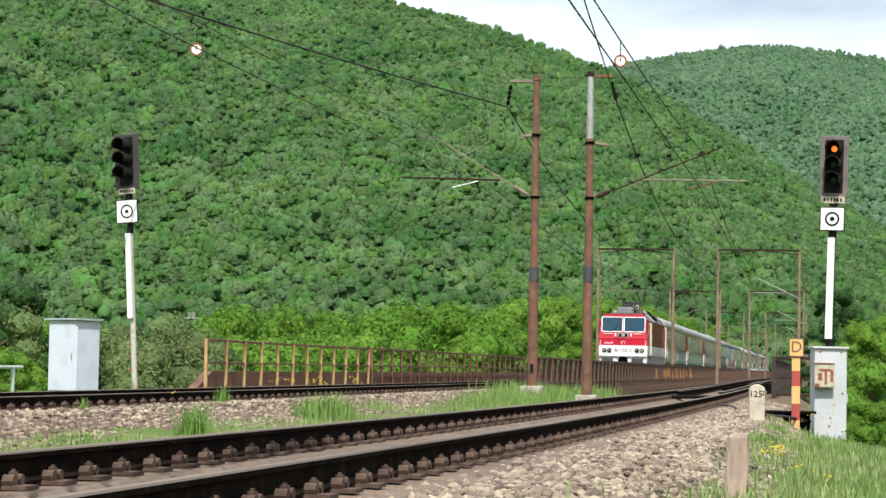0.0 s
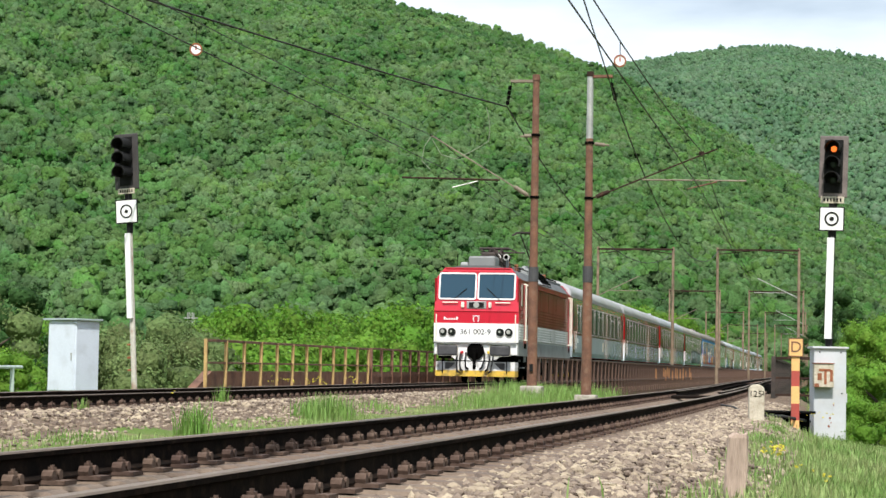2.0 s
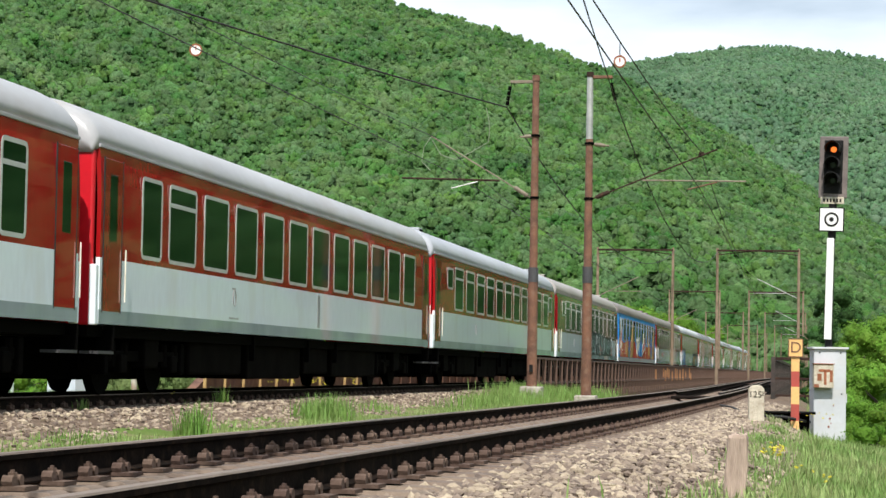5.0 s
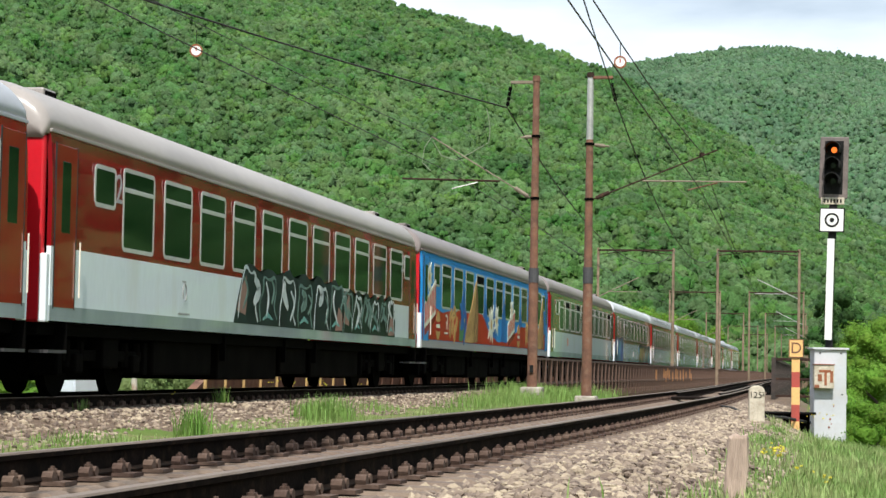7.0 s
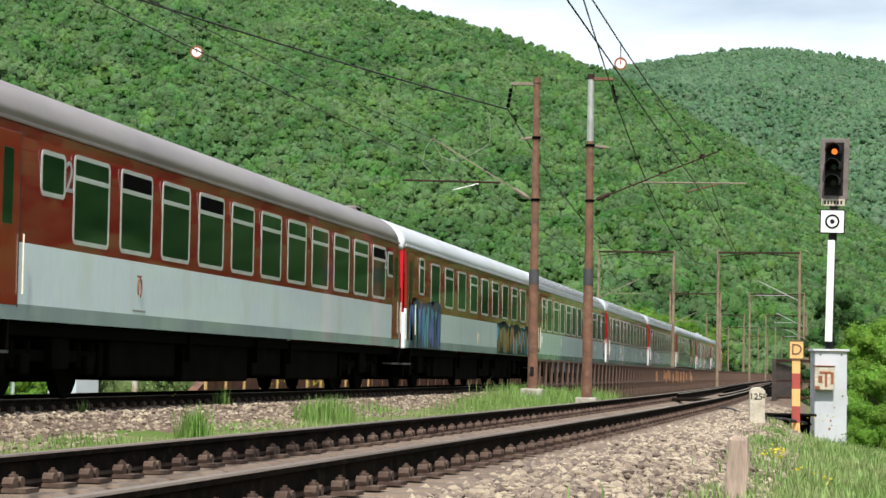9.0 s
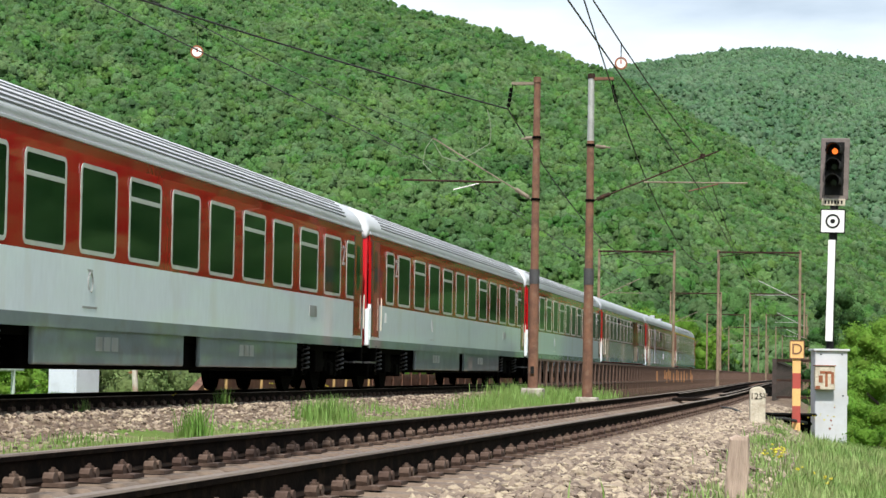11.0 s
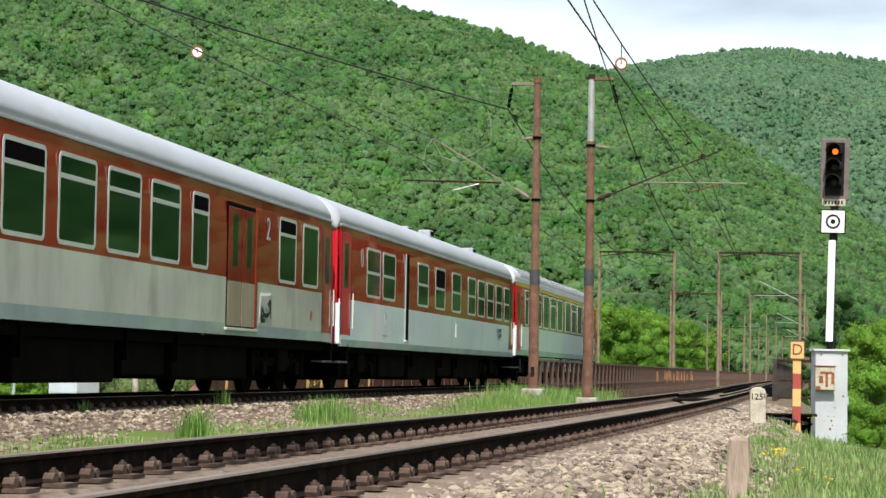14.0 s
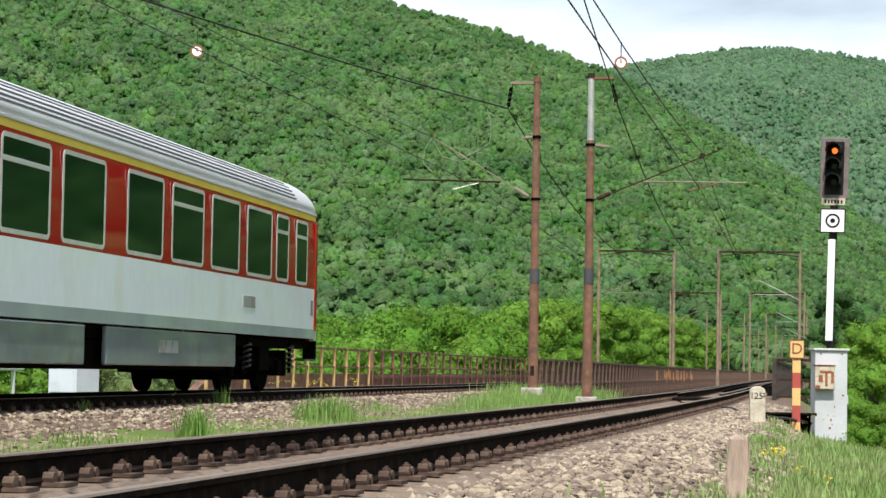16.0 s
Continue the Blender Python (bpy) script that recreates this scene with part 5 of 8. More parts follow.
def graffiti(c, x0, x1, z0, z1, base, strokes, seed, label, top_wave=0.12, n=26):
    """A sprayed patch on the near side: an uneven ground with pale curling strokes."""
    rnd = random.Random(seed)
    bm = bmesh.new()
    k = 40
    lo_, hi_ = [], []
    for i in range(k + 1):
        x = x0 + (x1 - x0) * i / k
        lo_.append((x + (rnd.uniform(-0.1, 0.1) if i in (0, k) else 0), z0 + 0.02 * math.sin(i * 1.7)))
        hi_.append((x, z1 + top_wave * math.sin(i * 0.9 + seed) * rnd.uniform(0.3, 1.0)))
    ring = lo_ + hi_[::-1]
    a = [bm.verts.new((x, -1.4165, z)) for x, z in ring]
    m = k + 1
    for i in range(k):
        bm.faces.new((a[i], a[i + 1], a[2 * m - 2 - i], a[2 * m - 1 - i]))
    ext = bmesh.ops.extrude_face_region(bm, geom=list(bm.faces))
    bmesh.ops.translate(bm, vec=(0, 0.006, 0), verts=[g for g in ext["geom"] if isinstance(g, bmesh.types.BMVert)])
    bmesh.ops.recalc_face_normals(bm, faces=bm.faces)
    gp = part("graffiti", bm, base, c, label)
    # letters: curling outlines of uneven height, each a ribbon of changing width
    for i in range(n):
        cx = x0 + (x1 - x0) * (i + 0.5 + rnd.uniform(-0.4, 0.4)) / n
        cz = z0 + (z1 - z0) * rnd.uniform(0.3, 0.75)
        rx, rz = rnd.uniform(0.1, 0.42), (z1 - z0) * rnd.uniform(0.15, 0.5)
        a0, da, sk = rnd.uniform(0, 6.28), rnd.choice((-1, 1)) * rnd.uniform(1.8, 5.0), rnd.uniform(-0.3, 0.3)
        wide = rnd.choice((0.02, 0.03, 0.045, 0.085)) if n > 20 else 0.04
        pts = []
        for j in range(11):
            a = a0 + da * j / 10
            z = cz + rz * math.sin(a)
            pts.append((min(x1 - 0.06, max(x0 + 0.06, cx + rx * math.cos(a * rnd.uniform(0.97, 1.03)) + sk * (z - cz))), min(z1 - 0.03, max(z0 + 0.05, z))))
        bm = bmesh.new()
        vs = []
        dy = 0.0004 * (i % 5)
        for j, (px_, pz_) in enumerate(pts):
            q0, q1 = pts[max(0, j - 1)], pts[min(10, j + 1)]
            t = Vector((q1[0] - q0[0], q1[1] - q0[1]))
            t = t.normalized() if t.length > 1e-5 else Vector((1, 0))
            w = wide * (0.5 + 0.5 * math.sin(math.pi * (j + 0.6) / 11.2))
            ox, oz = -t.y * w, t.x * w
            vs.append([bm.verts.new((px_ - ox, -1.419 - dy, pz_ - oz)), bm.verts.new((px_ + ox, -1.419 - dy, pz_ + oz)), bm.verts.new((px_ + ox, -1.413, pz_ + oz)), bm.verts.new((px_ - ox, -1.413, pz_ - oz))])
        for q0, q1 in zip(vs, vs[1:]):
            for j in range(4):
                bm.faces.new((q0[j], q0[(j + 1) % 4], q1[(j + 1) % 4], q1[j]))
        bm.faces.new(vs[0])
        bm.faces.new(vs[-1][::-1])
        bmesh.ops.recalc_face_normals(bm, faces=bm.faces)
        part("stroke", bm, strokes[i % len(strokes)], gp)
    return gp


def ribbon(pts, widths, y):
    """A painted stroke on the near side through (x, z) points, with a width at each."""
    bm = bmesh.new()
    vs = []
    for j, (px_, pz_) in enumerate(pts):
        q0, q1 = pts[max(0, j - 1)], pts[min(len(pts) - 1, j + 1)]
        t = Vector((q1[0] - q0[0], q1[1] - q0[1]))
        t = t.normalized() if t.length > 1e-5 else Vector((1, 0))
        ox, oz = -t.y * widths[j], t.x * widths[j]
        vs.append([bm.verts.new((px_ - ox, y, pz_ - oz)), bm.verts.new((px_ + ox, y, pz_ + oz)), bm.verts.new((px_ + ox, -1.413, pz_ + oz)), bm.verts.new((px_ - ox, -1.413, pz_ - oz))])
    for q0, q1 in zip(vs, vs[1:]):
        for j in range(4):
            bm.faces.new((q0[j], q0[(j + 1) % 4], q1[(j + 1) % 4], q1[j]))
    bm.faces.new(vs[0])
    bm.faces.new(vs[-1][::-1])
    bmesh.ops.recalc_face_normals(bm, faces=bm.faces)
    return bm


def wild_letters(c, x0, x1, z0, z1, n, base, pale, seed, label, blush):
    """Sprayed block letters that run into each other: dark bodies, thin pale outlines, tapering silver swooshes."""
    rnd = random.Random(seed)
    wd = (x1 - x0) / n
    top = []
    for i in range(n * 4 + 1):
        x = x0 + 0.35 + (x1 - x0 - 0.6) * i / (n * 4)
        top.append((x, z1 + (0.09 if i % 4 in (1, 2) else -0.03) * rnd.uniform(0.4, 1.3)))
    gp = flat_shape(c, "graffiti", [(x0 - 0.25, z0)] + [(x1, z0)] + [(x1 - 0.02, z0 + 0.5)] + top[::-1] + [(x0, z0 + 0.45)], base, 0.005, label)
    flat_shape(c, "blush_patch", [(x0 - 0.05, z0 + 0.22), (x0 + 0.5, z0 + 0.15), (x0 + 0.62, z0 + 0.5), (x0 + 0.5, z0 + 0.85), (x0 + 0.12, z0 + 0.55)], blush, 0.0062, "", gp)
    flat_shape(c, "blush_patch", [(x1 - 0.85, z0 + 0.02), (x1 - 0.12, z0 + 0.04), (x1 - 0.2, z0 + 0.4), (x1 - 0.55, z0 + 0.52)], blush, 0.0062, "", gp)
    for i in range(n):
        cx = x0 + wd * (i + 0.5)
        lean = rnd.uniform(-0.25, 0.1)
        zt, zb = z1 - 0.02 + rnd.uniform(-0.08, 0.06), z0 + rnd.uniform(0.02, 0.1)
        h = zt - zb
        # the outline of the letter's body
        out = [(cx - wd * 0.42 + lean * 0.5, zb), (cx - wd * 0.45, zb + h * 0.35), (cx - wd * 0.3, zb + h * 0.72), (cx - wd * 0.34 - lean, zt), (cx + wd * 0.05, zt - h * 0.1), (cx + wd * 0.3, zt - h * 0.02),
               (cx + wd * 0.42, zb + h * 0.6), (cx + wd * 0.28, zb + h * 0.3), (cx + wd * 0.46, zb)]
        out = [(x + rnd.uniform(-0.07, 0.07), z + rnd.uniform(-0.05, 0.05)) for x, z in out]
        for _ in range(2):
            out = [out[0]] + [q for p0, p1 in zip(out, out[1:]) for q in ((p0[0] * 0.75 + p1[0] * 0.25, p0[1] * 0.75 + p1[1] * 0.25), (p0[0] * 0.25 + p1[0] * 0.75, p0[1] * 0.25 + p1[1] * 0.75))] + [out[-1]]
        part("outline", ribbon(out, [0.016 + 0.02 * math.sin(0.35 * q + i) ** 2 for q in range(len(out))], -1.4183 - 0.00012 * i), pale[i % 2], gp)
        # swooshes
        for k in range(2):
            sx = cx + wd * (-0.24 + 0.42 * k + rnd.uniform(-0.08, 0.08))
            sz, sh = zt - h * rnd.uniform(0.02, 0.3), h * rnd.uniform(0.4, 0.75)
            bend = rnd.choice((-1, 1)) * rnd.uniform(0.12, 0.26)
            pts = [(sx + bend * math.sin(4.0 * j / 8) + 0.16 * j / 8, max(z0 + 0.04, sz - sh * j / 8)) for j in range(9)]
            w = rnd.choice((0.045, 0.07, 0.11))
            part("swoosh", ribbon(pts, [w * (0.25 + 0.9 * math.sin(math.pi * (j + 0.7) / 9.4)) for j in range(9)], -1.4194 - 0.00016 * (2 * i + k)), pale[0] if rnd.random() < 0.75 else pale[1], gp)
        if i % 2:
            part("swoosh", ribbon([(cx - wd * 0.3, z0 + 0.1), (cx - wd * 0.05, z0 + 0.2), (cx + wd * 0.2, z0 + 0.12)], [0.02, 0.05, 0.015], -1.4178), SPRAY_TEAL_PALE, gp)
    return gp


def sprayed_panel(c, x0, x1, z0, z1, base, colours, seed, label, n):
    """A sprayed patch with an uneven edge, filled with soft upright sweeps and drips of several colours."""
    rnd = random.Random(seed)
    k = 18
    top = [(x0 + (x1 - x0) * i / k, z1 - 0.22 * rnd.random()) for i in range(k + 1)]
    gp = flat_shape(c, "graffiti", [(x0 + 0.04, z0), (x1 - 0.05, z0)] + top[::-1], base, 0.005, label)
    for i in range(n):
        x = x0 + 0.15 + (x1 - x0 - 0.3) * ((i * 0.618034) % 1)
        zt = z1 - 0.2 - 0.35 * rnd.random() ** 2
        zb = max(z0 + 0.03, zt - (z1 - z0) * rnd.uniform(0.35, 0.9))
        sway = rnd.uniform(-0.22, 0.22)
        pts = [(min(x1 - 0.14, max(x0 + 0.14, x + sway * math.sin(2.4 * j / 7))), zt + (zb - zt) * j / 7) for j in range(8)]
        w = rnd.uniform(0.04, 0.13) * (1.5 if x1 - x0 > 6 else 1)
        part("sweep", ribbon(pts, [w * (0.3 + 0.75 * math.sin(math.pi * (j + 0.6) / 8.2)) for j in range(8)], -1.4172 - 0.00022 * (i % 12)), colours[i % len(colours)], gp)
    return gp


def flat_shape(c, name, pts, material, depth=0.006, label="", parent=None):
    """A painted shape on the near side: a closed outline of (x, z)."""
    bm = bmesh.new()
    a = [bm.verts.new((x, -1.411 - depth, z)) for x, z in pts]
    b = [bm.verts.new((x, -1.405, z)) for x, z in pts]
    bm.faces.new(a)
    k = len(pts)
    for i in range(k):
        bm.faces.new((a[i], b[i], b[(i + 1) % k], a[(i + 1) % k]))
    bmesh.ops.triangulate(bm, faces=[f for f in bm.faces if len(f.verts) > 4], ngon_method="EAR_CLIP")
    bmesh.ops.recalc_face_normals(bm, faces=bm.faces)
    return part(name, bm, material, parent or c, label)


def class_mark(c, x, z, text="2"):
    fc = bpy.data.curves.new("class_figure", "FONT")
    fc.body, fc.size, fc.align_x, fc.align_y, fc.extrude = text, 0.6, "CENTER", "CENTER", 0.002
    tmp = bpy.data.objects.new("class_figure", fc)
    me = bpy.data.meshes.new_from_object(tmp)
    bpy.data.objects.remove(tmp)
    me.materials.clear()
    o = mesh_part("class_figure", me, ROOF_LIGHT, c)
    o.matrix_local = Matrix.Translation((x, -1.412, z)) @ Matrix.Rotation(math.pi / 2, 4, "X")


def emblem(c, x, z, material=None):
    bm = bmesh.new()
    for i in range(10):
        a0, a1 = radians(-70 + 300 * i / 10), radians(-70 + 300 * (i + 1) / 10)
        rod(bm, (x + 0.09 * math.cos(a0), -1.413, z + 0.14 * math.sin(a0)), (x + 0.09 * math.cos(a1), -1.413, z + 0.14 * math.sin(a1)), 0.016, seg=5)
    box(bm, x - 0.12, x + 0.08, -1.416, -1.405, z + 0.15, z + 0.18)
    part("emblem", bm, material or LOCO_GREY, c)
    part("lettering_bar", boxm(x - 0.3, x + 0.3, -1.415, -1.405, z - 0.36, z - 0.33), LOCO_GREY, c)


BLUE_WRAP = mat("blue_wrap", (0.012, 0.185, 0.5), (0.04, 0.27, 0.58), 0.4, 0, 0.5, 12, 0.02)
RED_WRAP = mat("orange_red_wrap", (0.42, 0.028, 0.01), (0.33, 0.036, 0.012), 0.4, 0, 0.5, 12, 0.02)
TAN = mat("biscuit_colour", (0.5, 0.33, 0.13), (0.38, 0.23, 0.09), 0.5, 0, 5, 25, 0.02)
TAN_PALE = mat("pale_nut_colour", (0.56, 0.36, 0.13), (0.46, 0.28, 0.1), 0.5, 0, 5, 25, 0.02)
WAFER_DARK = mat("dark_wafer_colour", (0.2, 0.12, 0.05), (0.14, 0.085, 0.04), 0.5, 0, 5, 25, 0.02)
RED_DEEP = mat("deep_red_wrap", (0.36, 0.02, 0.015), (0.3, 0.02, 0.015), 0.5, 0, 5, 25, 0.02)
NAVY_PALE = mat("mid_blue_wrap", (0.02, 0.1, 0.33), (0.03, 0.17, 0.42), 0.45, 0, 1.5, 25, 0.02)
PETAL = mat("petal_white", (0.66, 0.67, 0.56), (0.54, 0.56, 0.46), 0.5, 0, 5, 25, 0.02)
NAVY = mat("dark_blue_wrap", (0.03, 0.08, 0.28), (0.03, 0.13, 0.34), 0.45, 0, 3, 25, 0.02)
LEAF_WRAP = mat("green_wrap", (0.03, 0.15, 0.06), (0.05, 0.2, 0.07), 0.45, 0, 3, 25, 0.02)
SPRAY_DARK = mat("dark_spray_paint", (0.007, 0.016, 0.016), (0.018, 0.036, 0.031), 0.5, 0, 2.5, 15, 0.02)
SPRAY_PALE = mat("pale_spray_paint", (0.5, 0.55, 0.56), (0.36, 0.42, 0.42), 0.5, 0, 2.5, 15, 0.02)
SPRAY_BLACK = mat("black_spray_paint", (0.005, 0.009, 0.009), (0.012, 0.022, 0.02), 0.5, 0, 2.5, 15, 0.02)
SPRAY_GREEN = mat("green_grey_spray_paint", (0.14, 0.22, 0.19), (0.1, 0.17, 0.15), 0.5, 0, 2.5, 15, 0.02)
SPRAY_BLUE = mat("blue_spray_paint", (0.05, 0.12, 0.32), (0.09, 0.2, 0.4), 0.5, 0, 2.0, 12, 0.02)
SPRAY_TEAL = mat("teal_spray_paint", (0.08, 0.36, 0.44), (0.1, 0.3, 0.4), 0.5, 0, 2.0, 12, 0.02)
SPRAY_PURPLE = mat("violet_spray_paint", (0.16, 0.12, 0.3), (0.2, 0.17, 0.36), 0.5, 0, 2.0, 12, 0.02)
SPRAY_PINK = mat("dull_pink_spray_paint", (0.3, 0.17, 0.14), (0.24, 0.15, 0.12), 0.5, 0, 2.5, 15, 0.02)
SPRAY_BOTTLE = mat("bottle_green_spray_paint", (0.007, 0.02, 0.012), (0.018, 0.042, 0.027), 0.5, 0, 2.5, 15, 0.02)
SPRAY_TEAL_PALE = mat("pale_teal_spray_paint", (0.16, 0.36, 0.33), (0.12, 0.28, 0.26), 0.5, 0, 2.5, 15, 0.02)
SPRAY_NAVY = mat("dark_slate_blue_paint", (0.03, 0.045, 0.07), (0.04, 0.055, 0.08), 0.5, 0, 2.0, 12, 0.02)
SPRAY_OCHRE = mat("ochre_spray_paint", (0.3, 0.22, 0.06), (0.2, 0.16, 0.06), 0.5, 0, 2.0, 12, 0.02)


for m_ in (SPRAY_DARK, SPRAY_PALE, SPRAY_BLACK, SPRAY_GREEN, SPRAY_BLUE, SPRAY_TEAL, SPRAY_PURPLE, SPRAY_OCHRE, SPRAY_PINK, SPRAY_BOTTLE, SPRAY_TEAL_PALE, BLUE_WRAP, RED_WRAP, NAVY, NAVY_PALE, TAN, TAN_PALE, WAFER_DARK, RED_DEEP, PETAL):
    m_.node_tree.nodes["Principled BSDF"].inputs["Specular IOR Level"].default_value = 0.12


def small_window(x, op=False):
    return (x, 2.95, 0.92, 0.6, "fixed", op)


def oval(cx, cz, rx, rz, n=14, turn=0.0):
    return [(cx + rx * math.cos(2 * math.pi * i / n) * math.cos(turn) - rz * math.sin(2 * math.pi * i / n) * math.sin(turn),
             cz + rx * math.cos(2 * math.pi * i / n) * math.sin(turn) + rz * math.sin(2 * math.pi * i / n) * math.cos(turn)) for i in range(n)]


def painted_edelweiss(c, x, z, r):
    """A white star flower of pointed petals round a yellow heart."""
    fl = flat_shape(c, "painted_flower", oval(x, z, r * 0.34, r * 0.3), PETAL, 0.0078, "large white painted flower")
    for i in range(9):
        a = 2 * math.pi * i / 9 + 0.3
        ln, w = r * (1.0 if i % 2 else 0.78), r * 0.15
        ca, sa = math.cos(a), math.sin(a)
        tip = [(0.12 * r, -w * 0.6), (ln * 0.55, -w), (ln, 0.0), (ln * 0.55, w), (0.12 * r, w * 0.6)]
        flat_shape(c, "petal", [(x + (u * ca - v * sa) * 1.15, z + u * sa + v * ca) for u, v in tip], PETAL, 0.0082 + 0.00012 * i, "", fl)
    for i in range(4):
        flat_shape(c, "flower_heart", oval(x + r * 0.13 * math.cos(i * 1.6), z + r * 0.13 * math.sin(i * 1.6), r * 0.12, r * 0.11, 8), TAN_PALE, 0.0095 + 0.0003 * i, "", fl)
    return fl


def slogan(c, x0, x1, z0, rise, h):
    """A slanting white band with a row of red bars in place of its lettering, on a dark red edge."""
    sl_ = flat_shape(c, "slogan_band", [(x0, z0 - 0.12), (x1, z0 + rise - 0.12), (x1, z0 + rise + h), (x0, z0 + h * 0.72)], PETAL, 0.0072, "slanting white band with red bars")
    flat_shape(c, "band_edge", [(x0 + 0.05, z0 - 0.3), (x1 + 0.03, z0 + rise - 0.27), (x1, z0 + rise - 0.12), (x0, z0 - 0.12)], CAR_MAROON, 0.0074, "", sl_)
    n = 7
    for i in range(n):
        u0, u1 = (i + 0.14) / n, (i + 0.8) / n
        xa, xb = x0 + (x1 - x0) * u0, x0 + (x1 - x0) * u1
        za, zb = z0 + rise * u0, z0 + rise * u1
        ha, hb = h * (0.62 + 0.24 * u0), h * (0.62 + 0.24 * u1)
        flat_shape(c, "letter_bar", [(xa, za), (xb, zb), (xb, zb + hb), (xa, za + ha)], CAR_RED, 0.0085, "", sl_)


def advertising(c):
    """Blue sky and peaks over red hills, with flowers, nuts, wafers and biscuits, painted on the near side."""
    bm = bmesh.new()
    cols = []
    knots_x = (0.4, 1.6, 3.2, 5.0, 6.5, 8.0, 9.6, 10.4, 11.4, 12.4, 13.6, 15.0, 16.2, 17.4, 18.8, 20.5, 22.2, 23.4, 24.6, 26.3)
    knots_z = (2.3, 2.12, 2.0, 2.05, 2.15, 2.1, 2.18, 2.1, 1.75, 1.48, 1.36, 1.34, 1.42, 1.68, 1.92, 2.0, 2.05, 2.0, 1.9, 1.6)
    for i in range(105):
        x = 0.46 + 25.8 * i / 104
        z = float(np.interp(x, knots_x, knots_z)) + 0.02 * math.sin(x * 3.1)
        cols.append([bm.verts.new((x, y, zz)) for y, zz in ((-1.4155, 1.235), (-1.4155, z), (-1.407, z), (-1.407, 1.235))])
    for q0, q1 in zip(cols, cols[1:]):
        for k in range(4):
            bm.faces.new((q0[k], q0[(k + 1) % 4], q1[(k + 1) % 4], q1[k]))
    bmesh.ops.recalc_face_normals(bm, faces=bm.faces)
    part("red_wave", bm, RED_WRAP, c, "orange-red hills of the advertising")
    for x, w, zt in ((5.0, 0.5, 2.75), (10.9, 0.55, 2.78), (12.8, 0.45, 2.6), (14.8, 0.55, 2.95), (16.7, 0.5, 2.5), (18.7, 0.5, 2.66), (22.6, 0.5, 2.6), (24.6, 0.6, 2.9)):
        flat_shape(c, "painted_peak", [(x - w, 1.36), (x + w * 1.1, 1.36), (x + w * 0.8, 2.05), (x + 0.05, zt), (x - w * 0.75, 2.05)], NAVY_PALE, 0.0038, "blue painted peak")
    slogan(c, 0.75, 2.35, 1.62, 0.42, 0.8)
    painted_edelweiss(c, 1.35, 2.85, 0.5)
    slogan(c, 15.75, 17.35, 1.52, 0.36, 0.62)
    painted_edelweiss(c, 16.6, 2.42, 0.42)
    painted_edelweiss(c, 12.15, 1.86, 0.72)
    painted_edelweiss(c, 13.25, 2.02, 0.55)
    for bx, bz in ((2.75, 1.62), (18.3, 1.6)):
        b = flat_shape(c, "painted_biscuit", oval(bx, bz, 0.34, 0.4, 18), TAN, 0.0078, "tan biscuit shape with a red label")
        flat_shape(c, "label", [(bx - 0.4, bz - 0.12), (bx, bz - 0.16), (bx + 0.4, bz - 0.12), (bx + 0.4, bz + 0.13), (bx, bz + 0.09), (bx - 0.4, bz + 0.13)], RED_DEEP, 0.0088, "", b)
        flat_shape(c, "label_bar", [(bx - 0.28, bz - 0.06), (bx + 0.28, bz - 0.06), (bx + 0.28, bz + 0.04), (bx - 0.28, bz + 0.04)], PETAL, 0.0096, "", b)
    for base in (4.75, 20.3):
        for i, (dx, dz, tn) in enumerate(((0.0, 0.62, 0.6), (0.75, 0.74, -0.5), (0.35, 0.3, 1.3), (1.1, 0.35, 0.9), (-0.1, 0.18, 1.6), (0.75, 0.05, 1.4), (0.5, 0.62, 0.1))):
            nt = flat_shape(c, "painted_nut", oval(base + dx * 0.85, 1.4 + dz * 0.9, 0.27, 0.15, 12, tn), (TAN_PALE, TAN, TAN_PALE)[i % 3], 0.0066 + 0.0004 * i, "pale brown painted nut")
            flat_shape(c, "nut_groove", oval(base + dx * 0.85, 1.4 + dz * 0.9, 0.2, 0.02, 8, tn), WAFER_DARK, 0.0075 + 0.0004 * i, "", nt)
    flat_shape(c, "painted_sign", [(3.75, 1.42), (4.3, 1.42), (4.3, 1.47), (3.75, 1.47)], PETAL, 0.0062)
    part("painted_sign", ribbon([(3.88, 1.9), (4.02, 1.93), (4.16, 1.9), (4.24, 1.78), (4.25, 1.56)], [0.02, 0.035, 0.035, 0.035, 0.03], -1.4178), PETAL, c)
    part("painted_sign", ribbon([(4.03, 1.55), (4.06, 1.78)], [0.03, 0.025], -1.4178), PETAL, c)
    for base, k in ((6.55, 1.0), (22.4, 0.85)):
        for j, (dx, dz, r, tn) in enumerate(((-0.25, 0.3, 0.34, 1.9), (0.0, 0.36, 0.4, 1.5), (0.25, 0.2, 0.3, 0.8), (-0.15, 0.12, 0.3, 0.2))):
            flat_shape(c, "painted_leaf", oval(base + dx * k, 1.27 + dz * k, r * k, 0.12, 10, tn), LEAF_WRAP, 0.0058 + 0.0002 * j, "green painted leaf")
        for j, (dx, dz, r, tn) in enumerate(((0.15, 1.0, 0.62, 1.2), (0.5, 0.85, 0.6, 1.9), (0.3, 0.55, 0.5, 0.4), (0.7, 0.45, 0.45, 1.5), (0.1, 0.75, 0.5, 2.4), (0.55, 0.2, 0.34, 1.0))):
            g = flat_shape(c, "painted_gentian", oval(base + dx * k, 1.25 + dz * k, r * k, 0.17, 10, tn), NAVY if j % 2 else NAVY_PALE, 0.0069 + 0.00023 * j, "deep blue painted flower")
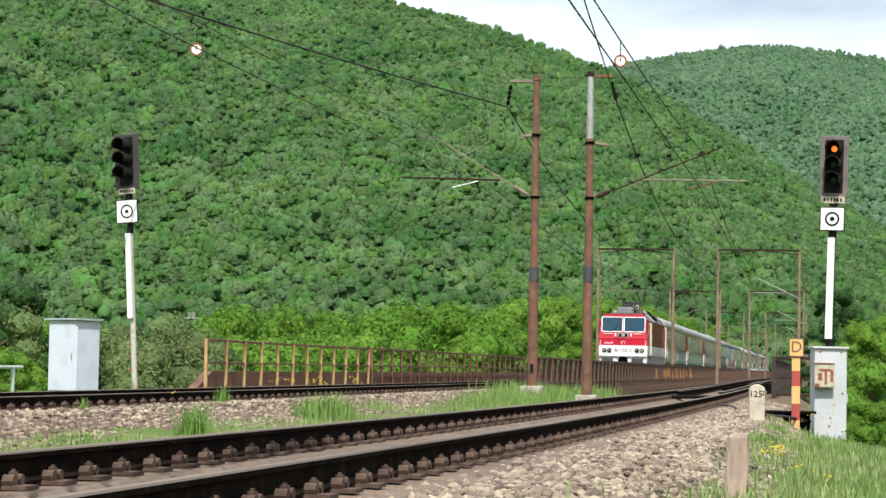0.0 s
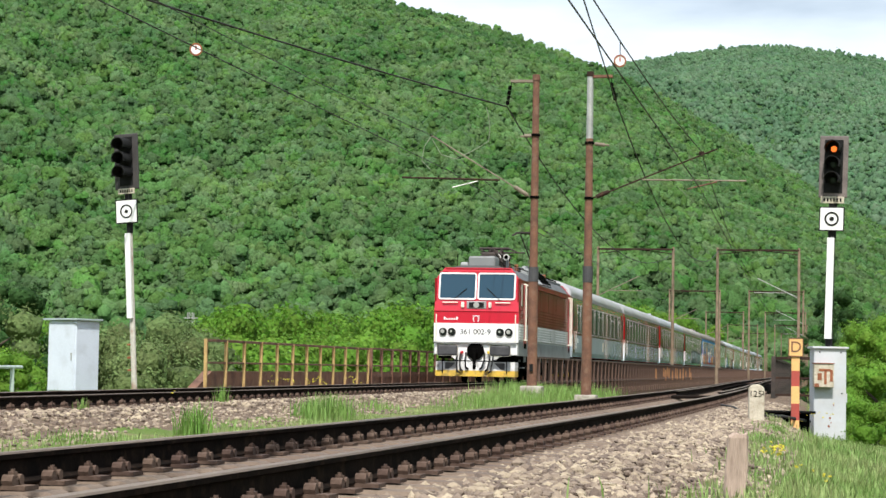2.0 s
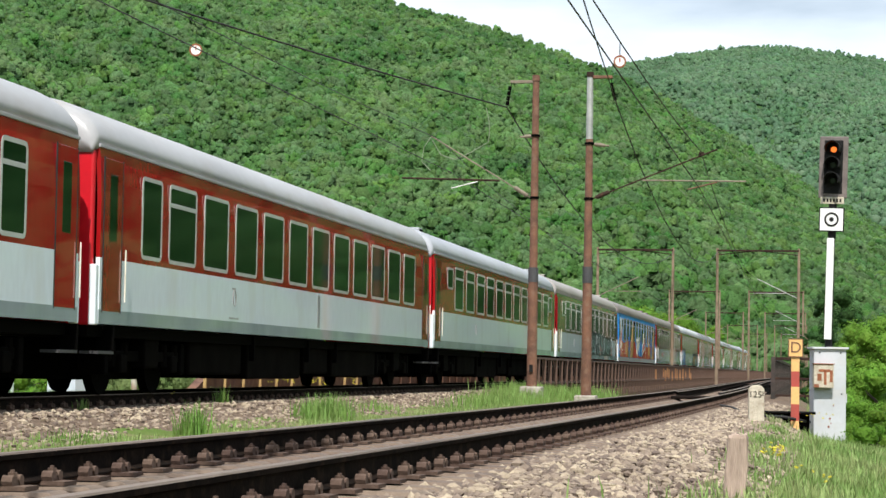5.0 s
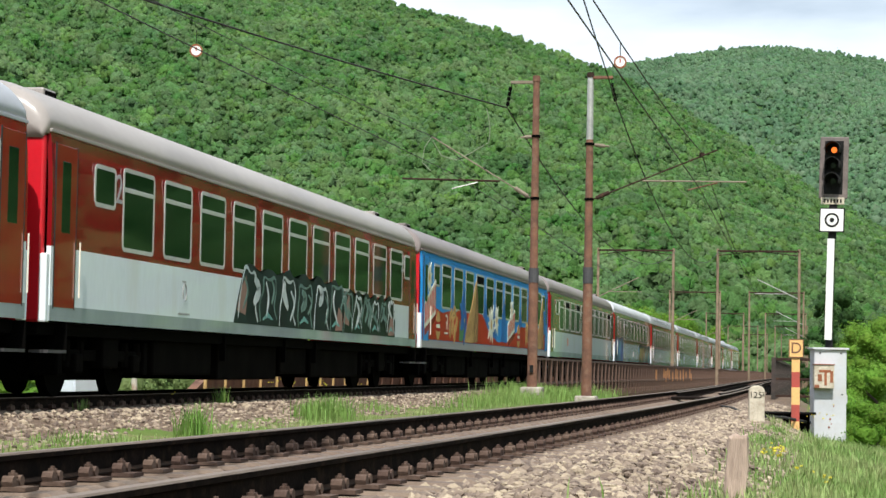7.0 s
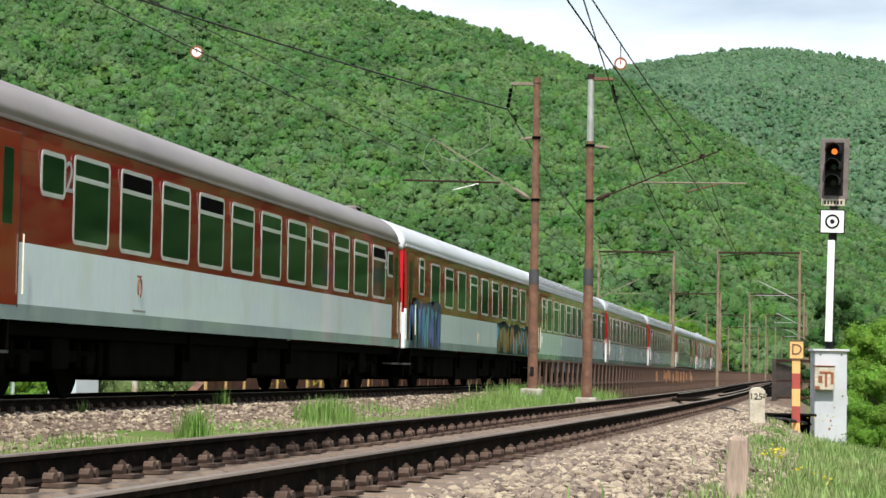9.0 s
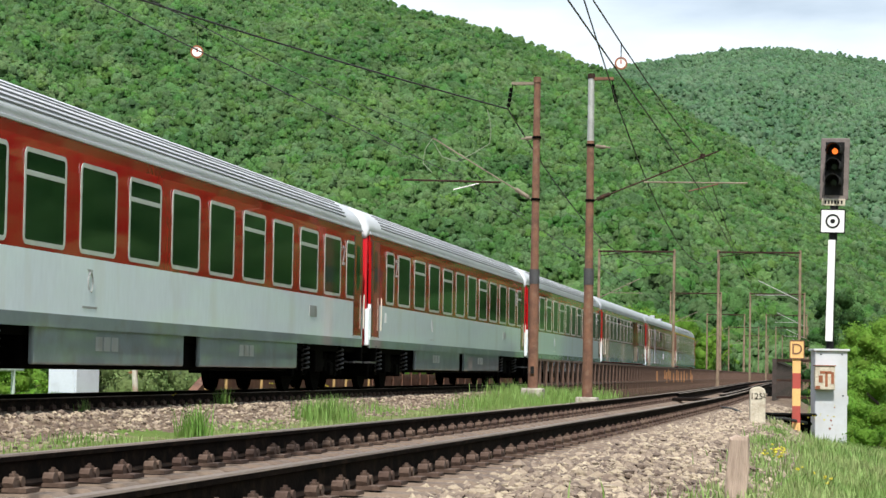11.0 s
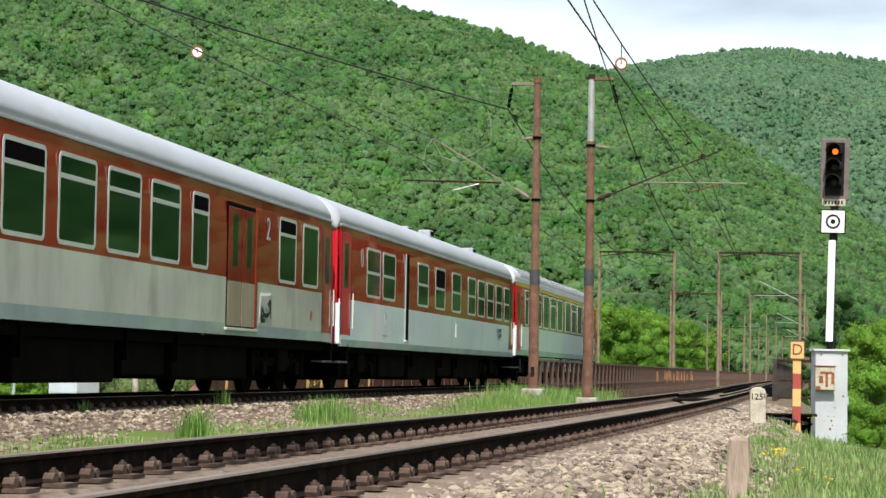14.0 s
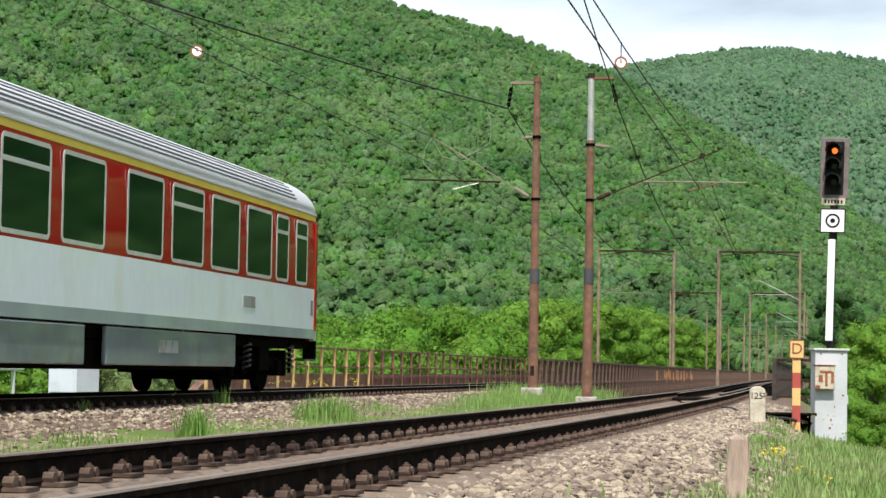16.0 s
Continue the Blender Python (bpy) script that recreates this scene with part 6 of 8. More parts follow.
        flat_shape(c, "flower_heart", oval(base + 0.5 * k, 1.25 + 0.62 * k, 0.07, 0.07, 8), TAN_PALE, 0.0096)
    for base, k in ((8.2, 1.0), (23.9, 0.82)):
        w = flat_shape(c, "painted_wafer", [(base - 1.15 * k, 1.25), (base + 0.5 * k, 1.25), (base + 0.5 * k, 1.6), (base + 1.0 * k, 3.1), (base + 0.78 * k, 3.0), (base + 0.1 * k, 2.3), (base - 0.45 * k, 1.95)], TAN, 0.0084, "tan wafer wedge with a dark side")
        flat_shape(c, "wafer_side", [(base + 0.5 * k, 1.25), (base + 1.3 * k, 1.3), (base + 1.35 * k, 2.2), (base + 1.02 * k, 3.12), (base + 0.85 * k, 2.6), (base + 0.62 * k, 1.7)], WAFER_DARK, 0.0086, "", w)
        for i in range(11):
            u = (i + 0.5) / 11
            x_a, z_a = base + (-1.1 + 1.9 * u) * k, 1.28 + 0.3 * u
            part("wafer_groove", ribbon([(x_a, z_a), (x_a + 0.12, z_a + 0.45 + 0.85 * u * u)], [0.014, 0.01], -1.4203), WAFER_DARK, w)
        for i in range(4):
            part("wafer_layer", ribbon([(base + (0.62 + 0.17 * i) * k, 1.3), (base + (0.9 + 0.1 * i) * k, 2.4)], [0.016, 0.01], -1.4206), TAN, w)


def build_coaches():
    L = LENGTHS
    lab = "red and white coach with "
    steps = lambda a, d, n: [a + d * i for i in range(n)]
    c = coach(1, lab + "grey roof behind the engine", roof=ROOF_MID, line=1.95, windows=[(2.8, 2.64, 0.92, 1.24, "hopper", False)] + even_windows(0, 9, steps(4.39, 1.963, 9), 0, 1.5, 1.24, 2.64, hop=(1, 4, 7)) + [(21.95, 2.64, 0.9, 1.24, "hopper", False)], doors=DOORS(L[0], COACH_RED))
    class_mark(c, 3.45, 2.95)
    emblem(c, 7.4, 1.62)
    part("notice", boxm(13.2, 13.75, -1.418, -1.405, 1.35, 1.78, 0.003), STONE_WHITE, c, "cream notice plate")
    part("data_mark", boxm(2.35, 2.6, -1.416, -1.405, 1.62, 1.82, 0.003), FACE_WHITE, c)
    c = coach(2, lab + "dull grey roof", roof=ROOF_MID, line=1.95, windows=[(2.75, 2.64, 1.0, 1.24, "fixed", False)] + even_windows(0, 11, steps(4.33, 1.9, 11), 0, 1.48, 1.24, 2.64, hop=(0,)), doors=DOORS(L[1], COACH_BROWN))
    emblem(c, 7.4, 1.62)
    part("streak", boxm(13.6, 13.8, -1.416, -1.405, 1.25, 1.9, 0.003), LOCO_GREY, c, "grey dirt streak")

    def bmz(index, label, roof, red=None, white=None, opened=(), small=(False, False), shift=0.0, doors=None, grey=None):
        return coach(index, label, red=red, white=white, roof=roof, grey=grey, windows=[small_window(2.52 + shift, small[0])] + even_windows(0, 11, steps(4.03 + shift, 1.955, 11), 0, 1.48, 1.22, 2.7, hop=tuple(range(11)), opened=opened) + [small_window(25.0 + shift, small[1])], doors=doors or DOORS(L[index - 1], COACH_BROWN), vents=((L[index - 1] - 1.9, -0.5), (2.2, -0.5)))
    c = bmz(3, lab + "light roof and divided windows", ROOF_LIGHT, shift=0.3)
    class_mark(c, 24.75, 2.95)
    emblem(c, 7.4, 1.62)
    c = bmz(4, lab + "pale brown roof and large dark graffiti", ROOF_BEIGE, red=COACH_DULL, small=(True, False))
    class_mark(c, 3.12, 2.95)
    class_mark(c, 24.3, 3.0)
    emblem(c, 6.4, 1.62)
    wild_letters(c, 9.55, 17.95, 1.21, 2.2, 6, SPRAY_DARK, (SPRAY_PALE, SPRAY_GREEN), 3, "large black and silver graffiti letters", SPRAY_PINK)
    wild_letters(c, 17.9, 23.5, 1.21, 2.06, 6, SPRAY_BOTTLE, (SPRAY_GREEN, SPRAY_PALE), 6, "dark green graffiti letters", SPRAY_PINK)
    # the coach in advertising paint
    c = bmz(5, "coach covered in blue and red advertising with flowers", ROOF_DARK, red=BLUE_WRAP, white=BLUE_WRAP, opened=(3,), small=(False, True), doors=DOORS(L[4], BLUE_WRAP), grey=ROOF_MID)
    advertising(c)
    c = bmz(6, lab + "sooty brown roof and open windows", ROOF_DARK, red=COACH_DULL, opened=(1, 3, 10), small=(False, True))
    class_mark(c, 3.12, 2.95)
    class_mark(c, 24.3, 3.0)
    emblem(c, 6.2, 1.62, RUST_BRIGHT)
    c = coach(7, lab + "light roof, blue graffiti by the door", red=COACH_BROWN, roof=ROOF_SILVER, windows=[(2.45, 2.85, 0.72, 0.95, "hopper", False)] + even_windows(0, 9, steps(4.43, 2.13, 9), 0, 1.34, 1.12, 2.72, hop=(1, 3, 5, 7)), doors=DOORS(L[6], COACH_BROWN), line=1.98)
    sprayed_panel(c, 0.75, 5.3, 1.02, 2.3, SPRAY_NAVY, (SPRAY_TEAL, SPRAY_BLUE, SPRAY_PURPLE, SPRAY_BLUE, SPRAY_TEAL_PALE, SPRAY_DARK), 8, "blue, teal and violet graffiti panel", 34)
    sprayed_panel(c, 15.5, 23.6, 1.04, 2.1, SPRAY_DARK, (SPRAY_OCHRE, SPRAY_GREEN, GRAFFITI_YELLOW, SPRAY_OCHRE, SPRAY_TEAL), 9, "ochre and green graffiti", 36)
    part("notice", boxm(11.6, 12.0, -1.418, -1.405, 1.3, 1.6, 0.003), STONE_WHITE, c, "cream notice plate")
    for k in (8, 9, 10):
        c = coach(k, lab + "ribbed silver roof and grey skirts", roof=ROOF_SILVER, red=COACH_ORANGE, line=1.93, sole=(0.95, 1.13), windows=[(2.62, 2.6, 0.94, 1.24, "hopper", k == 10)] + even_windows(0, 10, steps(4.34, 2.07, 10), 0, 1.52, 1.24, 2.6, hop=(1, 3, 6, 8) if k == 8 else (1, 3, 6)) + [(24.72, 2.6, 0.94, 1.24, "hopper", False)], doors=DOORS(L[k - 1], COACH_BROWN), skirt=True, ribs=True, grey=SKIRT)
        class_mark(c, 3.35, 2.85)
        class_mark(c, 23.98, 2.85)
        emblem(c, 8.2, 1.6)
        part("vent_grille", boxm(21.0, 21.6, -1.42, -1.405, 1.5, 1.72, 0.006), LOCO_GREY, c)
        part("data_mark", boxm(2.05, 2.25, -1.416, -1.405, 1.55, 1.78, 0.003), FACE_WHITE, c)
    c = coach(11, lab + "dull brown side and dirty lower panels", red=COACH_BROWN, white=COACH_DIRTY, windows=even_windows(0, 7, steps(2.99, 1.965, 7), 0, 1.5, 1.24, 2.68, hop=tuple(range(7)), opened=(3,)) + [(16.64, 2.68, 0.95, 1.24, "hopper", True), (22.4, 2.68, 1.3, 1.24, "hopper", True), (24.24, 2.68, 1.3, 1.24, "fixed", False)], doors=((0.98, 0.8, COACH_RED), (L[10] - 0.95, 0.8, COACH_BROWN)), vents=((1.2, -0.3),))
    dr = part("double_door", boxm(18.2, 20.1, -1.42, -1.39, 1.15, 3.3, 0.02), UNDER_BROWN, c, "recessed double door, red above and tan below")
    for xa, xb in ((18.26, 19.12), (19.16, 20.0)):
        part("door_leaf", boxm(xa, xb, -1.427, -1.41, 1.95, 3.22, 0.008), COACH_DULL, dr)
        part("door_foot", boxm(xa, xb, -1.427, -1.41, 1.18, 1.945, 0.008), COACH_TAN, dr, "tan lower door panel")
        part("door_pane", boxm(xa + 0.28, xb - 0.28, -1.431, -1.42, 2.2, 3.1, 0.006), PANE, dr)
    part("door_edge", boxm(20.02, 20.16, -1.436, -1.4, 1.15, 3.3, 0.01), COACH_BROWN, dr)
    part("door_sill", boxm(18.15, 20.2, -1.45, -1.4, 1.1, 1.15, 0.01), ALU, dr)
    class_mark(c, 20.95, 2.98)
    part("rust_mark", disc_on_side(24.35, 1.52, 0.1), RUST_BRIGHT, c)
    graffiti(c, 20.45, 21.25, 1.27, 1.8, COACH_DIRTY, (SPRAY_BLACK, LOCO_GREY), 4, "small black scrawl", 0.05, 8)
    c = coach(12, "red-brown and white buffet coach with plain light roof", red=COACH_ORANGE, line=1.96, sole=(0.95, 1.1), windows=[(x_, 2.64, 1.5, 1.12, "half", x_ == 12.34) for x_ in (3.71, 5.47, 9.84, 12.34, 14.92)] + even_windows(0, 5, steps(17.6, 1.79, 5), 0, 1.36, 1.12, 2.64, kind="half"), doors=((0.85, 0.9, CAR_RED), (L[11] - 0.95, 0.8, COACH_BROWN)), vents=((13.6, -0.75), (12.2, -0.4), (21.8, -0.6)))
    s_ = part("service_door", boxm(7.5, 7.86, -1.428, -1.39, 1.2, 3.3, 0.01), UNDER, c, "open dark service doorway")
    part("door_edge", boxm(7.44, 7.5, -1.432, -1.4, 1.2, 3.3, 0.01), COACH_GREY, s_)
    part("door_sill", boxm(7.42, 7.92, -1.45, -1.4, 1.15, 1.2, 0.01), ALU, s_)
    emblem(c, 5.1, 1.6)
    part("notice", boxm(14.85, 15.1, -1.418, -1.405, 1.4, 1.78, 0.003), FACE_WHITE, c)
    for dx_, w_ in ((0.0, 0.1), (0.24, 0.1)):
        flat_shape(c, "company_mark", [(22.6 + dx_, 1.82), (22.6 + dx_ + w_, 1.82), (22.76 + dx_ + w_, 1.46), (22.76 + dx_, 1.46)], SPRAY_NAVY, 0.006, "dark blue slanted mark")
    for z_ in (1.76, 1.6):
        flat_shape(c, "company_mark", [(23.05, z_ - 0.07), (23.5, z_ - 0.02), (23.62, z_ + 0.06), (23.05, z_ + 0.06)], SPRAY_NAVY, 0.006, "dark blue slanted mark")
    class_mark(c, 2.45, 2.9, "0")
    c = coach(13, "red and white coach with silver roof and yellow stripe", roof=ROOF_SILVER, red=COACH_ORANGE, line=2.03, sole=(1.04, 1.23), windows=[(3.0, 2.7, 0.94, 1.25, "hopper", False), (4.5, 2.7, 0.94, 1.25, "hopper", False)] + [(x_, 2.7, 1.74, 1.25, k_, False) for x_, k_ in ((6.2, "hopper"), (8.4, "fixed"), (10.55, "hopper"), (12.71, "fixed"), (15.39, "fixed"), (17.56, "hopper"), (19.74, "fixed"), (21.95, "fixed"))] + [(23.61, 2.7, 0.94, 1.25, "hopper", False), (25.11, 2.7, 0.94, 1.25, "hopper", False)], doors=((0.95, 0.8, CAR_RED),), skirt=True, ribs=True, stripe=YELLOW_LINE, ends=COACH_RED)
    class_mark(c, 3.75, 3.0, "1")
    emblem(c, 6.1, 1.62)
    for k_ in range(3):
        part("lettering_bar", boxm(3.68, 3.84, -1.415, -1.405, 2.42 - 0.12 * k_, 2.47 - 0.12 * k_), ROOF_LIGHT, c)
    part("vent_grille", boxm(20.9, 21.7, -1.42, -1.405, 1.52, 1.72, 0.006), LOCO_GREY, c)
    part("end_door", boxm(26.2, 26.38, -1.424, -1.395, 1.2, 3.36, 0.01), COACH_RED, c)
    part("data_mark", boxm(25.9, 26.1, -1.416, -1.405, 1.5, 1.8, 0.003), SKIRT, c)


def disc_on_side(x, z, r):
    return rodm((x, -1.417, z), (x, -1.4, z), r, seg=14)


build_coaches()


# ---- line-side things ----
def torus_ring(y0, y1, cx, cz, r, w, seg=24):
    """A flat ring in the x-z plane, between two depths."""
    bm = bmesh.new()
    rows = []
    for rr in (r - w / 2, r + w / 2):
        for y in (y0, y1):
            rows.append([bm.verts.new((cx + rr * math.cos(2 * math.pi * i / seg), y, cz + rr * math.sin(2 * math.pi * i / seg))) for i in range(seg)])
    a, b, c, d = rows
    for i in range(seg):
        j = (i + 1) % seg
        for p_, q_ in ((a, b), (b, d), (d, c), (c, a)):
            bm.faces.new((p_[i], p_[j], q_[j], q_[i]))
    bmesh.ops.recalc_face_normals(bm, faces=bm.faces)
    return bm


def disc(cx, cz, r, y0, y1, seg=24):
    return rodm((cx, y0, cz), (cx, y1, cz), r, seg=seg)


def mast_left():
    m = thing("catenary_mast", "rusty tubular mast with a cantilever over the main track", "catenary mast", "catenary masts")
    x, y = 11.35, -3.62
    bm = bmesh.new()
    rod(bm, (x, y, -0.5), (x, y, 3.0), 0.145, 0.132, seg=16)
    rod(bm, (x, y, 3.0), (x, y, 8.55), 0.116, 0.092, seg=16)
    rod(bm, (x, y, 8.5), (x, y, 8.66), 0.112, 0.105, seg=16)
    part("tube", bm, RUST, m, "rusty brown steel tube")
    part("sleeve", rodm((x, y, 2.9), (x, y, 3.3), 0.142, seg=16), BUFFER, m, "dark band with worn lettering")
    part("base", boxm(x - 0.3, x + 0.3, y - 0.3, y + 0.3, -0.6, 0.02, 0.04), CONCRETE, m, "concrete footing")
    part("plate", boxm(x - 0.19, x - 0.16, y - 0.05, y + 0.05, 0.42, 0.62), BLACK, m)
    part("top_bracket", boxm(x - 0.05, x + 0.05, y, y + 0.72, 8.44, 8.52, 0.01), STEEL_PALE, m)
    bm = bmesh.new()
    for k in range(4):
        rod(bm, (x - 0.05, y + 0.72 + k * 0.02, 8.35 - k * 0.14), (x - 0.05, y + 0.74 + k * 0.02, 8.24 - k * 0.14), 0.05, seg=8)
    rod(bm, (x - 0.05, y + 0.68, 8.45), (x - 0.08, y + 0.8, 7.75), 0.012, seg=5)
    part("insulator", bm, UNDER_BROWN, m)
    bm = bmesh.new()
    rod(bm, (x, y, 6.97), (x - 0.05, y + 0.42, 6.93), 0.026, seg=8)
    rod(bm, (x - 0.02, y + 0.1, 6.96), (x - 0.05, y + 0.3, 6.94), 0.052, seg=8)
    part("stay_insulator", bm, STEEL_PALE, m)
    bm = bmesh.new()
    rod(bm, (x, y + 0.1, 5.24), (x - 0.45, y + 2.86, 6.92), 0.019, seg=8)
    rod(bm, (x - 0.03, y + 0.2, 5.3), (x - 0.1, y + 0.55, 5.52), 0.06, seg=8)
    part("cantilever_tube", bm, STEEL_PALE, m)
    part("registration_arm", rodm((x - 0.2, y + 0.95, 5.7), (x - 0.64, y + 3.63, 5.73), 0.028, seg=8), RUST_DARK, m)
    part("steady_arm", rodm((x - 0.3, y + 1.55, 5.66), (x - 0.42, y + 2.26, 5.47), 0.018, seg=8), GALV, m, "bright steady arm")
    for z in (5.24, 6.97):
        part("clamp", rodm((x, y, z - 0.035), (x, y, z + 0.035), 0.13, seg=16), UNDER, m)
    loop = [(x - 0.24 + 0.02 * i, y + 1.36 - 0.1 * math.sin(i * 0.5), 7.73 - 0.19 * i) for i in range(6)]
    loop += [(x - 0.2, y + 1.75, 6.5), (x - 0.25, y + 2.2, 6.28), (x - 0.3, y + 2.6, 6.4), (x - 0.42, y + 2.83, 6.8)]
    wire_curve("jumper", loop, 0.014, COPPER, m, "pale green jumper cable")
    wire_curve("jumper", [(x - 0.45, y + 2.86, 6.9), (x - 0.48, y + 3.05, 6.6), (x - 0.5, y + 3.1, 6.2), (x - 0.5, y + 2.85, 5.95)], 0.012, COPPER, m)
    return m


def mast_right():
    m = thing("catenary_mast", "brown tubular mast with silvery top beside the tracks", "catenary mast", "catenary masts")
    x, y = 11.62, -5.1
    bm = bmesh.new()
    rod(bm, (x, y, -0.5), (x, y, 3.0), 0.148, 0.132, seg=16)
    rod(bm, (x, y, 3.0), (x, y, 6.9), 0.118, 0.1, seg=16)
    part("tube", bm, RUST, m, "rusty brown steel tube")
    part("top_tube", rodm((x, y, 6.85), (x, y, 8.68), 0.096, 0.086, seg=16), GALV, m, "silvery unpainted top")
    part("cap", rodm((x, y, 8.64), (x, y, 8.78), 0.108, 0.1, seg=16), RUST_DARK, m)
    part("sleeve", rodm((x, y, 2.9), (x, y, 3.35), 0.142, seg=16), BUFFER, m, "dark band with worn lettering")
    part("base", boxm(x - 0.3, x + 0.3, y - 0.3, y + 0.3, -0.7, -0.2, 0.04), CONCRETE, m, "concrete footing")
    part("top_bracket", boxm(x - 0.05, x + 0.08, y - 0.62, y, 8.6, 8.68, 0.01), RUST, m)
    bm = bmesh.new()
    for k in range(4):
        rod(bm, (x + 0.1, y - 0.58 - k * 0.03, 8.48 - k * 0.13), (x + 0.1, y - 0.6 - k * 0.03, 8.38 - k * 0.13), 0.05, seg=8)
    rod(bm, (x + 0.1, y - 0.56, 8.62), (x + 0.12, y - 0.72, 7.92), 0.012, seg=5)
    part("insulator", bm, UNDER_BROWN, m)
    bm = bmesh.new()
    rod(bm, (x, y, 6.78), (x + 0.08, y - 0.54, 6.72), 0.026, seg=8)
    rod(bm, (x + 0.02, y - 0.15, 6.76), (x + 0.08, y - 0.42, 6.73), 0.052, seg=8)
    part("stay_insulator", bm, STEEL_PALE, m)
    bm = bmesh.new()
    rod(bm, (x, y - 0.1, 5.24), (x + 0.6, y - 3.5, 6.68), 0.021, seg=8)
    rod(bm, (x + 0.03, y - 0.2, 5.28), (x + 0.1, y - 0.55, 5.44), 0.06, seg=8)
    part("cantilever_tube", bm, RUST_DARK, m)
    part("registration_arm", rodm((x + 0.25, y - 1.46, 5.78), (x + 0.75, y - 4.3, 5.8), 0.022, seg=8), STEEL_PALE, m)
    part("steady_arm", rodm((x + 0.6, y - 3.5, 5.76), (x + 0.5, y - 2.7, 5.55), 0.02, seg=8), RUST, m)
    part("wire_clamp", boxm(x + 0.52, x + 0.6, y - 3.14, y - 3.0, 6.52, 6.6), RUST_DARK, m)
    for z in (5.24, 6.78):
        part("clamp", rodm((x, y, z - 0.035), (x, y, z + 0.035), 0.13, seg=16), UNDER, m)
    return m


mast_left()
mast_right()


def portal(x, ya, yb, h, label):
    m = thing("catenary_portal", label, "catenary portal", "portals over the bridge")
    for y in (ya, yb):
        part("post", rodm((x, y, -1.5), (x, y, h), 0.11, 0.085, seg=10), PORTAL_BROWN, m)
    b = part("beam", boxm(x - 0.1, x + 0.1, yb, ya, h - 0.22, h - 0.1, 0.01), RUST_DARK, m)
    bm = bmesh.new()
    rod(bm, (x, yb, h - 0.45), (x, (ya + yb) / 2, h - 0.16), 0.03, seg=5)
    rod(bm, (x, ya, h - 0.45), (x, (ya + yb) / 2, h - 0.16), 0.03, seg=5)
    part("brace", bm, RUST_DARK, m)
    bm = bmesh.new()
    s = 1 if ya > 0 else -1
    y = ya if ya > 0 else yb
    rod(bm, (x, y, 5.4), (x, y - s * 2.7, 6.7), 0.03, seg=6)
    rod(bm, (x, y - s * 0.8, 5.75), (x, y - s * 2.9, 5.75), 0.022, seg=6)
    part("cantilever", bm, GALV if ya < 0 else STEEL_PALE, m)
    return m


for x_ in (92, 163, 236, 310, 385):
    portal(x_, 2.75, -2.2, 8.65, "slender steel catenary portal over the bridge track")
    portal(x_ + 1, -5.05, -10.35, 8.7, "slender steel catenary portal over the second bridge track")


def wires():
    def wire(name, pts, r, material, label):
        o = wire_curve(name, pts, r, material)
        tagged(o, label, "overhead wire", "overhead wires")
    A = (11.27, -2.82, 7.76)
    wire("feeder_wire", sag((-35, 12.3, 9.75), A, 0.5), 0.022, WIRE, "thick dark feeder wire hung from a mast")
    wire("feeder_wire", sag(A, (92, -2.4, 8.5), 2.3, 30), 0.02, WIRE, "dark feeder wire sagging between masts")
    B = (11.74, -5.82, 7.93)
    wire("feeder_wire", sag((-66, -9.6, 9.3), B, 0.25), 0.017, WIRE, "dark feeder wire hung from a mast")
    wire("feeder_wire", sag(B, (93, -5.1, 8.5), 2.2, 30), 0.02, WIRE, "dark feeder wire sagging between masts")
    far_c = [(-70, 0.2, 5.95), (-35, 0.0, 5.98), (11, -1.3, 5.92), (92, 0.25, 5.9), (163, -0.25, 5.9), (310, 0.2, 5.9)]
    wire("contact_wire", far_c, 0.011, WIRE, "thin contact wire over the main track")
    wire("messenger_wire", sag((-66, 0, 7.0), (11, -0.95, 6.85), 0.6) + sag((11, -0.95, 6.85), (92, 0, 6.8), 0.9)[1:], 0.009, WIRE, "thin messenger wire over the main track")
    wire("contact_wire", [(-70, -8.2, 5.45), (-20, -7.92, 5.5), (12.1, -8.15, 5.55), (93, -7.6, 5.6), (164, -7.8, 5.6), (311, -7.7, 5.6)], 0.014, WIRE, "contact wire over the second track")
    wire("messenger_wire", sag((-64, -8.0, 6.7), (12.15, -8.15, 6.62), 0.9) + sag((12.15, -8.15, 6.62), (93, -7.7, 6.8), 1.0)[1:], 0.013, WIRE, "messenger wire over the second track")
    for px_, (x, y, z), r in ((0, (-9.18, 0.0, 6.26), 0.105), (1, (-17.2, -8.565, 4.79), 0.078)):
        d = thing("wire_disc", "round white disc with a red rim hung on the overhead wire", "sign", "discs on the wires")
        fw = (Vector((x, y, z)) - EYE).normalized()
        at = Matrix.Translation((x, y, z)) @ Matrix.Rotation(math.atan2(-fw.x, fw.y), 4, "Z")
        d.matrix_world = at
        part("plate", disc(0, 0, r, 0.0, 0.012), WHITE, d)
        part("rim", torus_ring(-0.006, 0.014, 0, 0, r, r * 0.28), RUST_BRIGHT, d, "rusty red rim")
        part("stroke", boxm(-r * 0.12, r * 0.12, -0.006, 0.0, -r * 0.1, r * 0.62), SIGN_RED, d)
        part("hanger", rodm((0, 0.006, r), (0, 0.006, r * 3.6), 0.007, seg=5), BLACK, d)


wires()


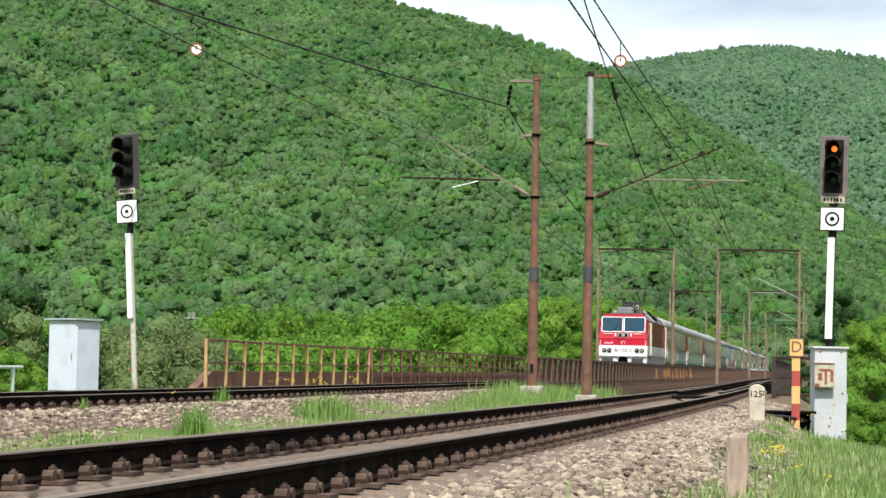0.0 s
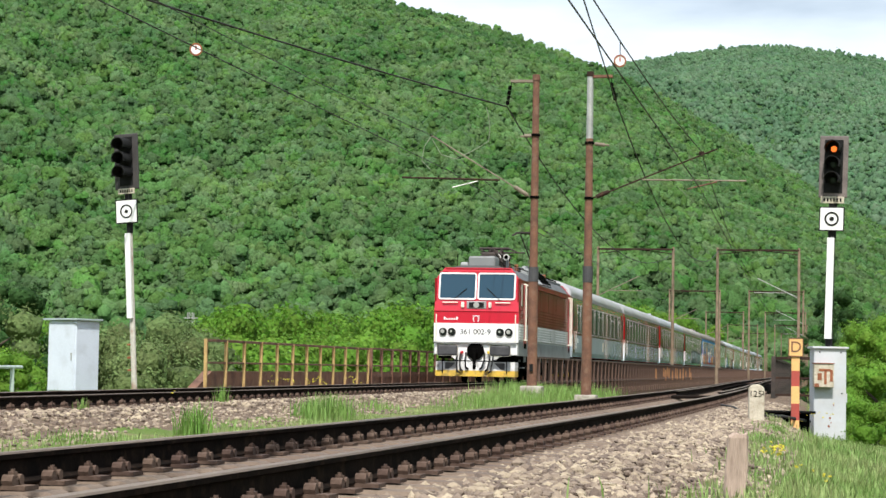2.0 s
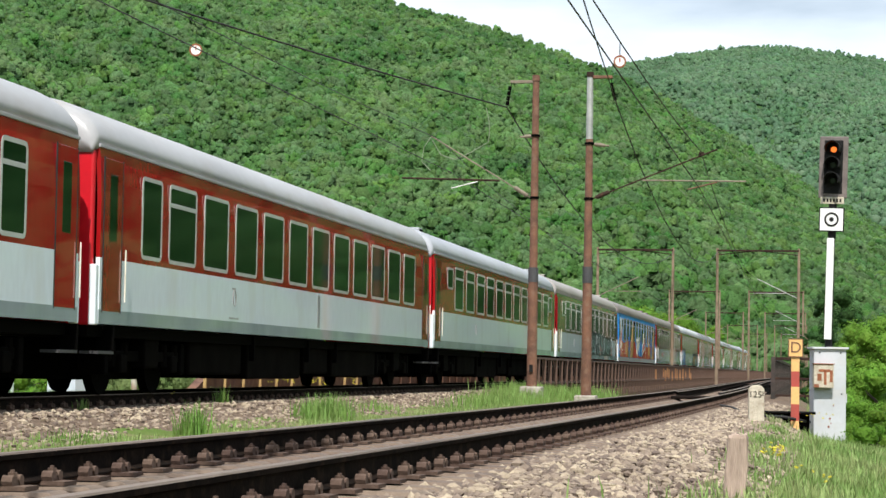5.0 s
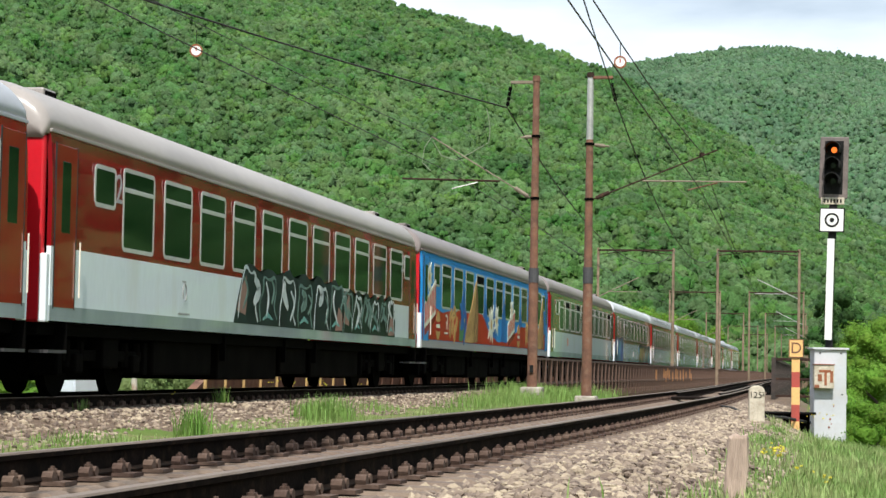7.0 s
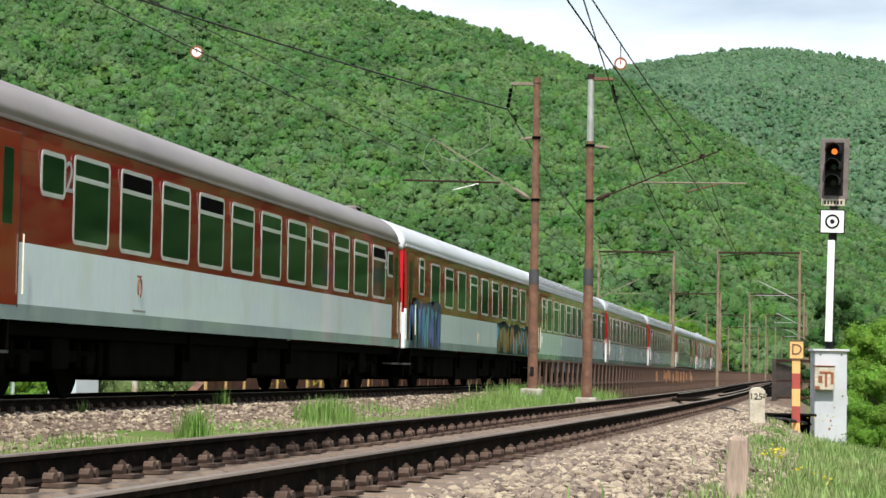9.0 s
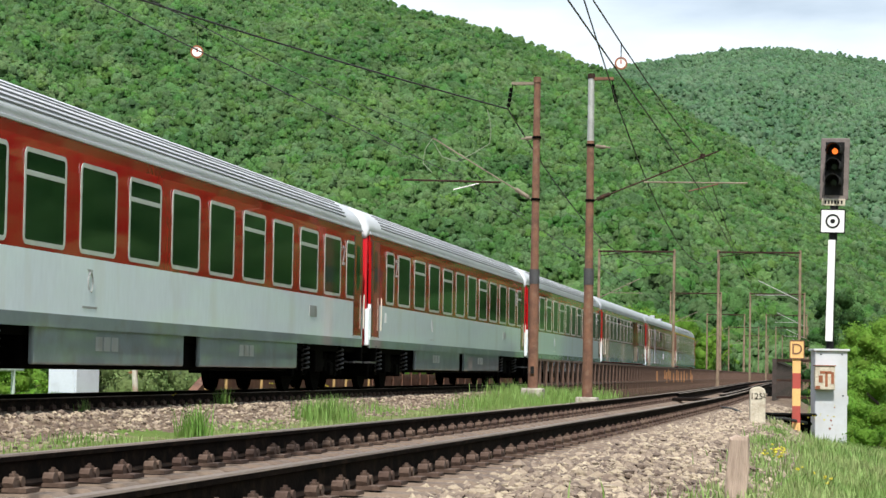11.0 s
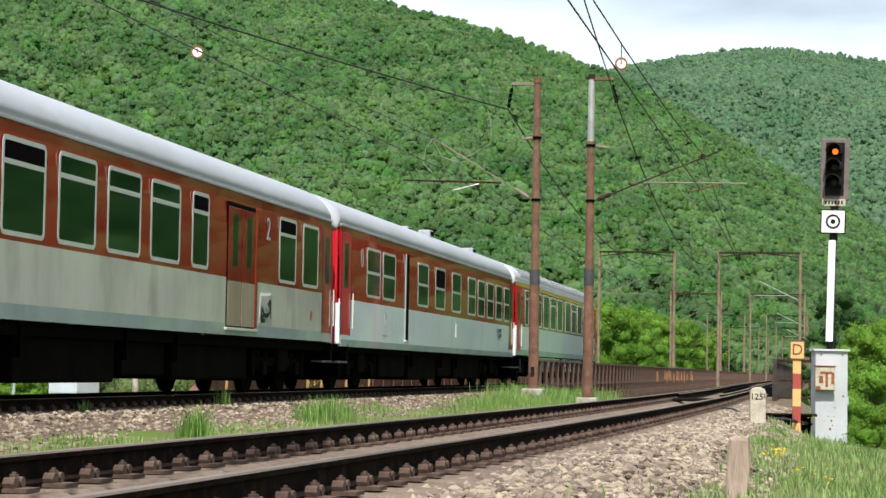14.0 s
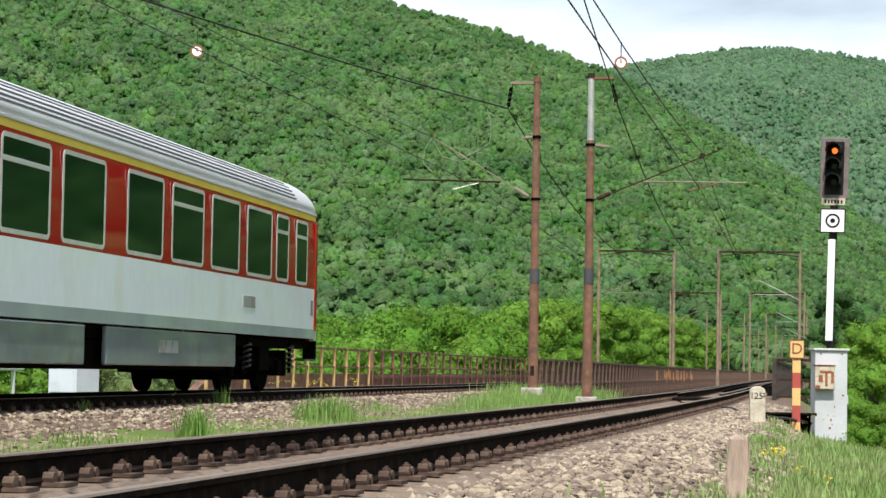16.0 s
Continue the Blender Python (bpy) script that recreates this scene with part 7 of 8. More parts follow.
def light_signal(name, label, x, y, z0, head_z, lit, tall, board, turn, drop, grow):
    """A three-lamp colour light signal on a pole, with its number plate and a white target plate. It faces -x."""
    s = thing(name, label, "railway signal", "colour light signals", pose(x, y, 0, 0, 0, turn))
    # in its own space the signal faces -y
    w = 0.245 * grow
    hh = 1.07 * (1 + 0.7 * (grow - 1))
    part("pole", rodm((0, 0.09, z0), (0, 0.09, head_z - 0.2), 0.062, 0.055, seg=12), POLE_PAINT if lit is None else BLACK, s, "weathered steel pole")
    hd = part("head", boxm(-w, w, 0.0, 0.05, head_z, head_z + hh, 0.02), board, s, "background board with chamfered top")
    part("housing", boxm(-0.15, 0.15, 0.05, 0.3, head_z + 0.06, head_z + hh - 0.07, 0.03), BLACK, s)
    part("lamp_strip", boxm(-0.16, 0.16, -0.01, 0.0, head_z + 0.08, head_z + hh - 0.07, 0.004), BLACK, hd)
    for k in range(3):
        zc = head_z + (0.84 - 0.27 * k) * hh / 1.07
        bm = bmesh.new()
        seg = 14
        r = 0.138 * grow
        # the hood, open below
        ring = []
        for dep, rr in ((0.0, r), (-0.33 * grow, r * 0.95)):
            ring.append([bm.verts.new((rr * math.cos(radians(-25 + 230 * i / seg)), dep, zc + rr * math.sin(radians(-25 + 230 * i / seg)))) for i in range(seg + 1)])
            ring.append([bm.verts.new((rr * 0.9 * math.cos(radians(-25 + 230 * i / seg)), dep, zc + rr * 0.9 * math.sin(radians(-25 + 230 * i / seg)))) for i in range(seg + 1)])
        for i in range(seg):
            for p_, q_ in ((0, 2), (1, 3), (2, 3)):
                bm.faces.new((ring[p_][i], ring[p_][i + 1], ring[q_][i + 1], ring[q_][i]))
        bmesh.ops.recalc_face_normals(bm, faces=bm.faces)
        part("hood", bm, BLACK, hd, "black lamp hood")
        part("backing", disc(0, zc, 0.128, -0.012, 0.0), BLACK, hd)
        part("lamp", disc(0, zc, 0.05, -0.03, 0.0), AMBER if (lit == k) else PANE_DARK, hd, "glowing amber lamp" if lit == k else "unlit dark lamp")
    zp = head_z - 0.04
    np_ = part("number_plate", boxm(-0.2, 0.2, -0.03, -0.01, zp - 0.06, zp + 0.06, 0.006), STONE_WHITE, s, "small pale plate with unreadable marks")
    for i in range(6):
        xx = -0.15 + i * 0.055
        part("mark", boxm(xx, xx + 0.03, -0.034, -0.028, zp - 0.03, zp + 0.03), BLACK, np_)
    part("bracket", boxm(-0.05, 0.05, -0.01, 0.06, zp - 0.32, zp - 0.05), BLACK, s)
    zt = zp - drop
    q = 1 + 1.35 * (grow - 1)
    tp = part("target_plate", boxm(-0.215 * q, 0.215 * q, -0.04, -0.02, zt - 0.21 * q, zt + 0.21 * q, 0.006), BLACK, s, "dark-edged square plate")
    part("white_field", boxm(-0.195 * q, 0.195 * q, -0.046, -0.038, zt - 0.19 * q, zt + 0.19 * q), WHITE, tp)
    part("ring", torus_ring(-0.052, -0.044, 0, zt, 0.108 * q, 0.032), BLACK, tp)
    part("dot", disc(0, zt, 0.04, -0.052, -0.044), BLACK, tp)
    part("upper_pole", rodm((0, 0.09, tall[1]), (0, 0.09, head_z), 0.07, seg=12), BLACK, s, "dark upper pole")
    part("white_board", boxm(-0.068, 0.052, -0.035, 0.03, tall[0], tall[1], 0.006), WHITE, s, "long white mast board")
    return s


sl = light_signal("light_signal", "unlit three-lamp signal with white target plate behind the track", -2.9, 3.05, -0.4, 4.07, None, (1.28, 3.12), SIGNAL_GREY, -100, 0.44, 1.18)
for z_ in (0.15, 0.42, 0.7):
    part("climbing_step", boxm(-0.13, -0.02, 0.04, 0.14, z_, z_ + 0.04, 0.01), RUST_BRIGHT, sl, "rusty climbing step")
sr = light_signal("light_signal", "signal showing one amber light above a white target plate", -9.6, -11.5, 0.9, 3.52, 0, (1.09, 2.83), BOARD_BROWN, -97, 0.33, 1.0)
sl.matrix_world = Matrix.Translation((-2.9, 3.19, -0.06)) @ Matrix.Rotation(radians(-3.2), 4, 'X') @ Matrix.Translation((2.9, -3.1, 0.2)) @ sl.matrix_world
sr.matrix_world = Matrix.Translation((-9.6, -11.5, 0.9)) @ Matrix.Rotation(radians(1.3), 4, 'X') @ Matrix.Translation((9.6, 11.5, -0.9)) @ sr.matrix_world


def relay_cabinet():
    c = thing("relay_cabinet", "pale grey-blue metal cabinet standing beside the track", "cabinet", "", pose(-5.0, 3.72, 0, 0, 0, -25))
    body = part("body", boxm(-0.33, 0.33, -0.4, 0.4, -0.3, 1.3, 0.015), CAB_WHITE, c)
    bm = bmesh.new()
    box(bm, -0.4, 0.36, -0.47, 0.5, 1.31, 1.35, 0.008)
    part("roof", bm, COACH_GREY, c, "thin overhanging grey lid")
    part("door", boxm(-0.345, -0.33, -0.36, 0.36, -0.12, 1.25, 0.006), CAB_WHITE, c)
    part("handle", boxm(-0.36, -0.345, -0.3, -0.27, 0.5, 0.65, 0.004), GALV, c)
    part("plinth", boxm(-0.36, 0.36, -0.44, 0.44, -0.45, -0.28, 0.01), CONCRETE, c)
    return c


relay_cabinet()


def trackside_box():
    c = thing("signal_cabinet", "tall worn grey cabinet with a rusty small box on it", "cabinet", "", pose(-9.6, -11.5, 0.06, 0, 0, -90 + 10))
    body = part("body", boxm(-0.275, 0.275, -0.22, 0.22, -0.95, 0.86, 0.012), CAB_WORN, c)
    part("lid", boxm(-0.31, 0.31, -0.26, 0.26, 0.86, 0.895, 0.006), CAB_WORN, c, "flat overhanging lid")
    sm = part("small_box", boxm(-0.3, 0.04, -0.36, -0.22, 0.2, 0.6, 0.01), STONE_WHITE, c, "small rusty white box")
    part("small_lid", boxm(-0.31, 0.05, -0.375, -0.21, 0.6, 0.615, 0.003), RUST_BRIGHT, sm)
    for bx, bz, bw, bh in ((-0.22, 0.47, 0.2, 0.045), (-0.13, 0.25, 0.045, 0.25), (-0.24, 0.32, 0.07, 0.12), (-0.03, 0.3, 0.05, 0.2), (-0.295, 0.205, 0.08, 0.06)):
        part("rust_stain", boxm(bx, bx + bw, -0.3635, -0.355, bz, bz + bh, 0.002), RUST_BRIGHT, sm)
    for bx, bz in ((-0.18, 0.8), (0.18, 0.8), (0.2, 0.1)):
        part("bolt", disc(bx, bz, 0.014, -0.228, -0.21, 8), BLACK, body)
    part("hinge", boxm(0.265, 0.29, -0.23, -0.2, -0.05, 0.1, 0.004), CAB_WORN, body)
    for bx, bz, r in ((0.06, -0.1, 0.012), (0.0, -0.32, 0.018), (0.02, -0.4, 0.012), (-0.02, -0.46, 0.02)):
        part("rust_spot", disc(bx, bz, r, -0.224, -0.215, 8), RUST_BRIGHT, body)
    return c


trackside_box()


def text_mesh(body, size, extrude=0.003):
    fc = bpy.data.curves.new("letters", "FONT")
    fc.body, fc.size, fc.align_x, fc.align_y, fc.extrude = body, size, "CENTER", "CENTER", extrude
    tmp = bpy.data.objects.new("letters", fc)
    me = bpy.data.meshes.new_from_object(tmp)
    bpy.data.objects.remove(tmp)
    me.materials.clear()
    return me


def d_sign():
    s = thing("lineside_sign", "orange sign with a letter on a red and yellow banded post", "sign", "", pose(-11.7, -10.97, 0, 0, 0, -90 + 8))
    for i, (a, b, mt) in enumerate(((-0.8, -0.27, SIGN_YELLOW), (-0.27, 0.0, SIGN_RED), (0.0, 0.28, SIGN_YELLOW), (0.28, 0.53, SIGN_RED), (0.53, 0.77, SIGN_YELLOW))):
        part("post_band", boxm(-0.065, 0.065, 0.0, 0.04, a, b), mt, s)
    pl = part("plate", boxm(-0.12, 0.12, -0.02, 0.0, 0.76, 1.06, 0.012), SIGN_YELLOW, s)
    for k in ((-0.12, -0.106), (0.106, 0.12)):
        part("edge", boxm(k[0], k[1], -0.024, -0.018, 0.76, 1.06), RUST, pl)
    for k in ((0.76, 0.774), (1.046, 1.06)):
        part("edge", boxm(-0.12, 0.12, -0.024, -0.018, k[0], k[1]), RUST, pl)
    o = mesh_part("letter", text_mesh("D", 0.25), RUST, pl)
    o.matrix_local = Matrix.Translation((0, -0.022, 0.91)) @ Matrix.Rotation(math.pi / 2, 4, "X")


d_sign()


def km_stone():
    s = thing("kilometre_stone", "limewashed kilometre stone with rounded top and dark digits", "milestone", "", pose(-14.6, -10.42, 0, 0, 0, -90 + 6))
    bm = bmesh.new()
    prof = [(-0.115, -0.35), (0.115, -0.35), (0.115, 0.24)] + [(0.115 * math.cos(radians(a)), 0.24 + 0.075 * math.sin(radians(a))) for a in range(15, 180, 15)] + [(-0.115, 0.24)]
    a = [bm.verts.new((x, -0.075, z)) for x, z in prof]
    b = [bm.verts.new((x, 0.075, z)) for x, z in prof]
    bm.faces.new(a)
    bm.faces.new(b[::-1])
    k = len(prof)
    for i in range(k):
        bm.faces.new((a[i], b[i], b[(i + 1) % k], a[(i + 1) % k]))
    bmesh.ops.recalc_face_normals(bm, faces=bm.faces)
    bmesh.ops.bevel(bm, geom=list(bm.edges), offset=0.012, segments=1, affect="EDGES")
    part("stone", bm, STONE_WHITE, s)
    o = mesh_part("digits", text_mesh("125", 0.13), UNDER_BROWN, s)
    o.matrix_local = Matrix.Translation((-0.02, -0.078, 0.17)) @ Matrix.Rotation(math.pi / 2, 4, "X")
    o = mesh_part("digits", text_mesh("2", 0.085), UNDER_BROWN, s)
    o.matrix_local = Matrix.Translation((0.092, -0.078, 0.185)) @ Matrix.Rotation(math.pi / 2, 4, "X")


km_stone()


def wooden_stub():
    s = thing("wooden_stub", "weathered split wooden post stub in the grass", "post", "", pose(-33.0, -10.78, 0, 0, 3, -90))
    bm = bmesh.new()
    box(bm, -0.066, 0.066, -0.055, 0.055, -0.6, 0.1, 0.02)
    bmesh.ops.subdivide_edges(bm, edges=list(bm.edges), cuts=3, use_grid_fill=True)
    for v in bm.verts:
        v.co += Vector((noise.noise(v.co * 9), noise.noise(v.co * 9 + Vector((5, 0, 0))), noise.noise(v.co * 14) * (2.2 if v.co.z > 0.08 else 0.3))) * 0.02
    part("stub", bm, OLD_WOOD, s)


wooden_stub()


# ---- bridge railings ----
def railing(name, label, y, x0, x1, step, top, bottom, post, mats, rails, x_solid=None):
    """A railing of posts and rails along the bridge; posts are single parts, the far ones share one."""
    r = thing(name, label, "railing", "bridge railings")
    bm = boxm(-post[0] / 2, post[0] / 2, -post[1] / 2, post[1] / 2, bottom, top, 0.006)
    me = bpy.data.meshes.new("post")
    bm.to_mesh(me)
    bm.free()
    me.materials.append(mats[0])
    n = 0
    x = x0
    while x < x1 and n < 150:
        o = mesh_part("post", me, mats[0], r)
        o.matrix_local = Matrix.Translation((x + random.uniform(-0.05, 0.05), y, random.uniform(-0.015, 0.01))) @ Matrix.Rotation(random.gauss(0, 0.006), 4, "X")
        x += step
        n += 1
    if x < x1:
        bm = bmesh.new()
        while x < x1:
            box(bm, x - post[0] / 2, x + post[0] / 2, y - post[1] / 2, y + post[1] / 2, bottom, top)
            x += step
        o = part("far_posts", bm, mats[0], r)
        o["kind"] = "stuff"
    for z, h, d in rails:
        part("rail", boxm(x0 - 0.05, x1, y - d / 2, y + d / 2, z - h / 2, z + h / 2, 0.005), mats[1], r)
    return r


railing("bridge_railing", "pale rusty railing along the approach to the bridge", 2.5, 0.45, 18.6, 1.63, 1.04, -0.25, (0.075, 0.075), (RUST_PALE, RUST), ((1.02, 0.06, 0.06), (0.5, 0.045, 0.04)))
railing("bridge_railing", "brown rusty railing on the outer edge of the bridge", 2.55, 19.1, 330, 1.63, 1.05, -0.25, (0.09, 0.09), (RUST, RUST), ((1.04, 0.06, 0.06), (0.5, 0.05, 0.05), (0.2, 0.1, 0.05)))
railing("bridge_railing", "dark brown bridge railing between the tracks with yellow graffiti", -2.4, 20.5, 420, 1.6, 0.84, -0.55, (0.11, 0.14), (RUST_MID, RUST_MID), ((0.86, 0.07, 0.1), (0.05, 0.08, 0.05)))
railing("bridge_railing", "dark brown railing along the outer side of the second bridge", -10.2, 11.6, 330, 1.6, 0.9, -0.6, (0.1, 0.12), (PANTO, PANTO), ((0.9, 0.09, 0.12), (0.35, 0.06, 0.06), (-0.1, 0.06, 0.06)))
# the return of the outer railing at the bridge end
rr_ = bpy.data.objects["bridge_railing.003"]
for y_ in (-10.75, -11.25):
    part("post", boxm(11.55, 11.65, y_ - 0.05, y_ + 0.05, -1.0, 0.92, 0.006), RUST_DARK, rr_)
for z_, h_ in ((0.9, 0.08), (0.36, 0.06), (-0.1, 0.06)):
    part("rail", boxm(11.57, 11.63, -11.3, -10.26, z_ - h_ / 2, z_ + h_ / 2, 0.005), RUST_DARK, rr_)
paint_x = np.arange(20.5 + 1.6 * 34, 20.5 + 1.6 * 57, 1.6)
for i, x_ in enumerate(paint_x):
    o = part("graffiti_patch", boxm(x_ - 0.068, x_ - 0.05, -2.46, -2.335, -0.1 + 0.3 * random.random(), 0.45 + 0.33 * random.random()), GRAFFITI_YELLOW, bpy.data.objects["bridge_railing.002"], "yellow spray paint on the posts")


def bridge_deck(name, label, y0, y1, x0, x1, skip):
    d = tagged(new(name), label, "bridge deck", kind="structure")
    for s, ye in ((1, y1), (-1, y0)):
        part("girder", boxm(x0, x1, ye - 0.12, ye + 0.12, -1.6, -0.3, 0.02), RUST, d, "rusty edge girder")
    part("floor", boxm(x0 + 0.2, x1, y0 + 0.13, y1 - 0.13, -0.5, -0.36), RUST_DARK, d)
    bm = bmesh.new()
    for i in range(100):
        x = x0 + 0.8 + i * 0.62
        box(bm, x - 0.12, x + 0.12, y0 + 0.2, y1 - 0.2, -0.355, -0.18)
    o = part("timbers", bm, UNDER_BROWN, d, "dark bridge timbers")
    return d


bridge_deck("bridge_far", "steel girder bridge deck under the main track", -2.3, 2.45, 19.5, 500, True)
bridge_deck("bridge_near", "steel girder bridge deck under the second track", -10.1, -6.3, 22.0, 500, True)
ab = tagged(new("abutment"), "concrete abutment at the bridge end", "abutment", kind="structure")
part("wall", boxm(18.6, 19.6, -11.0, 3.2, -8, -0.62, 0.05), CONCRETE, ab)
# curb beam at the foot of the outer railing, with a sloping end
bm = extrude_profile([(2.78, -0.3), (3.0, -0.3), (3.0, 0.3), (2.78, 0.3)], 1.9, 330)
for v in bm.verts:
    if v.co.x < 2 and v.co.z < 0:
        v.co.x -= 1.9
tagged(part("curb_beam", bm, RUST, None), "rusty steel curb beam along the bridge edge", "beam", kind="structure")
for s in (-1, 1):
    rail_along("guard_rail", lambda x, s=s: near_y(x) + s * 0.5, list(np.arange(3.0, 60, 2.0)) + [100, 300], near_track, 0.03)
part("guard_rail_end", boxm(1.9, 3.1, near_y(2.5) - 0.56, near_y(2.5) + 0.56, -0.13, -0.06, 0.02), RAIL_SIDE, near_track)


def pale_fence():
    f = thing("pipe_railing", "pale green pipe railing beside the cabinet", "railing")
    for x_ in (-14.5, -12.4, -10.3, -8.2, -6.1):
        part("post", rodm((x_, 4.6, -0.5), (x_, 4.6, 0.34), 0.045, seg=8), GREEN_RAIL, f)
    part("top_rail", rodm((-16, 4.6, 0.32), (-5.6, 4.6, 0.34), 0.035, seg=8), GREEN_RAIL, f)


pale_fence()


def cable_trough():
    c = thing("cable", "black cable crossing the ballast to a dark junction box", "cable")
    pts = [(-5.6, -9.5, -0.14), (-7.2, -9.8, -0.15), (-8.8, -10.0, -0.19), (-10.6, -10.2, -0.22), (-12.0, -10.45, -0.2), (-12.2, -10.8, -0.2), (-11.0, -11.2, -0.3)]
    wire_curve("hose", pts, 0.028, RUBBER, c)
    j = thing("junction_box", "low dark metal junction box in the grass", "box")
    part("case", boxm(-11.2, -10.4, -11.2, -10.45, -0.6, -0.17, 0.02), UNDER, j)
    part("lid", boxm(-11.4, -10.2, -11.3, -10.25, -0.17, -0.14, 0.01), UNDER_BROWN, j)


cable_trough()


def pylon():
    x, y, z = sight(340, 600, 420)
    p_ = thing("power_pylon", "small grey lattice pylon far off among trees", "pylon", "", pose(x, y, z - 3))
    h = 8.2
    bm = bmesh.new()
    c4 = [(-1, -1), (1, -1), (1, 1), (-1, 1)]
    for i in range(4):
        a, b = c4[i], c4[(i + 1) % 4]
        rod(bm, (a[0] * 0.75, a[1] * 0.75, 0), (a[0] * 0.5, a[1] * 0.5, h), 0.07, seg=4)
        for k in range(6):
            z0, z1 = h * k / 6, h * (k + 1) / 6
            w0, w1 = 0.75 - 0.25 * k / 6, 0.75 - 0.25 * (k + 1) / 6
            rod(bm, (a[0] * w0, a[1] * w0, z0), (b[0] * w1, b[1] * w1, z1), 0.045, seg=4)
    part("lattice", bm, GALV, p_)
    part("crossarm", boxm(-0.2, 0.2, -1.4, 1.4, h - 1.2, h - 1.0), GALV, p_)


pylon()


# ---- trees, bushes, grass, stones ----
def tree(name, label, x, y, z0, h, w, material, lobes=26, quads=110, leaf=0.24, group="trees along the bank", low=0.25, category="tree"):
    """A trunk with limbs and a crown of many uneven leafy lobes."""
    t = thing(name, label, category, group, pose(x, y, z0))
    bm = bmesh.new()
    top = Vector((random.uniform(-0.1, 0.1) * w, random.uniform(-0.1, 0.1) * w, h * 0.6))
    rod(bm, (0, 0, -0.3), top, 0.035 * h, 0.015 * h, seg=8)
    for k in range(6):
        a = random.uniform(0, 6.28)
        b = top * random.uniform(0.35, 0.9)
        rod(bm, b, b + Vector((math.cos(a) * w * 0.33, math.sin(a) * w * 0.33, h * random.uniform(0.1, 0.25))), 0.012 * h, 0.005 * h, seg=5)
    part("trunk", bm, BARK, t)
    cs, rs = [], []
    for k in range(lobes):
        u = random.uniform(low, 1.0)
        spread = math.sin(math.pi * min(0.93, max(0.08, (u - low) / (1.02 - low) * 0.8 + 0.15))) ** 0.7
        a, r = random.uniform(0, 6.28), math.sqrt(random.random()) * w * 0.5 * spread
        cs.append((math.cos(a) * r, math.sin(a) * r, h * u * 0.93))
        rs.append(w * random.uniform(0.1, 0.19))
    v, f = clumps(cs, rs, int(quads * 1.75), leaf * 0.42, (1, 1, 0.85), True, 1, 0.78, (0.72, 1.2))
    mesh_part("crown", raw_mesh("crown", v, f), material, t, "", True)
    return t


random.seed(11)
# the bright row behind the railing
for px_, top_, d_, mt in ((395, 565, 84, BUSH), (440, 547, 88, BUSH), (500, 566, 82, BUSH), (548, 560, 86, BUSH), (600, 560, 92, BUSH), (655, 548, 96, BUSH), (705, 565, 94, BUSH),
                          (752, 552, 104, BUSH), (805, 543, 112, BUSH), (850, 552, 118, BUSH), (900, 535, 128, BUSH), (955, 528, 140, BUSH), (1005, 524, 156, BUSH), (1052, 528, 180, BUSH), (1100, 545, 205, BUSH), (1150, 548, 245, BUSH), (1205, 562, 310, BUSH), (1250, 585, 390, BUSH)):
    w_ = min(8.5, 6.4 * d_ / 100 + 1.5)
    d_ = max(d_, (20 + w_ / 2) * 3711 / (1436 - px_))
    x_, y_, zt = sight(px_, top_, d_)
    zb = -4.0
    tree("tree", "bright green leafy tree behind the bridge railing", x_, y_, zb, zt - zb, w_, mt, 40, 120, 0.26, low=0.2)
for px_, top_, d_ in ((470, 600, 74), (560, 605, 76), (640, 602, 80), (730, 600, 88), (830, 596, 98), (930, 590, 110), (1030, 590, 132), (1120, 600, 215), (350, 612, 72), (410, 606, 72), (1190, 606, 290)):
    d_ = max(d_, 20 * 3711 / (1436 - px_))
    x_, y_, zt = sight(px_, top_, d_)
    tree("bush", "bright green bush behind the bridge railing", x_, y_, -3.6, zt + 3.6, 6.0, BUSH, 30, 120, 0.26, "bushes along the bank", 0.1, "bush")
for px_, top_, d_ in ((200, 596, 62), (275, 575, 66), (318, 600, 64), (235, 620, 60), (345, 590, 80)):
    x_, y_, zt = sight(px_, top_, d_)
    tree("bush", "grey-green willow bush behind the track", x_, y_, -2.5, zt + 2.5, 4.6, BUSH_GREY, 30, 150, 0.2, "bushes along the bank", 0.1, "bush")
for px_, top_, d_, mt in ((20, 492, 56, BUSH_DARK), (-40, 500, 52, BUSH_GREY), (55, 575, 58, BUSH), (100, 580, 66, BUSH), (150, 600, 70, BUSH), (5, 630, 49, BUSH), (60, 640, 50, BUSH)):
    x_, y_, zt = sight(px_, top_, d_)
    tree("bush", "sparse green shrub behind the pale railing", x_, y_, -1.2, zt + 1.2, 3.2, mt, 26, 130, 0.2, "bushes along the bank", 0.1, "bush")
# the bright trees along the far end of the bridge
for k_ in range(24):
    px_ = 1105 + 11.5 * k_ + random.uniform(-4, 4)
    w_ = random.uniform(7, 10)
    d_ = (19 + w_ / 2 + random.uniform(0, 8)) * 3711 / (1438 - px_)
    x_, y_, zt = sight(px_, float(np.interp(px_, (1100, 1200, 1300, 1390), (540, 560, 582, 606))) + random.uniform(-8, 14), d_)
    tree("tree", "bright green leafy tree behind the bridge railing", x_, y_, -5.0, zt + 5.0, w_, BUSH, 30, 90, 0.3, low=0.15)
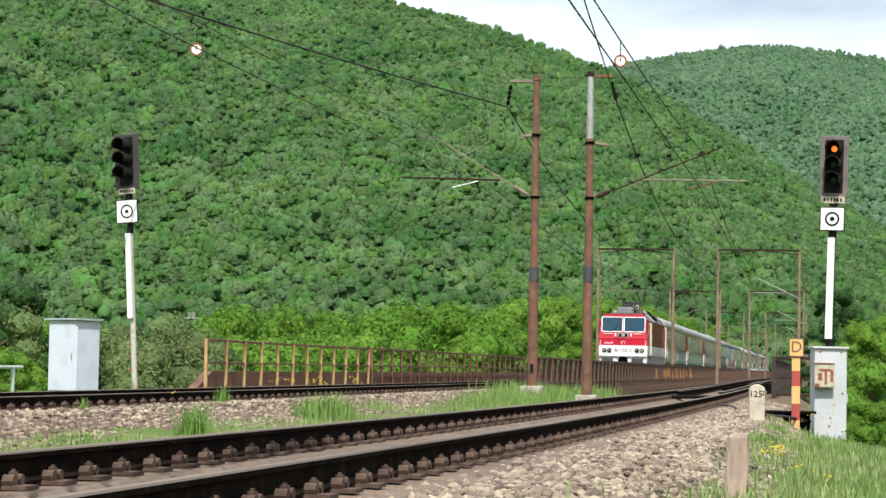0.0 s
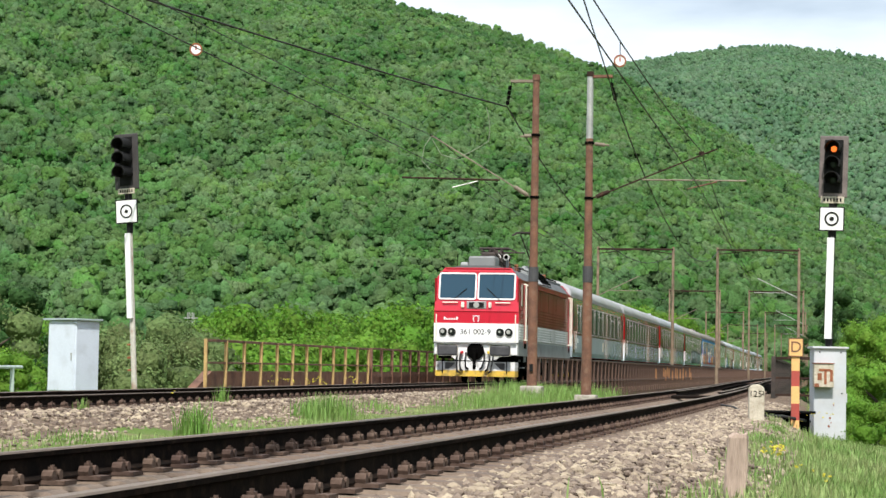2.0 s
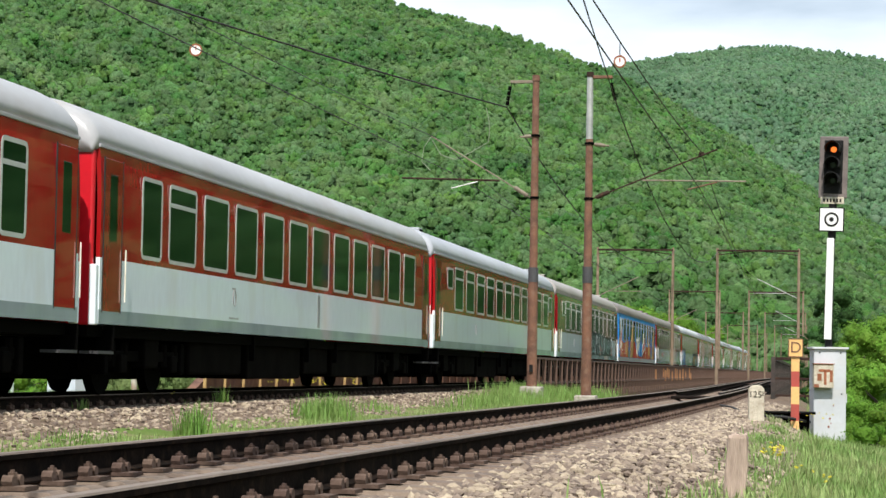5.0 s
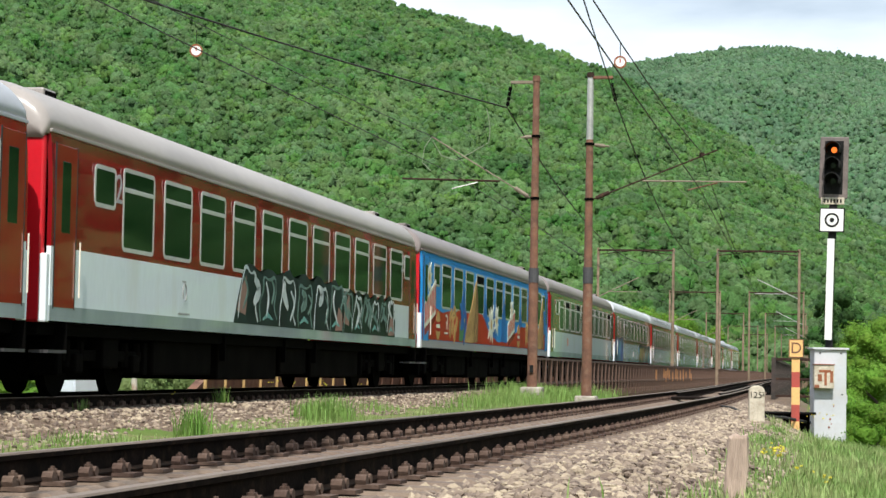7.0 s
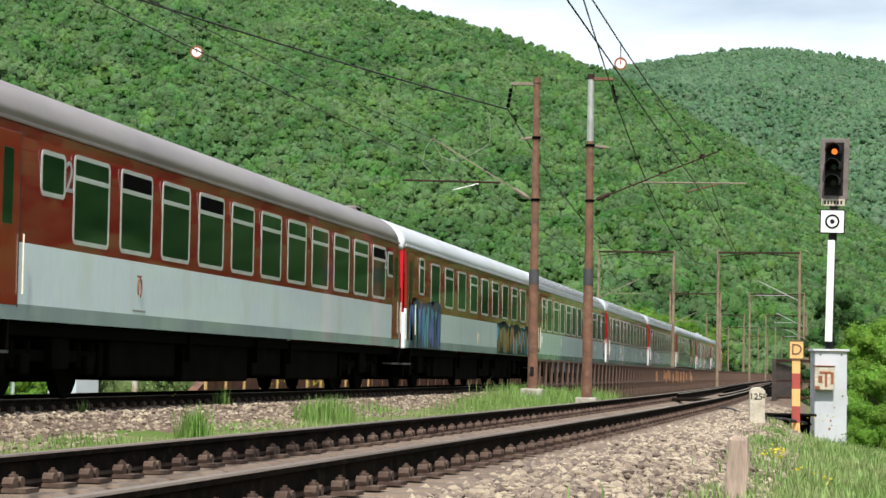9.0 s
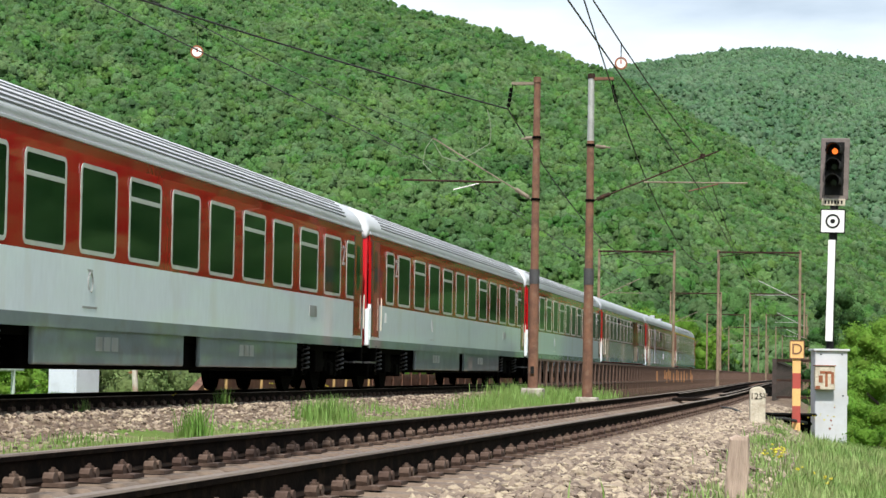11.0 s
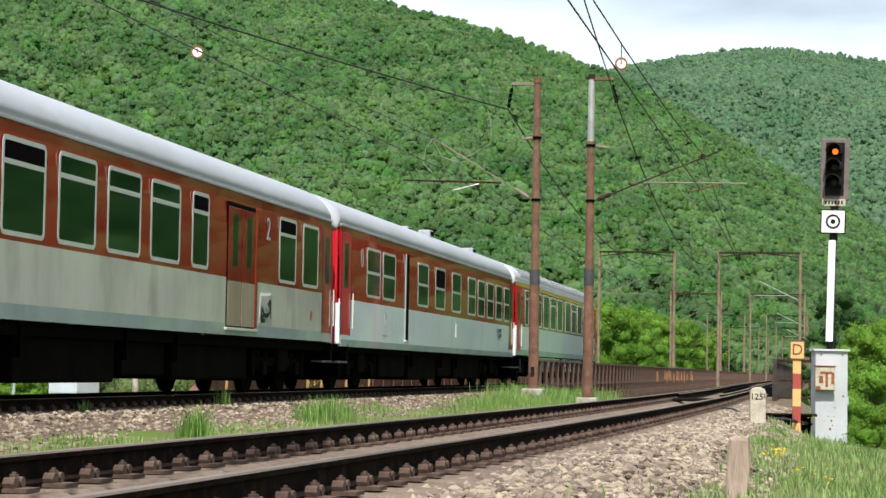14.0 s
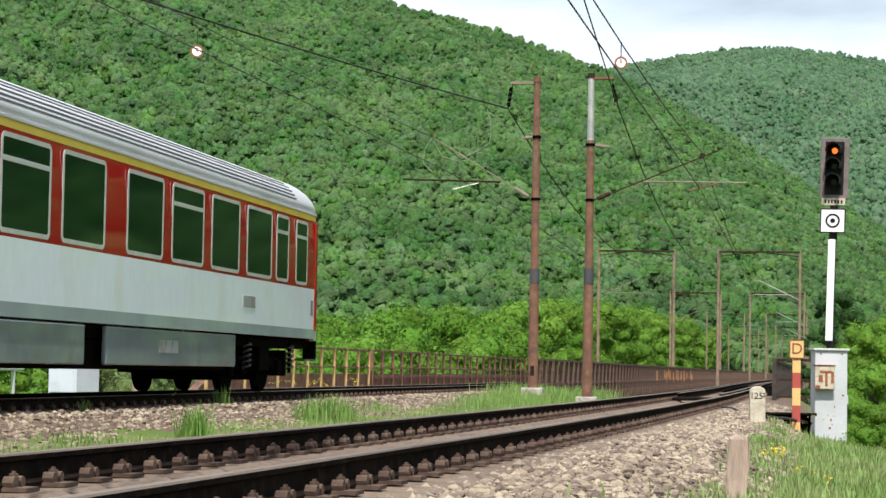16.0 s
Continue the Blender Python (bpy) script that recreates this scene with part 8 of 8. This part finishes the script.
# the right-hand side of the line
for px_, top_, d_, w_, mt in ((1468, 492, 92, 2.2, BUSH_DARK), (1505, 505, 90, 2.4, BUSH_DARK), (1440, 560, 105, 1.8, BUSH_DARK)):
    x_, y_, zt = sight(px_, top_, d_)
    tree("tree", "dark green tree on the bank beyond the cabinet", x_, y_, -4.0, zt + 4, w_, mt, 34, 130, 0.25)
for px_, top_, d_, w_ in ((1520, 600, 58, 1.7), (1555, 585, 56, 1.9), (1510, 640, 48, 1.2), (1545, 650, 44, 1.5), (1575, 640, 42, 1.4), (1515, 700, 40, 1.0), (1550, 710, 37, 1.2), (1530, 575, 75, 2.4), (1580, 560, 72, 2.6)):
    x_, y_, zt = sight(px_, top_, d_)
    zb = -1.6
    tree("bush", "fresh green bush beside the line", x_, y_, zb, zt - zb, w_ * 1.25, BUSH, 34, 130, 0.22, "bushes by the cabinet", 0.08, "bush")
for px_, top_, d_, w_ in ((1290, 600, 640, 9), (1270, 590, 560, 9), (1318, 600, 800, 9), (1345, 606, 1000, 10), (1500, 580, 420, 10), (1470, 590, 480, 9), (1540, 560, 430, 12)):
    x_, y_, zt = sight(px_, top_, d_)
    tree("tree", "green tree far down the line", x_, y_, -6.0, zt + 6, w_, FOREST, 30, 90, 0.26)


def blades(name, label, spots, material, category):
    """Grass: bent blades of two leaves each. spots: (x, y, spread_x, spread_y, count, height)."""
    V, Fc, b = [], [], 0
    for x, y, sx, sy, n, h in spots:
        px, py = x + rng.normal(0, sx, n), y + rng.normal(0, sy, n)
        pz = np.array([ground_z(a_, c_) for a_, c_ in zip(px, py)]) - 0.02
        hh = h * rng.uniform(0.45, 1.15, n)
        a = rng.uniform(0, 2 * math.pi, n)
        lean = hh * rng.uniform(0.1, 0.55, n)
        wd = rng.uniform(0.003, 0.0075, n) * (1 + h)
        ca, sa = np.cos(a), np.sin(a)
        p0 = np.stack([px - sa * wd, py + ca * wd, pz], 1)
        p1 = np.stack([px + sa * wd, py - ca * wd, pz], 1)
        m0 = np.stack([px - sa * wd * 0.8 + ca * lean * 0.35, py + ca * wd * 0.8 + sa * lean * 0.35, pz + hh * 0.6], 1)
        m1 = np.stack([px + sa * wd * 0.8 + ca * lean * 0.35, py - ca * wd * 0.8 + sa * lean * 0.35, pz + hh * 0.6], 1)
        tp = np.stack([px + ca * lean, py + sa * lean, pz + hh], 1)
        V.append(np.stack([p0, p1, m1, m0, tp], 1).reshape(-1, 3))
        k = (np.arange(n) * 5)[:, None] + b
        Fc.append(np.concatenate([k + np.array([[0, 1, 2]]), k + np.array([[0, 2, 3]]), k + np.array([[3, 2, 4]])]))
        b += n * 5
    me = raw_mesh(name, np.concatenate(V), np.concatenate(Fc))
    return tagged(mesh_part(name, me, material), label, category, kind="stuff")


random.seed(5)
spots = []
for i in range(260):       # the verge to the right of the ballast
    x_ = random.uniform(-37, -4)
    y_ = -11.0 - abs(random.gauss(0, 1.1)) - 0.02 * (x_ + 37)
    spots.append((x_, y_, 0.35, 0.3, 150, random.uniform(0.08, 0.2)))
for i in range(60):
    x_ = random.uniform(-33, -12)
    spots.append((x_, -10.72 + random.uniform(-0.15, 0.12), 0.2, 0.08, 34, random.uniform(0.06, 0.14)))
for i in range(130):       # between the tracks
    x_ = random.uniform(-27, 24)
    spots.append((x_, random.uniform(-5.2, -3.25), 0.5, 0.3, 60, random.uniform(0.06, 0.15)))
for i in range(50):        # beyond the main track
    spots.append((random.uniform(-14, 20), random.uniform(2.3, 4.6), 0.5, 0.3, 50, random.uniform(0.1, 0.22)))
for i in range(16):        # tufts inside the second track
    spots.append((random.uniform(-16, -8), near_y(-12) + random.uniform(0.1, 0.6), 0.25, 0.06, 24, 0.12))
blades("grass", "fresh green grass along the line", spots, GRASS, "grass")
tufts = [(-20.6, -3.55, 0.1, 0.1, 150, 0.42), (-12.7, -3.5, 0.25, 0.2, 420, 0.46), (-12.2, -3.2, 0.3, 0.2, 300, 0.34), (-6, -2.9, 0.7, 0.2, 200, 0.25), (-18, -1.15, 0.05, 0.05, 40, 0.2),
         (-24.2, -3.3, 0.5, 0.2, 160, 0.16), (-11.4, -1.3, 0.07, 0.06, 50, 0.34), (6.4, -3.2, 1.2, 0.3, 700, 0.3), (12, -3.3, 1.4, 0.4, 1400, 0.46), (15.5, -3.0, 1.5, 0.4, 1400, 0.5), (20, -3.3, 1.4, 0.35, 1000, 0.44), (9, -3.6, 1.5, 0.5, 900, 0.38), (17, -4.6, 2.0, 0.5, 700, 0.38), (24, -4.0, 2.0, 0.4, 500, 0.5), (2, -3.4, 1.5, 0.3, 300, 0.3)]
blades("weeds", "tall green weeds and grass between the tracks", tufts, WEED, "weeds")


def flowers(name, label, places):
    cs, rs = [], []
    for x, y, z, s, n in places:
        for k in range(n):
            cs.append((x + random.gauss(0, s), y + random.gauss(0, s), z + random.gauss(0, s * 0.5)))
            rs.append(random.uniform(0.008, 0.016) * (1.6 if x > -10 else 1))
    v, f = clumps(cs, rs, 5, 0.7, (1, 1, 0.6), True, 1, 0.8)
    tagged(mesh_part(name, raw_mesh(name, v, f), FLOWER), label, "flowers", kind="stuff")


flowers("flowers", "small yellow wild flowers in the grass", [(-28.2, -10.92, -0.16, 0.06, 30), (-29.4, -11.15, -0.25, 0.05, 5), (-30.2, -11.35, -0.28, 0.05, 5)]
        + [(x_, 1.95, 0.0 + 0.15 * random.random(), 0.09, 9) for x_ in (5.2, 6.5, 8.6, 9.4, 10.0, 13.4, 14.1)] + [(-16.2, -11.3, -0.05, 0.12, 14), (-13.0, -0.9, 0.0, 0.02, 5)])


def stones(name, label, areas):
    cs, rs = [], []
    for x0, x1, f0, f1, n, r in areas:
        for i in range(n):
            x = x0 + (x1 - x0) * random.random() ** 1.15
            y = random.uniform(f0(x), f1(x))
            s = r * random.uniform(0.55, 1.35)
            cs.append((x, y, ground_z(x, y) + s * random.uniform(-0.2, 0.45)))
            rs.append(s)
    cs, rs = np.array(cs), np.array(rs)
    iv, jf = ICO1
    n, k = len(cs), len(iv)
    stretch_ = rng.uniform(0.65, 1.3, (n, 1, 3)) * np.array([1.1, 1.1, 0.8])
    v = iv[None] * (1 + rng.normal(0, 0.2, (n, k, 1))) * stretch_ * rs[:, None, None]
    a = rng.uniform(0, 6.28, n)
    ca, sa = np.cos(a)[:, None], np.sin(a)[:, None]
    v = np.stack([v[..., 0] * ca - v[..., 1] * sa, v[..., 0] * sa + v[..., 1] * ca, v[..., 2]], -1) + cs[:, None]
    f = jf[None] + (np.arange(n) * k)[:, None, None]
    tagged(mesh_part(name, raw_mesh(name, v.reshape(-1, 3), f.reshape(-1, 3)), STONE), label, "ballast", kind="stuff")


stones("ballast_stones", "pale brown crushed ballast stones beside the rails", (
    (-37, 2, lambda x: near_y(x) - 2.15 - 0.1 * math.sin(x), lambda x: near_y(x) - 0.86, 15500, 0.03),
    (-34, -8, lambda x: near_y(x) - 2.75, lambda x: near_y(x) - 1.9, 3000, 0.026),
    (-27, 22, lambda x: -3.15 - 0.3 * math.sin(x * 0.7), lambda x: -0.95, 6500, 0.033),
    (-26, 10, lambda x: near_y(x) + 0.95, lambda x: near_y(x) + 2.0, 3500, 0.028),
    (-40, 0, lambda x: near_y(x) - 0.6, lambda x: near_y(x) + 0.6, 900, 0.022)))


def engine_place(t):
    """How far the engine's face stands along the track."""
    return 80.104 - 28.0543 * t + 0.5 * 0.0456 * t * t


def motions():
    for ob, back in [(engine, 0.0)] + COACH_TRAIN:
        walk(ob, [(t, pose(engine_place(t) + back, 0, 0)) for t in range(17)])


motions()
